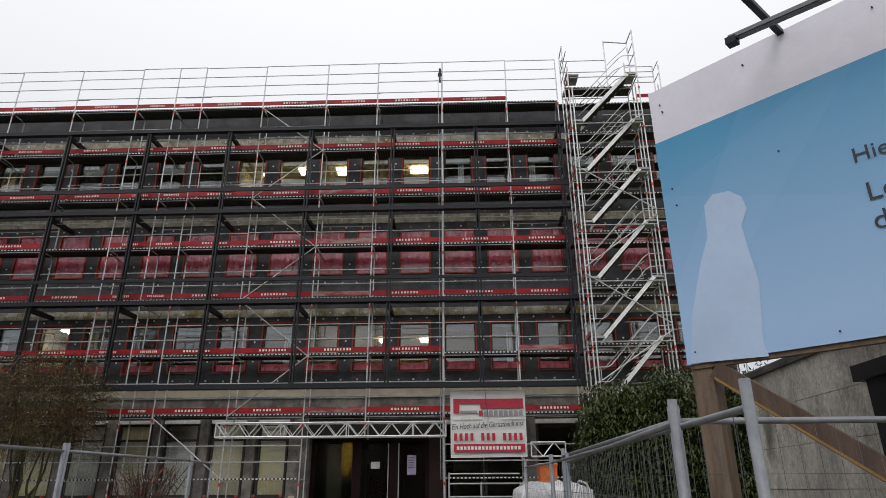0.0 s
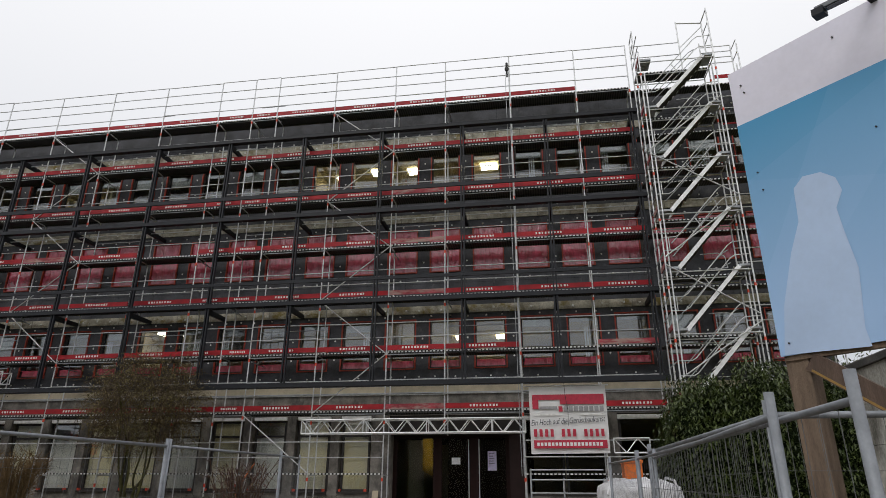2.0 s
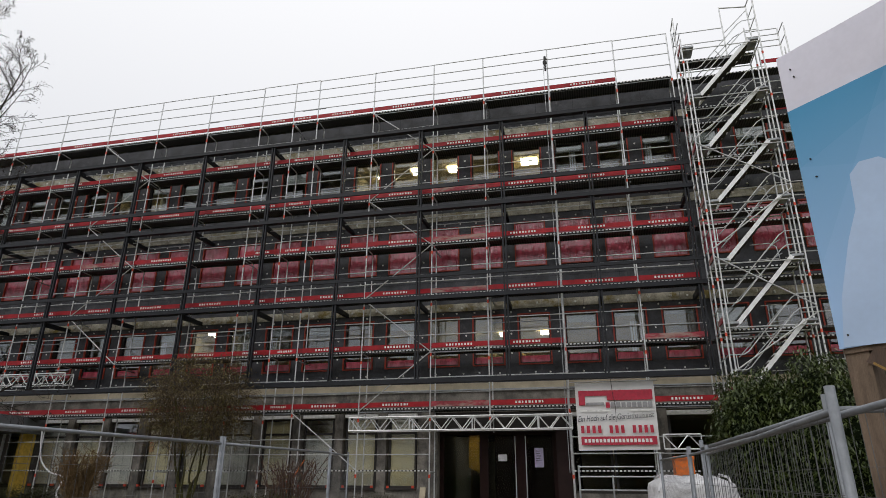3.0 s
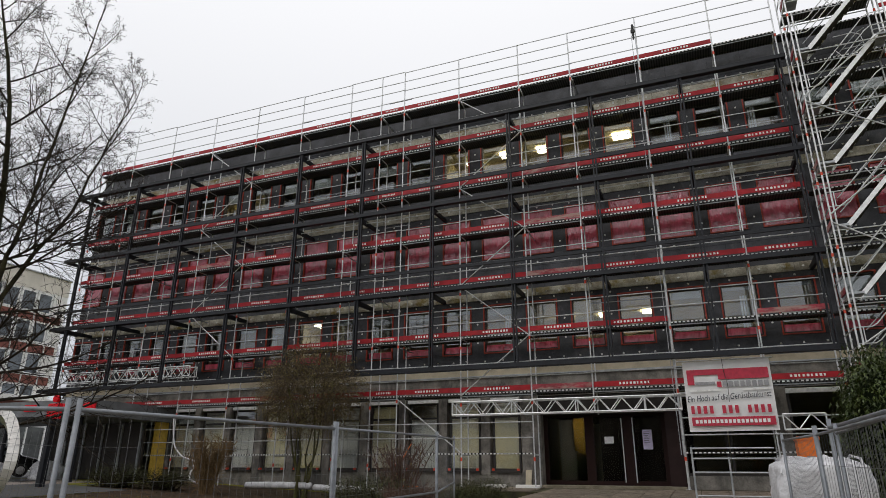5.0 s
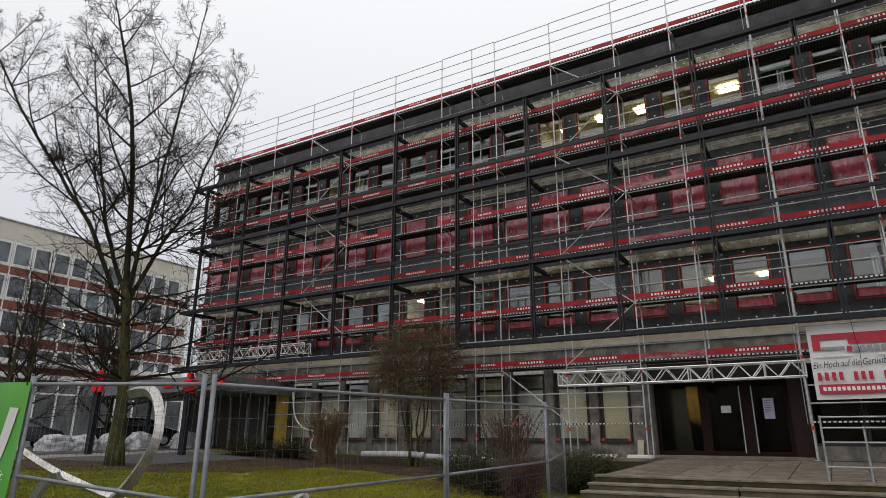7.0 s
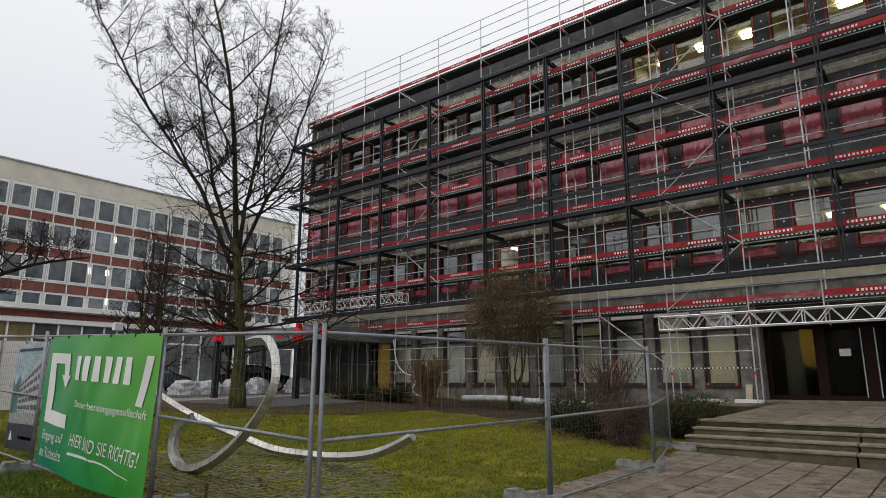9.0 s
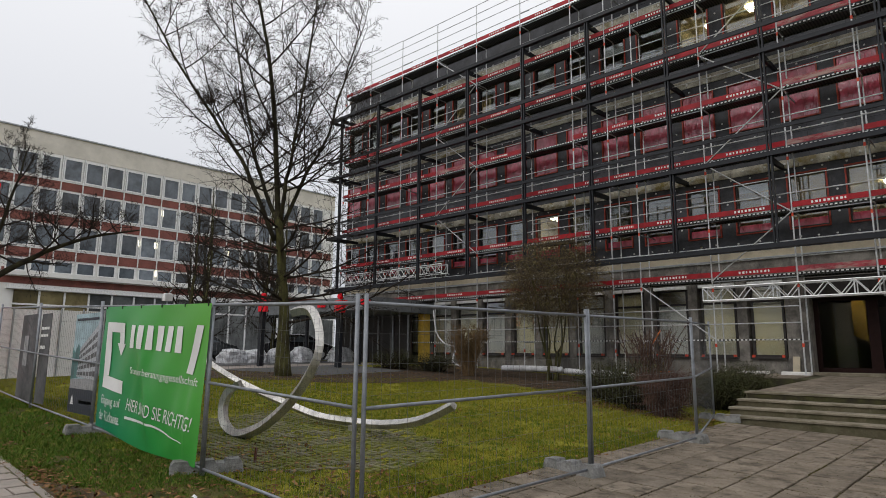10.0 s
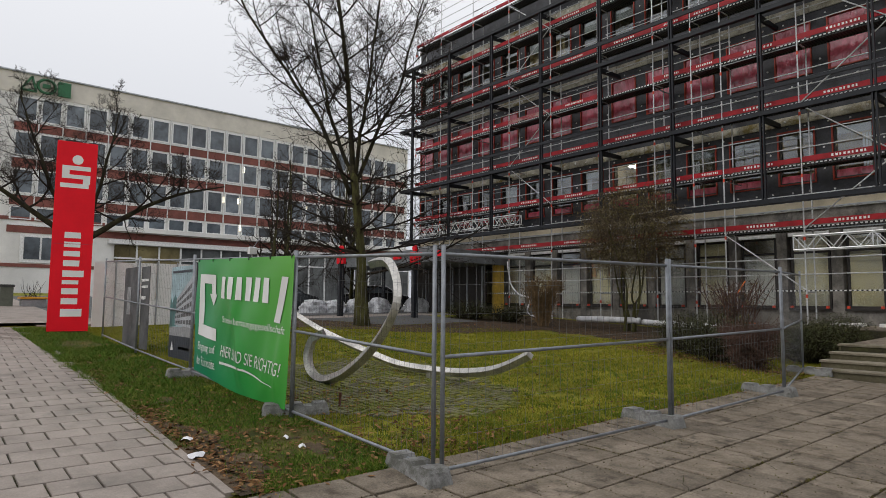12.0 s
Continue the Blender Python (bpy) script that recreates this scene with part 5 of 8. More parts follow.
    poly([(0.33, 0.135), (0.62, 0.15), (0.62, 0.165), (0.33, 0.155)], "underline")
    poly([(0.62, 0.15), (0.9, 0.115), (0.9, 0.12), (0.62, 0.165)], "underline")
    for u in (0.02, 0.2, 0.4, 0.6, 0.8, 0.98):
        q = P(u, 0.99)
        part("cable_tie", MB().box(q[0] - 0.004, yf - 0.012, q[2] - 0.015, q[0] + 0.004, yf + 0.05, q[2] + 0.025), M["black"], ob)
    return ob


green_banner()


def poster(x0, x1, z0, z1, cols, label):
    ob = thing("fence_poster", ((x0 + x1) / 2, 3.40, z0), label, "poster", "fence posters")
    part("sheet", MB().box(x0, 3.395, z0, x1, 3.405, z1), cols[0], ob)
    for a, b, c, d, mm in cols[1]:
        part("print_field", MB().box(x0 + (x1 - x0) * a, 3.385, z0 + (z1 - z0) * c, x0 + (x1 - x0) * b, 3.392, z0 + (z1 - z0) * d), mm, ob)
    return ob


M["poster_blue"] = mat("pale_blue_poster", (0.34, 0.47, 0.52), 0.5, 0, 1.5, 0.3, 0.05, 20, 0.02)
M["poster_dark"] = mat("charcoal_poster", (0.06, 0.06, 0.065), 0.55, 0, 2.0, 0.5, 0.08, 20, 0.02, col2=(0.13, 0.13, 0.135))
M["poster_pale"] = mat("pale_grey_print", (0.40, 0.42, 0.45), 0.5, 0, 2.0, 0.2, 0.05, 20, 0.02)
M["poster_teal"] = mat("teal_poster_print", (0.06, 0.17, 0.17), 0.5, 0, 3.0, 0.4, 0.05, 20, 0.02)
def building_poster():
    """A printed view of a pale building in perspective over a black foot strip."""
    x0, x1, z0, z1 = -12.05, -10.85, 0.5, 2.1
    ob = poster(x0, x1, z0, z1, (M["poster_blue"], [(0, 1, 0, 0.24, M["ink"]), (0.08, 0.92, 0.93, 0.955, M["ink"]), (0.45, 0.92, 0.10, 0.13, M["white_mark"])]), "poster of a pale building under a blue sky on the fence")
    def poly(pts, material, name, lift):
        part(name, MB().add([(x0 + (x1 - x0) * u, 3.391 - lift, z0 + (z1 - z0) * v) for u, v in pts], [tuple(range(len(pts)))]), material, ob)
    poly([(0.0, 0.24), (1.0, 0.24), (1.0, 0.36), (0.0, 0.33)], M["sheet_back"], "print_field", 0.0)
    poly([(0.0, 0.33), (0.30, 0.35), (0.34, 0.62), (0.22, 0.70), (0.10, 0.60), (0.0, 0.66)], M["poster_teal"], "print_field", 0.002)
    bot, top = ((0.24, 0.36), (1.0, 0.34)), ((0.30, 0.64), (1.0, 0.90))
    at = lambda f, g: (bot[0][0] + (top[0][0] - bot[0][0]) * g + (1.0 - bot[0][0] - (top[0][0] - bot[0][0]) * g) * f,
                       (bot[0][1] + (bot[1][1] - bot[0][1]) * f) + ((top[0][1] + (top[1][1] - top[0][1]) * f) - (bot[0][1] + (bot[1][1] - bot[0][1]) * f)) * g)
    poly([at(0, 0), at(1, 0), at(1, 1), at(0, 1)], M["poster_pale"], "print_field", 0.004)
    for k in range(5):
        g0, g1 = 0.06 + 0.18 * k, 0.06 + 0.18 * k + 0.095
        for c in range(7):
            f0, f1 = (c / 7) ** 1.3 + 0.012, ((c + 1) / 7) ** 1.3 - 0.012
            poly([at(f0, g0), at(f1, g0), at(f1, g1), at(f0, g1)], M["poster_dark"], "printed_window", 0.006)
    poly([(0.10, 0.08), (0.24, 0.08), (0.17, 0.18)], M["white_mark"], "emblem", 0.009)


building_poster()
poster(-15.4, -14.2, 0.52, 2.2, (M["poster_dark"], [(0.25, 0.5, 0.4, 0.75, M["sheet_back"])]), "charcoal grey poster on the fence")
poster(-14.05, -13.45, 0.52, 2.18, (M["poster_dark"], [(0.1, 0.9, 0.82, 0.85, M["white_mark"]), (0.1, 0.8, 0.74, 0.77, M["white_mark"]), (0.1, 0.6, 0.6, 0.64, M["white_mark"])]), "narrow black poster with white bars of print on the fence")


def pylon_print():
    ob = bpy.data.objects["bank_pylon"]
    p, q = Vector((-19.42, 2.50, 0)), Vector((-19.28, 3.44, 0))
    d = (q - p)
    n = Vector((d.y, -d.x, 0)).normalized() * 0.006
    def rect(a, b, z0, z1, name):
        A, B = p + d * a + n, p + d * b + n
        back = -n * 0.5
        m = MB().add([(A.x, A.y, z0), (B.x, B.y, z0), (B.x, B.y, z1), (A.x, A.y, z1)], [(0, 1, 2, 3)])
        part(name, m, M["white_mark"], ob)
    rect(0.15, 0.85, 4.98, 5.10, "emblem_bar")
    rect(0.15, 0.33, 4.85, 4.98, "emblem_bar")
    rect(0.15, 0.85, 4.75, 4.86, "emblem_bar")
    rect(0.67, 0.85, 4.62, 4.75, "emblem_bar")
    rect(0.12, 0.82, 4.50, 4.62, "emblem_bar")
    c = p + d * 0.52 + n
    m = MB()
    dd = d.normalized()
    m.add([(c.x + dd.x * 0.13 * math.cos(a), c.y + dd.y * 0.13 * math.cos(a), 5.27 + 0.13 * math.sin(a)) for a in [2 * math.pi * i / 20 for i in range(20)]], [tuple(range(20))])
    part("emblem_dot", m, M["white_mark"], ob)
    z = 0.0
    for k, h in enumerate((0.28, 0.22, 0.22, 0.15, 0.24, 0.22, 0.2, 0.2, 0.22)):
        z0 = 1.05 + z
        z += h + 0.045
        rect(0.30, 0.70 if k not in (0, 4) else 0.82, z0, z0 + h * 0.72, "name_bar")
    part("seam", MB().add([(*(p + n * 1.2).xy, 2.98), (*(q + n * 1.2).xy, 2.98), (*(q + n * 1.2).xy, 2.99), (*(p + n * 1.2).xy, 2.99)], [(0, 1, 2, 3)]), M["ink_red"], ob)


pylon_print()


def spline(pts, n):
    pts = [Vector(p) for p in pts]
    out = []
    for i in range(len(pts) - 1):
        a, b, c, d = pts[max(i - 1, 0)], pts[i], pts[i + 1], pts[min(i + 2, len(pts) - 1)]
        for k in range(n):
            t = k / n
            out.append(0.5 * ((2 * b) + (c - a) * t + (2 * a - 5 * b + 4 * c - d) * t * t + (3 * b - a - 3 * c + d) * t ** 3))
    return out + [pts[-1]]


def bar_loop(pts, w, h, side, roll=0.75):
    """A square bar bent along points; w lies along side, h in the plane of the bend. One plate a segment."""
    m = MB()
    side = Vector(side).normalized()
    rings = []
    for i, p in enumerate(pts):
        d = (pts[min(i + 1, len(pts) - 1)] - pts[max(i - 1, 0)]).normalized()
        u = side.cross(d).normalized()
        s = d.cross(u).normalized()
        u, s = u * math.cos(roll) + s * math.sin(roll), s * math.cos(roll) - u * math.sin(roll)
        rings.append([p - s * w / 2 - u * h / 2, p + s * w / 2 - u * h / 2, p + s * w / 2 + u * h / 2, p - s * w / 2 + u * h / 2])
    for r in rings:
        m.v += [tuple(v) for v in r]
    for i in range(len(rings) - 1):
        o = 4 * i
        for k in range(4):
            m.f.append((o + k, o + (k + 1) % 4, o + 4 + (k + 1) % 4, o + 4 + k))
    m.f += [(3, 2, 1, 0), tuple(4 * (len(rings) - 1) + k for k in range(4))]
    return m


def sculpture():
    ob = thing("steel_sculpture", (-9.0, 5.2, height(-9, 5.2)), "looping brushed steel ribbon sculpture standing on the lawn", "sculpture")
    loop = spline([(-7.95, 5.0, 2.07), (-7.55, 5.0, 2.08), (-7.26, 4.95, 1.86), (-7.16, 4.9, 1.5), (-7.36, 4.85, 1.12), (-7.8, 4.85, 0.76), (-8.4, 4.85, 0.44), (-9.1, 4.9, 0.27), (-9.62, 4.95, 0.36), (-9.84, 5.0, 0.6), (-9.78, 5.05, 0.86), (-9.6, 5.15, 0.99)], 5)
    part("ribbon", bar_loop(loop, 0.11, 0.11, (0.15, 1, 0), 0.5), M["steel_art"], ob)
    long = spline([(-13.6, 6.2, 1.5), (-12.66, 6.2, 1.21), (-11.77, 6.2, 0.97), (-10.86, 6.25, 0.755), (-9.95, 6.35, 0.56), (-9.24, 6.45, 0.415), (-8.45, 6.55, 0.375), (-7.62, 6.55, 0.405), (-6.82, 6.5, 0.53), (-6.17, 6.5, 0.785)], 6)
    part("ribbon", bar_loop(long, 0.10, 0.10, (0.1, 1, 0)), M["steel_art"], ob)
    for pts, w, side, roll in ((loop, 0.11, (0.15, 1, 0), 0.5), (long, 0.10, (0.1, 1, 0), 0.75)):
        seams = MB()
        for i in range(2, len(pts) - 2):
            a, b = pts[i], pts[i].lerp(pts[i + 1], 0.035)
            one = bar_loop([a, b], w + 0.004, w + 0.004, side, roll)
            seams.add(one.v, one.f)
        part("plate_joints", seams, M["sheet_back"], ob, "fine joints between the steel plates", kind="stuff")
    part("ground_anchor", MB().box(-9.14, 4.86, height(-9, 4.9) - 0.1, -9.04, 4.96, height(-9, 4.9) + 0.06).box(-8.5, 6.5, 0.1, -8.4, 6.6, 0.33), M["steel_art"], ob)
    return ob


sculpture()

# ---- the board, the wall and the thicket on the other side of the path ----
def billboard_details():
    ob = bpy.data.objects["billboard"]
    a, d = Vector((2.18, 6.15, 0)), Vector((1, -1, 0)).normalized()
    n = Vector((-1, -1, 0)).normalized()
    def flat(pts, name, material, off=0.012, label=""):
        m = MB().add([tuple(a + d * u + n * off + Vector((0, 0, z))) for u, z in pts], [tuple(range(len(pts)))])
        return part(name, m, material, ob, label)
    # a plain pale rounded shape in the print
    pts = [(0.04, 2.7), (0.12, 3.15), (0.28, 3.64), (0.4, 3.91), (0.42, 4.25), (0.52, 4.34), (0.68, 4.32), (0.79, 4.22), (0.82, 4.08), (0.74, 3.93), (0.76, 3.69), (0.8, 3.34), (0.74, 2.82), (0.76, 2.66)]
    flat(pts, "pale_shape", M["bill_pale"], 0.007, label="plain pale rounded shape")
    for s, u, z, size in (("Hie", 1.75, 4.19, 0.20), ("Le", 1.78, 3.82, 0.24), ("d", 1.775, 3.56, 0.24)):
        me = text_mesh("lettering", s, size, M["ink"])
        rot = Matrix((( d.x, 0, n.x), (d.y, 0, n.y), (0, 1, 0))).to_4x4()
        place("lettering", me, Matrix.Translation(a + d * u + n * 0.014 + Vector((0, 0, z))) @ rot, ob)
    for u, z in ((0.12, 5.6), (0.14, 5.5), (0.12, 4.55), (0.14, 4.35), (1.05, 5.62), (1.2, 4.55), (1.35, 2.78), (0.1, 2.8), (2.2, 5.6)):
        c = a + d * u + Vector((0, 0, z))
        part("screw", MB().tube(c + n * 0.002, c + n * 0.02, 0.008, 8), M["black"], ob)
    # timber posts, brace and the lamp bar above
    for u in (0.115, 3.6):
        c = a + d * u - n * 0.14
        part("post", MB().beam((c.x, c.y, -0.05), (c.x, c.y, 5.6), 0.2, 0.2, (0.7, 0.7, 0)), M["wood"], ob, "weathered timber post")
    b0, b1 = a + d * 0.24 - n * 0.05, a + d * 2.0 - n * 0.05
    part("brace", MB().beam((b0.x, b0.y, 2.62), (b1.x, b1.y, 1.24), 0.08, 0.17), M["wood_dark"], ob, "slanting timber brace")
    part("brace_edge", MB().beam((b0.x, b0.y, 2.535), (b1.x, b1.y, 1.155), 0.082, 0.02), M["wood_edge"], ob, "yellowed lower edge")
    l0, l1 = a + d * 1.13 + n * 0.5, a + d * 3.6 + n * 0.5
    part("lamp_bar", MB().beam((l0.x, l0.y, 5.62), (l1.x, l1.y, 5.45), 0.08, 0.042), M["canopy"], ob, "grey steel lamp bar")
    part("lamp_end", MB().beam((l0.x - 0.02, l0.y + 0.02, 5.585), (l0.x + 0.05, l0.y - 0.05, 5.58), 0.10, 0.07), M["steel"], ob, "dark end bracket")
    part("lamp_glass", MB().beam((l0.x + 0.06, l0.y - 0.06, 5.588), (l1.x, l1.y, 5.422), 0.06, 0.012), M["far_glass"], ob, "dark glass under the lamp bar")
    for u in (1.5, 3.2):
        c0, c1 = a + d * (u - 0.05) - n * 0.03, a + d * (u - 0.1) + n * 0.85
        part("lamp_arm", MB().beam((c0.x, c0.y, 5.79), (c1.x, c1.y, 5.80), 0.06, 0.05), M["steel"], ob)
    part("back_rail", MB().beam(tuple(a + d * 0.02 - n * 0.05 + Vector((0, 0, 2.67))), tuple(a + d * 4.4 - n * 0.05 + Vector((0, 0, 2.67))), 0.06, 0.05), M["wood"], ob)


billboard_details()


def block_wall():
    ob = thing("block_wall", (4.4, 8, 0), "stained grey concrete wall with a dark coping", "wall", kind="structure")
    x, y0, y1, zt = 4.2, 2.2, 9.6, 3.06
    part("core", MB().box(x + 0.03, y0, -0.1, x + 0.3, y1, zt - 0.02), M["wall_block"], ob)
    rnd = random.Random(2)
    z, r = 0.0, 0
    while z < zt - 0.05:
        h = min(0.52, zt - z)
        y = y0 - (1.1 if r % 2 else 0)
        while y < y1:
            a, b = max(y, y0), min(y + 2.4, y1)
            if b - a > 0.05:
                part("block", MB().box(x - rnd.uniform(0, .012), a + 0.003, z + 0.003, x + 0.05, b - 0.003, z + h - 0.003), M["wall_block"], ob)
            y += 2.4
        z, r = z + h, r + 1
    part("coping", MB().slab(x - 0.06, y0, zt, x + 0.36, y1, zt + 0.10, 0.02), M["coping"], ob, "dark weathered coping")
    part("hatch", MB().box(x - 0.08, 5.7, 0.6, x - 0.02, 6.6, 2.6).box(x - 0.14, 5.6, 2.6, x, 6.72, 2.76), M["steel"], ob, "dark steel hatch")
    return ob


block_wall()

M["leaf_dark"] = mat("evergreen_leaf", (0.026, 0.050, 0.011), 0.42, 0, 3, 0.4, 0.2, 30, 0.0, col2=(0.085, 0.115, 0.024))
# Core green goes near-black: the shade between leaves is in the colour.
M["leaf_shade"] = mat("shaded_inner_green", (0.010, 0.016, 0.006), 0.9, 0, 6, 0.4, 0.2, 30, 0.3, spec=0.1)
M["leaf_hedge"] = mat("hedge_leaf", (0.034, 0.046, 0.014), 0.75, 0, 3, 0.35, 0.1, 30, 0.0, col2=(0.072, 0.070, 0.024), spec=0.2)
M["leaf_dry"] = mat("dry_brown_leaf", (0.22, 0.145, 0.075), 0.8, 0, 1.6, 0.4, 0.1, 30, 0.0, col2=(0.22, 0.19, 0.065))
M["litter"] = mat("fallen_leaf", (0.13, 0.07, 0.03), 0.85, 0, 5, 0.4, 0.1, 30, 0.0, col2=(0.17, 0.11, 0.05))


def leaf(m, p, d, up, length, width):
    d, s = d.normalized(), d.cross(up).normalized() * width / 2
    q = p + d * length * 0.5 - up * length * 0.06
    m.add([p, q + s, p + d * length - up * length * 0.2, q - s], [(0, 1, 2, 3)])


def clump_bush(ob, centre, radii, leaves, length, width, material, seed, stems=14, droop=0.3, name="foliage"):
    """Stems fanning out of the base, with leaves on their outer halves in clumps."""
    rnd = random.Random(seed)
    c = Vector(centre)
    st, fo = MB(), MB()
    base = Vector((c.x, c.y, height(c.x, c.y)))
    tips = []
    for i in range(stems):
        while True:
            v = Vector((rnd.uniform(-1, 1), rnd.uniform(-1, 1), rnd.uniform(-0.9, 1)))
            if 0.3 < v.length < 1:
                break
        tip = c + Vector((v.x * radii[0], v.y * radii[1], v.z * radii[2]))
        b = base + Vector((rnd.uniform(-.3, .3) * radii[0], rnd.uniform(-.3, .3) * radii[1], -0.05))
        mid = b.lerp(tip, 0.5) + Vector((rnd.uniform(-.2, .2), rnd.uniform(-.2, .2), 0.15))
        st.path([b, mid, tip], [0.02, 0.013, 0.004], 4)
        tips.append((mid, tip))
    part("stem_mass", st, M["twig"], ob, kind="stuff")
    per = max(1, leaves // stems)
    for mid, tip in tips:
        for k in range(per):
            f = rnd.random() ** 0.6
            spread = 0.28 * min(radii) + 0.1
            p = mid.lerp(tip, 0.2 + 0.9 * f) + Vector((rnd.gauss(0, spread), rnd.gauss(0, spread), rnd.gauss(0, spread * 0.8)))
            q = p - c
            if (q.x / radii[0]) ** 2 + (q.y / radii[1]) ** 2 + (q.z / radii[2]) ** 2 > 1.15 or p.z < base.z:
                continue
            d = Vector((rnd.gauss(0, 1), rnd.gauss(0, 1), rnd.gauss(0, .6) - droop))
            leaf(fo, p, d, Vector((0, 0, 1)), length * rnd.uniform(.6, 1.2), width * rnd.uniform(.7, 1.2))
    part(name, fo, material, ob, kind="stuff")


def dense_bush(ob, c, r, leaves, length, width, material, seed):
    """A closed evergreen: a lumpy core, near-black for inner shade, under a shell of drooping leaves."""
    rnd = random.Random(seed)
    c = Vector(c)
    lump = lambda v: 1 + 0.26 * noise.noise(v * 2.3 + Vector((seed, 0, 0))) + 0.10 * noise.noise(v * 6 + Vector((0, seed, 0)))
    def at(v, k):
        n = (abs(v.x) ** 2.6 + abs(v.y) ** 2.6 + abs(v.z) ** 2.6) ** (-1 / 2.6)
        return c + Vector((v.x * r[0], v.y * r[1], v.z * r[2])) * (n * k * lump(v))
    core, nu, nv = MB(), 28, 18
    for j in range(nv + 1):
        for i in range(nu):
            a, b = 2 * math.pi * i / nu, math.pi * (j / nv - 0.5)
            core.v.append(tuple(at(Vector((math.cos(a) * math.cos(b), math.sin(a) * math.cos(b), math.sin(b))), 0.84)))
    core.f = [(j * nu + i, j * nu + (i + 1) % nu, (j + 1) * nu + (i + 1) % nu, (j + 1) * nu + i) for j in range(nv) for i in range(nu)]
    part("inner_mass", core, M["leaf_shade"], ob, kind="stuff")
    fo = MB()
    floor = height(c.x, c.y)
    for k in range(leaves):
        v = Vector((rnd.gauss(0, 1), rnd.gauss(0, 1), rnd.gauss(0.15, 1))).normalized()
        p = at(v, rnd.uniform(.82, 1.03) + (0.08 * rnd.random() if k % 9 == 0 else 0))
        if p.z < floor or v.y > 0.55:
            continue
        d = Vector((v.x * 0.7 + rnd.gauss(0, .6), v.y * 0.7 + rnd.gauss(0, .6), rnd.gauss(-.35, .5)))
        leaf(fo, p, d, Vector((0, 0, 1)), length * rnd.uniform(.6, 1.2), width * rnd.uniform(.7, 1.2))
    part("leaf_mass", fo, material, ob, kind="stuff")


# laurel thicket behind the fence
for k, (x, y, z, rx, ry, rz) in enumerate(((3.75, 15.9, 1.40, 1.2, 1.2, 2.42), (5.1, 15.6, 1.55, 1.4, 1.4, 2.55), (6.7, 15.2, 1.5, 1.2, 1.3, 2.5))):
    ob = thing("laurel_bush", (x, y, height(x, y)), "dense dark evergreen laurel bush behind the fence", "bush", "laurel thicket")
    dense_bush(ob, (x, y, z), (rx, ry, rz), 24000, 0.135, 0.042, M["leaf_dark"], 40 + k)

# ---- trees and shrubs ----
M["twig_brown"] = mat("brown_twigs", (0.085, 0.060, 0.040), 0.9, 0, 3, 0.3, 0.1, 30, 0.1)
def grow(m, rnd, p, d, length, r0, depth, spec):
    """A branch that bends, tapers and forks; spec: sides, segments, children, spread, lift a level."""
    sides, segs, kids, spread, lift, ratio, wob = spec[depth]
    pts, rs, q = [p], [r0], Vector(p)
    dirs = []
    d = d.normalized()
    end = 0.35 if depth < len(spec) - 1 else 0.5
    for i in range(segs):
        d = (d + Vector((rnd.gauss(0, wob), rnd.gauss(0, wob), rnd.gauss(0, wob) + lift))).normalized()
        q = q + d * (length / segs)
        pts.append(q.copy())
        dirs.append(d.copy())
        rs.append(r0 * (1 - (1 - end) * (i + 1) / segs))
    m.path(pts, rs, sides)
    if depth == len(spec) - 1:
        return
    for k in range(kids):
        f = 0.22 + 0.78 * (k + rnd.random()) / kids
        i = min(int(f * segs), segs - 1)
        o = pts[i].lerp(pts[i + 1], f * segs - i)
        side = dirs[i].orthogonal().normalized()
        side.rotate(Matrix.Rotation(rnd.uniform(0, 2 * math.pi) + k * 2.4, 3, dirs[i]))
        a = radians(spread * rnd.uniform(0.7, 1.25))
        nd = dirs[i] * math.cos(a) + side * math.sin(a)
        r = rs[i] * 0.55
        grow(m, rnd, o, nd, length * ratio * (1.15 - 0.55 * f) * rnd.uniform(0.75, 1.2), max(r, 0.006), depth + 1, spec)


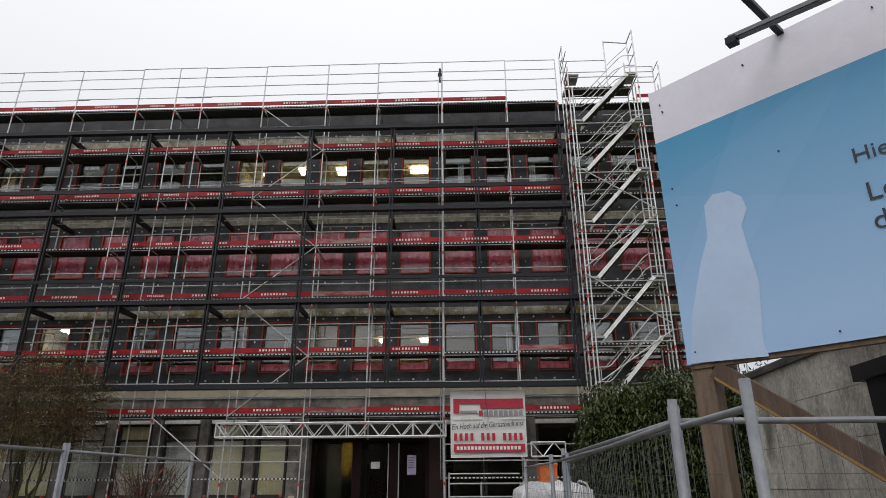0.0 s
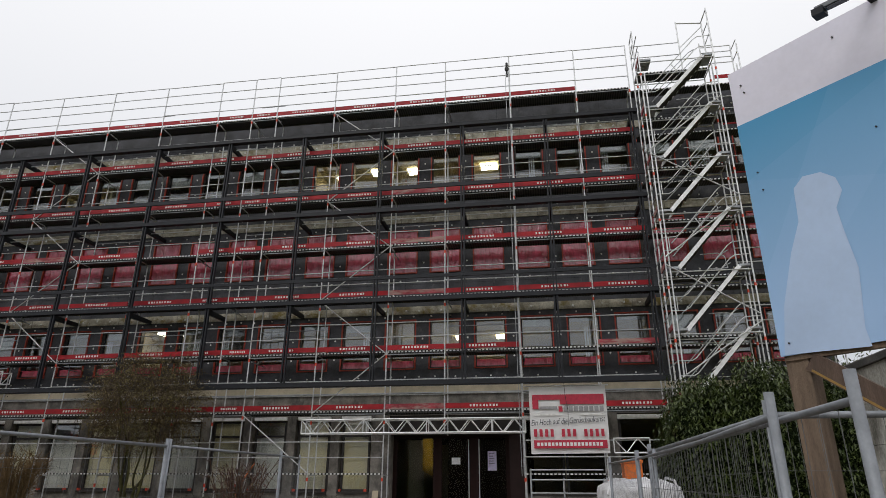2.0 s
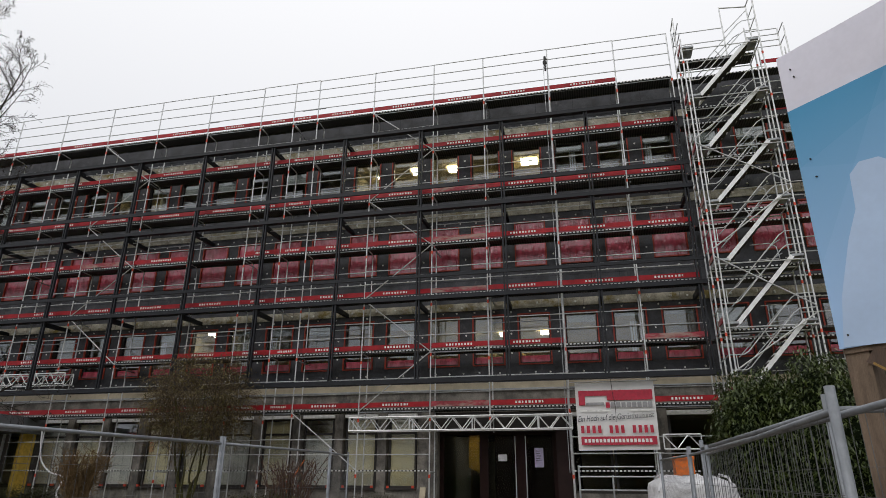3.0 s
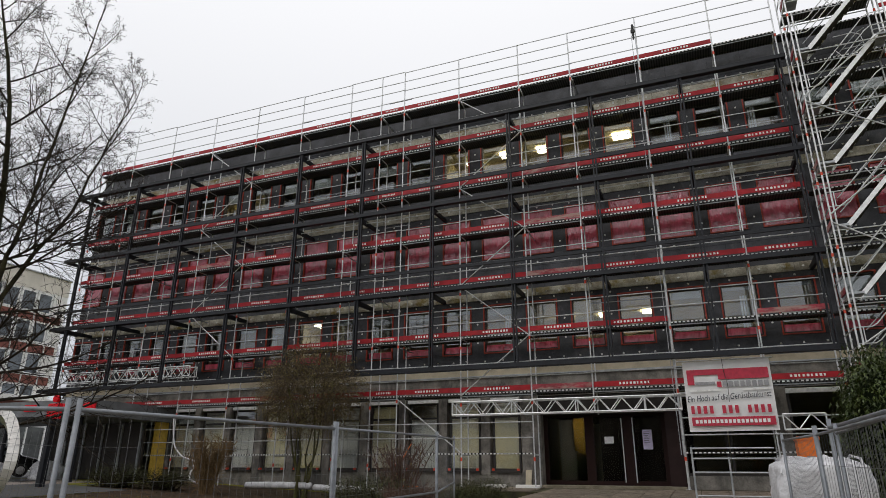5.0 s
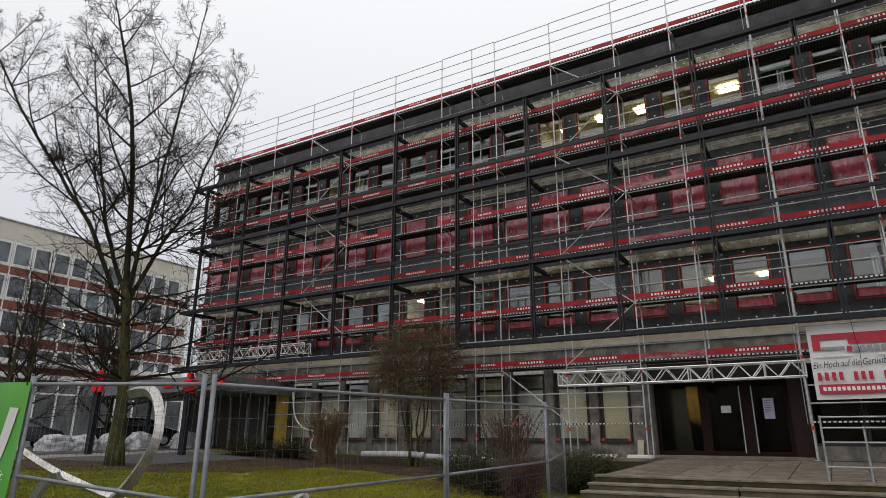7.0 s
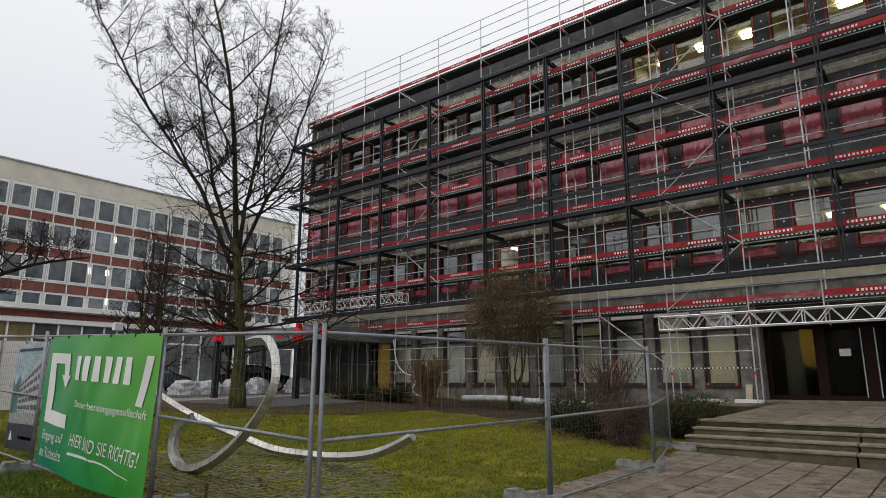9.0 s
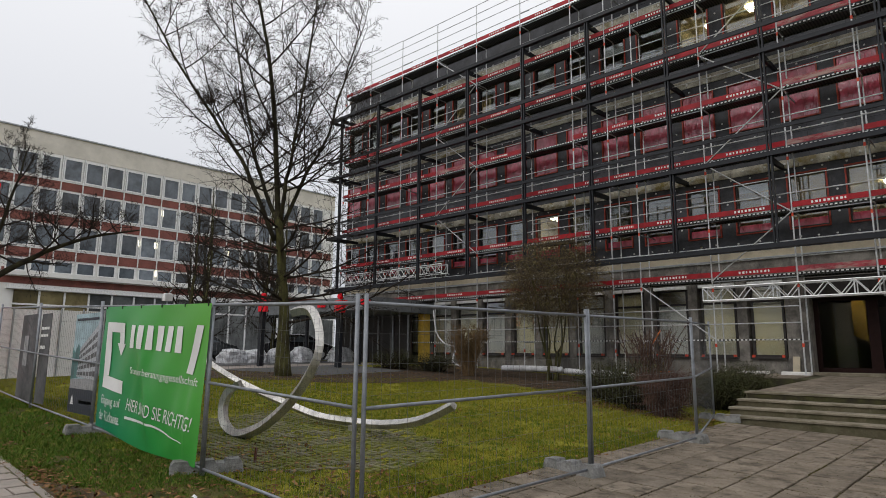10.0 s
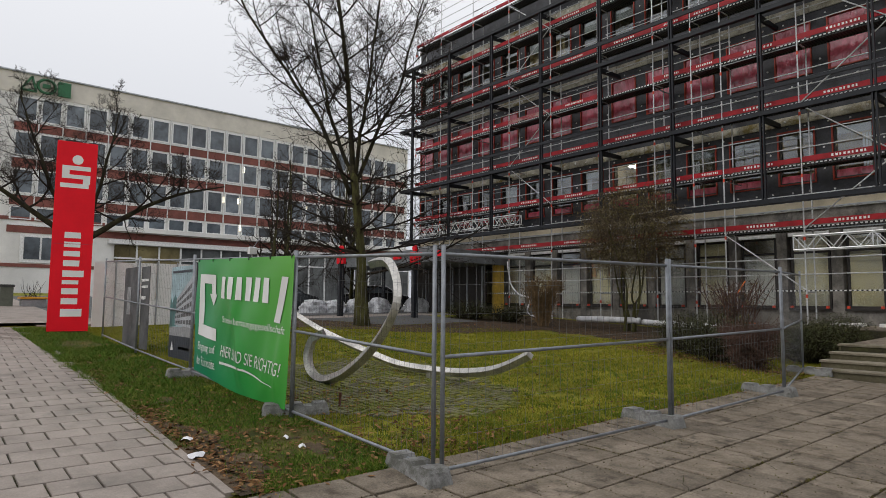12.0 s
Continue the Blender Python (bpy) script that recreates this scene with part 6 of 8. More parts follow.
def bare_tree(x, y, trunk_pts, trunk_r, limbs, spec, seed, label, group="", buds=0):
    z = height(x, y)
    ob = thing("tree", (x, y, z), label, "tree", group)
    rnd = random.Random(seed)
    cm = MB()
    for pts, rs in zip(trunk_pts, trunk_r):
        pts = spline([Vector((x, y, z)) + Vector(p) for p in pts], 4)
        n = len(pts)
        tm = MB().path([p + Vector((rnd.gauss(0, .02), rnd.gauss(0, .02), 0)) for p in pts], [rs[0] + (rs[1] - rs[0]) * (i / (n - 1)) + (0.16 * rs[0] / 0.3 * max(0, 1 - i / 3) if rs[0] > 0.2 else 0) for i in range(n)], 10)
        if rs[0] >= 0.2 or rs is trunk_r[0]:
            part("trunk", tm, M["bark"], ob, smooth=True)
        else:
            part("limb", tm, M["bark_dark"], ob, smooth=True)
        for cnt, lo, ln, el, *only in limbs:
            if bool(only) != (rs[0] > 0.2):
                continue
            for k in range(cnt):
                f = lo + ((only[0] if only else 0.98) - lo) * (k + rnd.random()) / cnt
                o = pts[min(int(f * (n - 1)), n - 1)]
                az = k * 2.4 + rnd.uniform(-.5, .5) + seed
                e = radians(el * (0.4 + 0.9 * f))
                grow(cm, rnd, o, Vector((math.cos(az) * math.cos(e), math.sin(az) * math.cos(e), math.sin(e))), ln * (1.15 - 0.75 * f) * rnd.uniform(.8, 1.15), (rs[0] + (rs[1] - rs[0]) * f) * (0.26 if only else 0.42) + 0.0095, 0, spec)
    part("crown", cm, M["twig"], ob, "bare twiggy crown")
    if buds:
        bm_, tips = MB(), cm.v[2::9]
        for k in range(buds):
            p = Vector(tips[rnd.randrange(len(tips))]) + Vector((rnd.gauss(0, .05), rnd.gauss(0, .05), rnd.gauss(-.03, .05)))
            leaf(bm_, p, Vector((rnd.gauss(0, 1), rnd.gauss(0, 1), rnd.gauss(-.3, 1))), Vector((0, 0, 1)), rnd.uniform(.04, .075), rnd.uniform(.025, .045))
        part("seed_mass", bm_, M["twig"], ob, "dark dry buds and seed heads", kind="stuff")
    return ob


SPEC = [(5, 9, 12, 46, 0.05, 0.44, 0.06), (4, 5, 7, 48, 0.02, 0.45, 0.10), (3, 3, 2, 45, -0.03, 0.5, 0.15), (3, 2, 0, 40, -0.05, 0.5, 0.15)]
bare_tree(-18.4, 11.55,
          [[(0, 0, -0.1), (-0.05, -0.08, 2.47), (-0.22, -0.35, 5.5)],
           [(-0.19, -0.29, 4.6), (-0.35, -0.55, 8.46), (-0.56, -0.9, 11.5), (-0.95, -1.45, 14.3), (-1.1, -1.76, 15.4)],
           [(-0.25, -0.4, 4.5), (-0.79, -1.25, 6.83), (-1.26, -2.0, 8.22), (-2.01, -3.21, 10.26), (-2.66, -4.24, 12.4), (-2.9, -4.62, 13.3)],
           [(-0.22, -0.35, 5.1), (-0.84, -0.66, 6.7), (-1.3, -0.9, 8.4), (-1.85, -1.46, 12.1), (-2.0, -1.7, 13.9)],
           [(-0.2, -0.3, 5.2), (0.22, -0.34, 6.6), (0.6, -0.24, 8.55), (0.95, 0.0, 12.4), (1.0, 0.4, 15.7)],
           [(-0.2, -0.29, 4.75), (0.0, 0.55, 7.0), (0.2, 1.25, 8.53), (0.5, 1.9, 11.42), (0.75, 2.4, 14.0)]],
          [(0.205, 0.12), (0.105, 0.012), (0.080, 0.012), (0.078, 0.012), (0.080, 0.012), (0.075, 0.012)],
          [(16, 0.16, 3.4, 40), (16, 0.48, 5.4, 7, 0.97)], SPEC, 7, "tall bare winter tree with a mossy grey trunk", buds=7000)
nest = MB()
nr = random.Random(77)
for k in range(90):
    d = Vector((nr.gauss(0, 1), nr.gauss(0, 1), nr.gauss(0, .6))).normalized()
    c = Vector((-19.95, 9.05, 9.95)) + Vector((nr.gauss(0, .12), nr.gauss(0, .12), nr.gauss(0, .08)))
    nest.path([c - d * nr.uniform(.1, .3), c + Vector((nr.gauss(0, .05), nr.gauss(0, .05), nr.gauss(0, .05))), c + d * nr.uniform(.1, .3)], [0.006, 0.009, 0.005], 3)
single("bird_nest", nest, M["twig"], "dark ball of twigs lodged in the bare tree", "nest", kind="stuff")
SPEC2 = [(6, 7, 8, 44, 0.06, 0.55, 0.12), (5, 5, 6, 46, 0.05, 0.55, 0.16), (3, 4, 4, 44, 0.03, 0.6, 0.18), (3, 3, 0, 40, 0.0, 0.5, 0.2)]
bare_tree(-28.0, 4.5,
          [[(0, 0, -0.1), (0.05, 0, 1.6), (0.1, 0.1, 2.9)],
           [(0.1, 0.1, 2.7), (-0.5, -1.6, 4.0), (-0.8, -3.4, 5.4), (-0.8, -4.8, 7.4)],
           [(0.1, 0.1, 2.7), (0.2, 1.8, 4.0), (0.3, 3.6, 5.0), (0.4, 5.6, 5.6)],
           [(0.1, 0.1, 2.8), (0.0, 0.6, 4.6), (0.2, 1.0, 6.6), (0.1, 1.3, 8.3)],
           [(0.1, 0.1, 2.8), (0.2, -0.9, 4.6), (0.1, -1.6, 6.6), (0.2, -2.2, 8.3)]],
          [(0.26, 0.2), (0.13, 0.025), (0.13, 0.025), (0.10, 0.015), (0.10, 0.015)],
          [(13, 0.25, 2.6, 36)], SPEC2, 21, "spreading bare tree standing behind the red pylon")
SPEC3 = [(4, 6, 6, 40, 0.06, 0.55, 0.12), (3, 5, 5, 42, 0.03, 0.55, 0.15), (3, 3, 0, 40, 0.0, 0.6, 0.2)]
for x, y, s, h in ((-27.5, 12.4, 35, 7.0), (-30.6, 18.6, 36, 8.5), (-34.5, 16.4, 37, 10.0), (-29.8, 17.5, 31, 9.0), (-33.0, 20.5, 32, 10.5), (-31.0, 14.8, 33, 8.0), (-38.0, 30.0, 34, 14.0)):
    bare_tree(x, y, [[(0, 0, -0.1), (0.1, 0, h * 0.3), (0.0, 0.2, h * 0.65), (0.2, 0.1, h)], [(0.1, 0, h * 0.25), (-0.7, 0.3, h * 0.5), (-1.2, 0.4, h * 0.85)]],
              [(0.12, 0.015), (0.08, 0.012)], [(12, 0.15, h * 0.28, 55)], SPEC3, s, "slender bare tree near the car park", "slender trees")


def shrub(x, y, h, spread, stems, twigs, seed, name, label, dry=0, material="twig", lo=0.25):
    z = height(x, y)
    ob = thing(name, (x, y, z), label, "shrub")
    rnd = random.Random(seed)
    sm, tw, lf = MB(), MB(), MB()
    for i in range(stems):
        a = rnd.uniform(0, 2 * math.pi)
        tip = Vector((x + math.cos(a) * spread * rnd.uniform(.2, 1), y + math.sin(a) * spread * rnd.uniform(.2, 1), z + h * rnd.uniform(.7, 1)))
        b = Vector((x + math.cos(a) * 0.2 * rnd.random(), y + math.sin(a) * 0.2 * rnd.random(), z - 0.05))
        mid = b.lerp(tip, 0.45) + Vector((rnd.uniform(-.15, .15), rnd.uniform(-.15, .15), 0.12 * h))
        pts = spline([b, mid, tip], 5)
        sm.path(pts, [0.035 * h / 4 * (1 - 0.8 * k / (len(pts) - 1)) + 0.003 for k in range(len(pts))], 5)
        for k in range(twigs):
            f = lo + (1 - lo) * rnd.random()
            p = pts[int(f * (len(pts) - 1))]
            d = Vector((rnd.gauss(0, 1), rnd.gauss(0, 1), rnd.gauss(0.3, .8))).normalized()
            ln = rnd.uniform(0.15, 0.33) * spread
            q = p + d * ln + Vector((0, 0, -0.05 * ln))
            e = q + (d + Vector((rnd.gauss(0, .5), rnd.gauss(0, .5), rnd.gauss(0, .5)))) * ln * 0.7
            tw.path([p, q, e], [0.008, 0.005, 0.002], 3)
            for c in range(2):
                o = p.lerp(q, rnd.uniform(.3, 1))
                g = o + Vector((rnd.gauss(0, 1), rnd.gauss(0, 1), rnd.gauss(0, .8))) * ln * 0.35
                tw.path([o, g], [0.004, 0.002], 3)
                for l in range(dry):
                    leaf(lf, o.lerp(g, rnd.random()), Vector((rnd.gauss(0, 1), rnd.gauss(0, 1), rnd.gauss(-.3, .6))), Vector((0, 0, 1)), rnd.uniform(.05, .09), rnd.uniform(.02, .035))
    part("stem_mass", sm, M[material], ob, kind="stuff")
    part("twig_mass", tw, M[material], ob, kind="stuff")
    if dry:
        part("leaf_mass", lf, M["leaf_dry"], ob, kind="stuff")
    return ob


def crown_shrub(x, y, trunk_h, centre_z, radii, stems, sprays, seed, name, label, bark, leaf_mat, leaves):
    """A shrub with a few crooked stems and a rounded crown of fine drooping sprays."""
    z = height(x, y)
    ob = thing(name, (x, y, z), label, "shrub")
    rnd = random.Random(seed)
    sm, tw, lf = MB(), MB(), MB()
    c = Vector((x, y, centre_z))
    for i in range(stems):
        a = 2 * math.pi * i / stems + rnd.uniform(-.4, .4)
        b = Vector((x + 0.22 * math.cos(a), y + 0.22 * math.sin(a), z - 0.05))
        k = Vector((x + 0.45 * math.cos(a + 0.6), y + 0.45 * math.sin(a + 0.6), z + trunk_h * rnd.uniform(.8, 1.1)))
        t = c + Vector((math.cos(a) * radii[0] * rnd.uniform(.3, .8), math.sin(a) * radii[1] * rnd.uniform(.3, .8), radii[2] * rnd.uniform(.1, .8)))
        pts = spline([b, b.lerp(k, 0.5) + Vector((rnd.uniform(-.12, .12), rnd.uniform(-.12, .12), 0)), k, t], 5)
        n = len(pts) - 1
        sm.path(pts, [0.055 * (1 - 0.85 * q / n) + 0.004 for q in range(n + 1)], 6)
    for i in range(sprays):
        while True:
            v = Vector((rnd.uniform(-1, 1), rnd.uniform(-1, 1), rnd.uniform(-1, 1)))
            if 0.25 < v.length < 1:
                break
        w = 1 + 0.3 * noise.noise(v * 2.2 + Vector((seed, 0, 0)))
        p = c + Vector((v.x * radii[0], v.y * radii[1], v.z * radii[2])) * w
        d = Vector((v.x + rnd.gauss(0, .6), v.y + rnd.gauss(0, .6), rnd.gauss(0.1, .7))).normalized()
        ln = rnd.uniform(.25, .6)
        q = p + d * ln
        e = q + (d + Vector((0, 0, -0.7))).normalized() * ln * 0.7
        tw.path([p, q, e], [0.006, 0.004, 0.002], 3)
        for l in range(leaves):
            f = rnd.random()
            o = p.lerp(q, f * 2) if f < .5 else q.lerp(e, f * 2 - 1)
            leaf(lf, o, Vector((rnd.gauss(0, 1), rnd.gauss(0, 1), rnd.gauss(-.4, .6))), Vector((0, 0, 1)), rnd.uniform(.05, .10), rnd.uniform(.018, .035))
    part("stem_mass", sm, M["bark"], ob, kind="stuff")
    part("twig_mass", tw, M[bark], ob, kind="stuff")
    part("leaf_mass", lf, M[leaf_mat], ob, kind="stuff")
    return ob


crown_shrub(-12.75, 18.9, 1.7, 4.05, (1.65, 1.35, 1.5), 6, 2300, 3, "brown_shrub", "large rounded shrub with dry brown leaves before the facade", "twig_brown", "leaf_dry", 10)
M["twig_ochre"] = mat("ochre_twigs", (0.165, 0.105, 0.048), 0.9, 0, 3, 0.3, 0.1, 30, 0.1)
M["twig_red"] = mat("reddish_twigs", (0.085, 0.045, 0.032), 0.9, 0, 3, 0.3, 0.1, 30, 0.1)
shrub(-15.4, 17.4, 1.9, 0.95, 90, 9, 4, "twiggy_bush", "upright ochre twiggy bush in the bed", material="twig_ochre")
shrub(-8.0, 16.6, 1.95, 1.1, 46, 6, 5, "twiggy_bush", "reddish leafless bush beside the hedge", material="twig_red", dry=1)
shrub(-5.95, 12.8, 0.9, 0.7, 110, 14, 6, "twiggy_bush", "low leafless brown bush beside the fence", material="twig_red")
for k, (x, y, rx, ry, rz) in enumerate(((-7.8, 14.3, 0.9, 0.8, 0.6), (-6.9, 13.6, 0.9, 0.8, 0.6), (-8.7, 15.1, 0.8, 0.8, 0.5), (-5.75, 15.3, 0.8, 1.0, 0.48), (-5.75, 16.9, 0.8, 1.0, 0.52), (-6.3, 18.5, 1.0, 1.0, 0.55), (-19.5, 17.5, 1.6, 0.7, 0.45), (-17.6, 17.8, 1.3, 0.6, 0.4))):
    ob = thing("hedge_bush", (x, y, height(x, y)), "low evergreen hedge bush on the bed", "hedge", "hedge bushes")
    clump_bush(ob, (x, y, height(x, y) + rz * 0.85), (rx, ry, rz), 9500, 0.048, 0.027, M["leaf_hedge"], 60 + k, 90, 0.0)

# ---- car park and the canopy at the house's end ----
def curve_car(x, y, rz, body_mat, label):
    """A hatchback body from a lofted side profile, with glass, wheels and lamps."""
    z = height(x, y) + 0.02
    ob = thing("parked_car", (x, y, z), label, "car", "parked cars")
    T = Matrix.Translation((x, y, z)) @ Matrix.Rotation(rz, 4, "Z")
    prof = [(-2.05, 0.35), (-2.1, 0.75), (-1.95, 0.95), (-1.55, 1.02), (-1.0, 1.42), (-0.2, 1.5), (0.6, 1.44), (1.25, 1.02), (1.9, 0.86), (2.1, 0.62), (2.05, 0.33)]
    m = MB()
    for w, inset in ((-0.84, 0.04), (-0.7, 0.0), (0.7, 0.0), (0.84, 0.04)):
        for px, pz in prof:
            k = 0.86 if pz > 1.1 else 1.0
            m.v.append(tuple(T @ Vector((px, w * k, pz - (inset if pz > 0.5 else 0)))))
    n = len(prof)
    for s in range(3):
        for i in range(n):
            j = (i + 1) % n
            m.f.append((s * n + i, s * n + j, (s + 1) * n + j, (s + 1) * n + i))
    m.f += [tuple(range(n))[::-1], tuple(range(3 * n, 4 * n))]
    part("body", m, body_mat, ob)
    for s in (-1, 1):
        g = MB().add([T @ Vector(v) for v in ((-1.35, s * 0.81, 1.02), (-0.9, s * 0.735, 1.36), (0.55, s * 0.735, 1.38), (1.05, s * 0.815, 1.02))], [(0, 1, 2, 3)])
        part("side_window", g, M["far_glass"], ob)
        for wx in (-1.3, 1.3):
            wh = part("wheel", MB().tube(T @ Vector((wx, s * 0.68, 0.31)), T @ Vector((wx, s * 0.86, 0.31)), 0.31, 16), M["black"], ob)
            part("rim", MB().tube(T @ Vector((wx, s * 0.855, 0.31)), T @ Vector((wx, s * 0.87, 0.31)), 0.19, 12), M["galv"], wh)
        part("tail_lamp", MB().add([T @ Vector(v) for v in ((-2.12, s * 0.5, 0.78), (-2.12, s * 0.78, 0.78), (-2.02, s * 0.78, 0.95), (-2.02, s * 0.5, 0.95))], [(0, 1, 2, 3)]), M["pylon"], ob, "red tail lamp")
    part("rear_window", MB().add([T @ Vector(v) for v in ((-1.56, -0.6, 1.05), (-1.56, 0.6, 1.05), (-1.06, 0.55, 1.4), (-1.06, -0.55, 1.4))], [(0, 1, 2, 3)]), M["far_glass"], ob)


M["car_grey"] = mat("dark_grey_car_paint", (0.05, 0.055, 0.06), 0.25, 0.4, 1, 0.05, 0.02, 40, 0)
M["car_black"] = mat("black_car_paint", (0.015, 0.015, 0.017), 0.25, 0.2, 1, 0.05, 0.02, 40, 0)
curve_car(-34.5, 16.3, 1.35, M["car_grey"], "dark grey hatchback parked behind wrapped pallets")
curve_car(-32.5, 21.6, 1.0, M["car_black"], "black car parked with its tail to the lawn")
curve_car(-36.0, 12.3, 1.2, M["car_grey"], "dark grey hatchback parked behind wrapped pallets")


def wrapped(x, y, sx, sy, h, seed):
    """A pallet load under crumpled white sheet."""
    z = height(x, y)
    rnd = random.Random(seed)
    m, nu, nv = MB(), 28, 10
    for j in range(nv + 1):
        v = j / nv
        for i in range(nu):
            a = 2 * math.pi * i / nu
            ca, sa = math.cos(a), math.sin(a)
            k = (abs(ca) ** 4 + abs(sa) ** 4) ** -0.25
            prof = 1.0 - 0.55 * v ** 3 if v < 1 else 0.02
            n = 0.26 * noise.noise((ca * 2.5 + seed, sa * 2.5, v * 3)) + 0.14 * noise.noise((ca * 9 + seed, sa * 9, v * 9))
            m.v.append((x + ca * k * sx * (prof + n), y + sa * k * sy * (prof + n), z + h * (v ** 0.75) * (1 + 0.25 * n) - 0.02))
    for j in range(nv):
        for i in range(nu):
            k = (i + 1) % nu
            m.f.append((j * nu + i, j * nu + k, (j + 1) * nu + k, (j + 1) * nu + i))
    m.f.append(tuple(range(nv * nu, (nv + 1) * nu)))
    return single("wrapped_pallet", m, M["sheet_wrap"], "pallet load wrapped in crumpled white plastic sheet", "pallet", "wrapped pallets", smooth=True)


for k, (x, y, sx, sy, h) in enumerate(((-28.0, 14.9, 0.6, 0.6, 0.72), (-27.6, 15.85, 0.6, 0.5, 0.70), (-27.1, 16.75, 0.45, 0.42, 0.74), (-26.6, 17.8, 0.5, 0.5, 0.8), (-25.7, 19.5, 0.5, 0.55, 0.8))):
    wrapped(x, y, sx, sy, h, k + 3)


def low_kerb():
    ob = thing("car_park_edge", (-24, 12, 0.8), "pale concrete walk along the car park", "pavement", kind="structure")
    for i in range(14):
        a, b = 2.6 + i * 1.2, 2.6 + (i + 1) * 1.2 - 0.02
        z = height(-22.5, a)
        part("slab", MB().add([(x, y, height(x, y) + 0.035) for x, y in ((-29.0, a), (-21.8, a), (-21.8, b), (-29.0, b))] + [(x, y, height(x, y) - 0.1) for x, y in ((-29.0, a), (-21.8, a), (-21.8, b), (-29.0, b))], [(0, 1, 2, 3), (1, 0, 4, 5), (2, 1, 5, 6), (3, 2, 6, 7), (0, 3, 7, 4)]), M["block"], ob)


low_kerb()
cp = MB()
cy_ = [3.7, 5.8, 8.0, 9.5, 11.0, 14.0, 20.0, 60.0]
for ca, cb in zip((-63.9, -44.0, -29.2), (-44.0, -29.2, -24.4)):
    for ya, yb in zip(cy_, cy_[1:]):
        if cb < -25 or yb <= 20.0:
            cp.add([(x, y, height(x, y) + 0.045) for x, y in ((ca, ya), (cb, ya), (cb, yb), (ca, yb))], [(0, 1, 2, 3)])
tagged(new("car_park", cp.mesh("car_park", M["far_ground"])), "worn asphalt of the car park", "road", kind="structure")


def bank_entrance():
    ob = thing("entrance_canopy", (-25.5, 19.5, 0.9), "flat grey canopy beside the house's end with sign posts", "canopy")
    part("roof", MB().box(-31.5, 17.5, 3.35, -21.6, 22.0, 3.95), M["canopy"], ob, "grey metal fascia")
    # Near-black sheet carries the darkness under the canopy in its colour.
    part("glazing", MB().box(-28.0, 21.0, 0.9, -22.2, 21.1, 3.3), M["frame_dark"], ob, "glazed front under the canopy, its shade put into near-black")
    for k in range(6):
        part("mullion", MB().box(-27.9 + 1.1 * k, 20.94, 0.9, -27.82 + 1.1 * k, 21.0, 3.3), M["galv_dull"], ob)
    part("wall", MB().box(-22.2, 21.5, 0.9, -21.9, 22.0, 3.35), M["yellow_wall"], ob)
    for x, y in ((-30.5, 18.0), (-26.5, 18.0), (-22.4, 18.0)):
        part("pillar", MB().tube((x, y, 0.9), (x, y, 3.35), 0.09, 10), M["steel"], ob)
    for x, y, z in ((-23.3, 13.6, 3.1), (-20.5, 15.4, 3.05)):
        s = thing("sign_post", (x, y, height(x, y)), "dark post with a red lit sign block on its top", "sign", "sign posts")
        part("pole", MB().box(x - 0.1, y - 0.1, height(x, y) - 0.05, x + 0.1, y + 0.1, z), M["steel"], s)
        part("sign", MB().slab(x - 0.28, y - 0.06, z, x + 0.28, y + 0.06, z + 0.5, 0.02), M["pylon"], s, "red sign block")
        part("sign_dot", MB().tube((x, y - 0.06, z + 0.66), (x, y + 0.06, z + 0.66), 0.12, 14), M["pylon"], s, "red round dot")
    for k in range(3):
        part("letter_block", MB().box(-24.9 + 1.6 * k, 17.42, 3.55, -24.3 + 1.6 * k, 17.49, 3.8), M["pylon"], ob)


bank_entrance()

# ---- loose things by the entrance and the fence ----
def big_bag():
    x, y, z = 1.5, 11.6, height(1.5, 11.6)
    ob = thing("bulk_bag", (x, y, z), "bulging white woven bulk bag behind the fence", "bag")
    m, nu, nv = MB(), 56, 26
    for j in range(nv + 1):
        v = j / nv
        for i in range(nu):
            a = 2 * math.pi * i / nu
            ca, sa = math.cos(a), math.sin(a)
            k = (abs(ca) ** 9 + abs(sa) ** 9) ** (-1 / 9)
            prof = 0.60 + 0.05 * math.sin(math.pi * v) - 0.30 * max(0, v - 0.93) / 0.07
            n = 0.06 * noise.noise((ca * 3, sa * 3, v * 4)) + 0.06 * abs(noise.noise((ca * 7 + v * 3, sa * 7, v * 5))) + 0.025 * noise.noise((ca * 16, sa * 16, v * 14))
            m.v.append((x + ca * k * (prof + n), y + sa * k * (prof + n), z + 1.74 * v + 0.06 * noise.noise((ca * 2, sa * 2, 7)) * (v > 0.8)))
    for j in range(nv):
        for i in range(nu):
            m.f.append((j * nu + i, j * nu + (i + 1) % nu, (j + 1) * nu + (i + 1) % nu, (j + 1) * nu + i))
    m.f.append(tuple(range(nv * nu, (nv + 1) * nu)))
    part("bag_body", m, M["bag"], ob, smooth=True)
    for s in (-1, 1):
        part("strap", MB().path([(x + s * 0.56, y - 0.6, z + 1.5), (x + s * 0.5, y - 0.5, z + 1.72), (x + s * 0.45, y - 0.1, z + 1.765), (x + s * 0.5, y + 0.4, z + 1.72)], 0.02, 5), M["bag"], ob)


big_bag()
ob = thing("orange_crate", (1.85, 15.0, height(2, 15)), "stacked orange plastic site boxes by the steps", "crate")
for i in range(3):
    z = height(2, 15) + 0.73 * i
    part("box", MB().slab(1.66, 14.75, z, 2.04, 15.25, z + 0.65, 0.03), M["orange"], ob)
    part("lid", MB().slab(1.64, 14.73, z + 0.61, 2.06, 15.27, z + 0.68, 0.02), M["orange"], ob)
    part("recess", MB().box(1.78, 14.735, z + 0.2, 1.93, 14.752, z + 0.3), M["sheet_back"], ob)


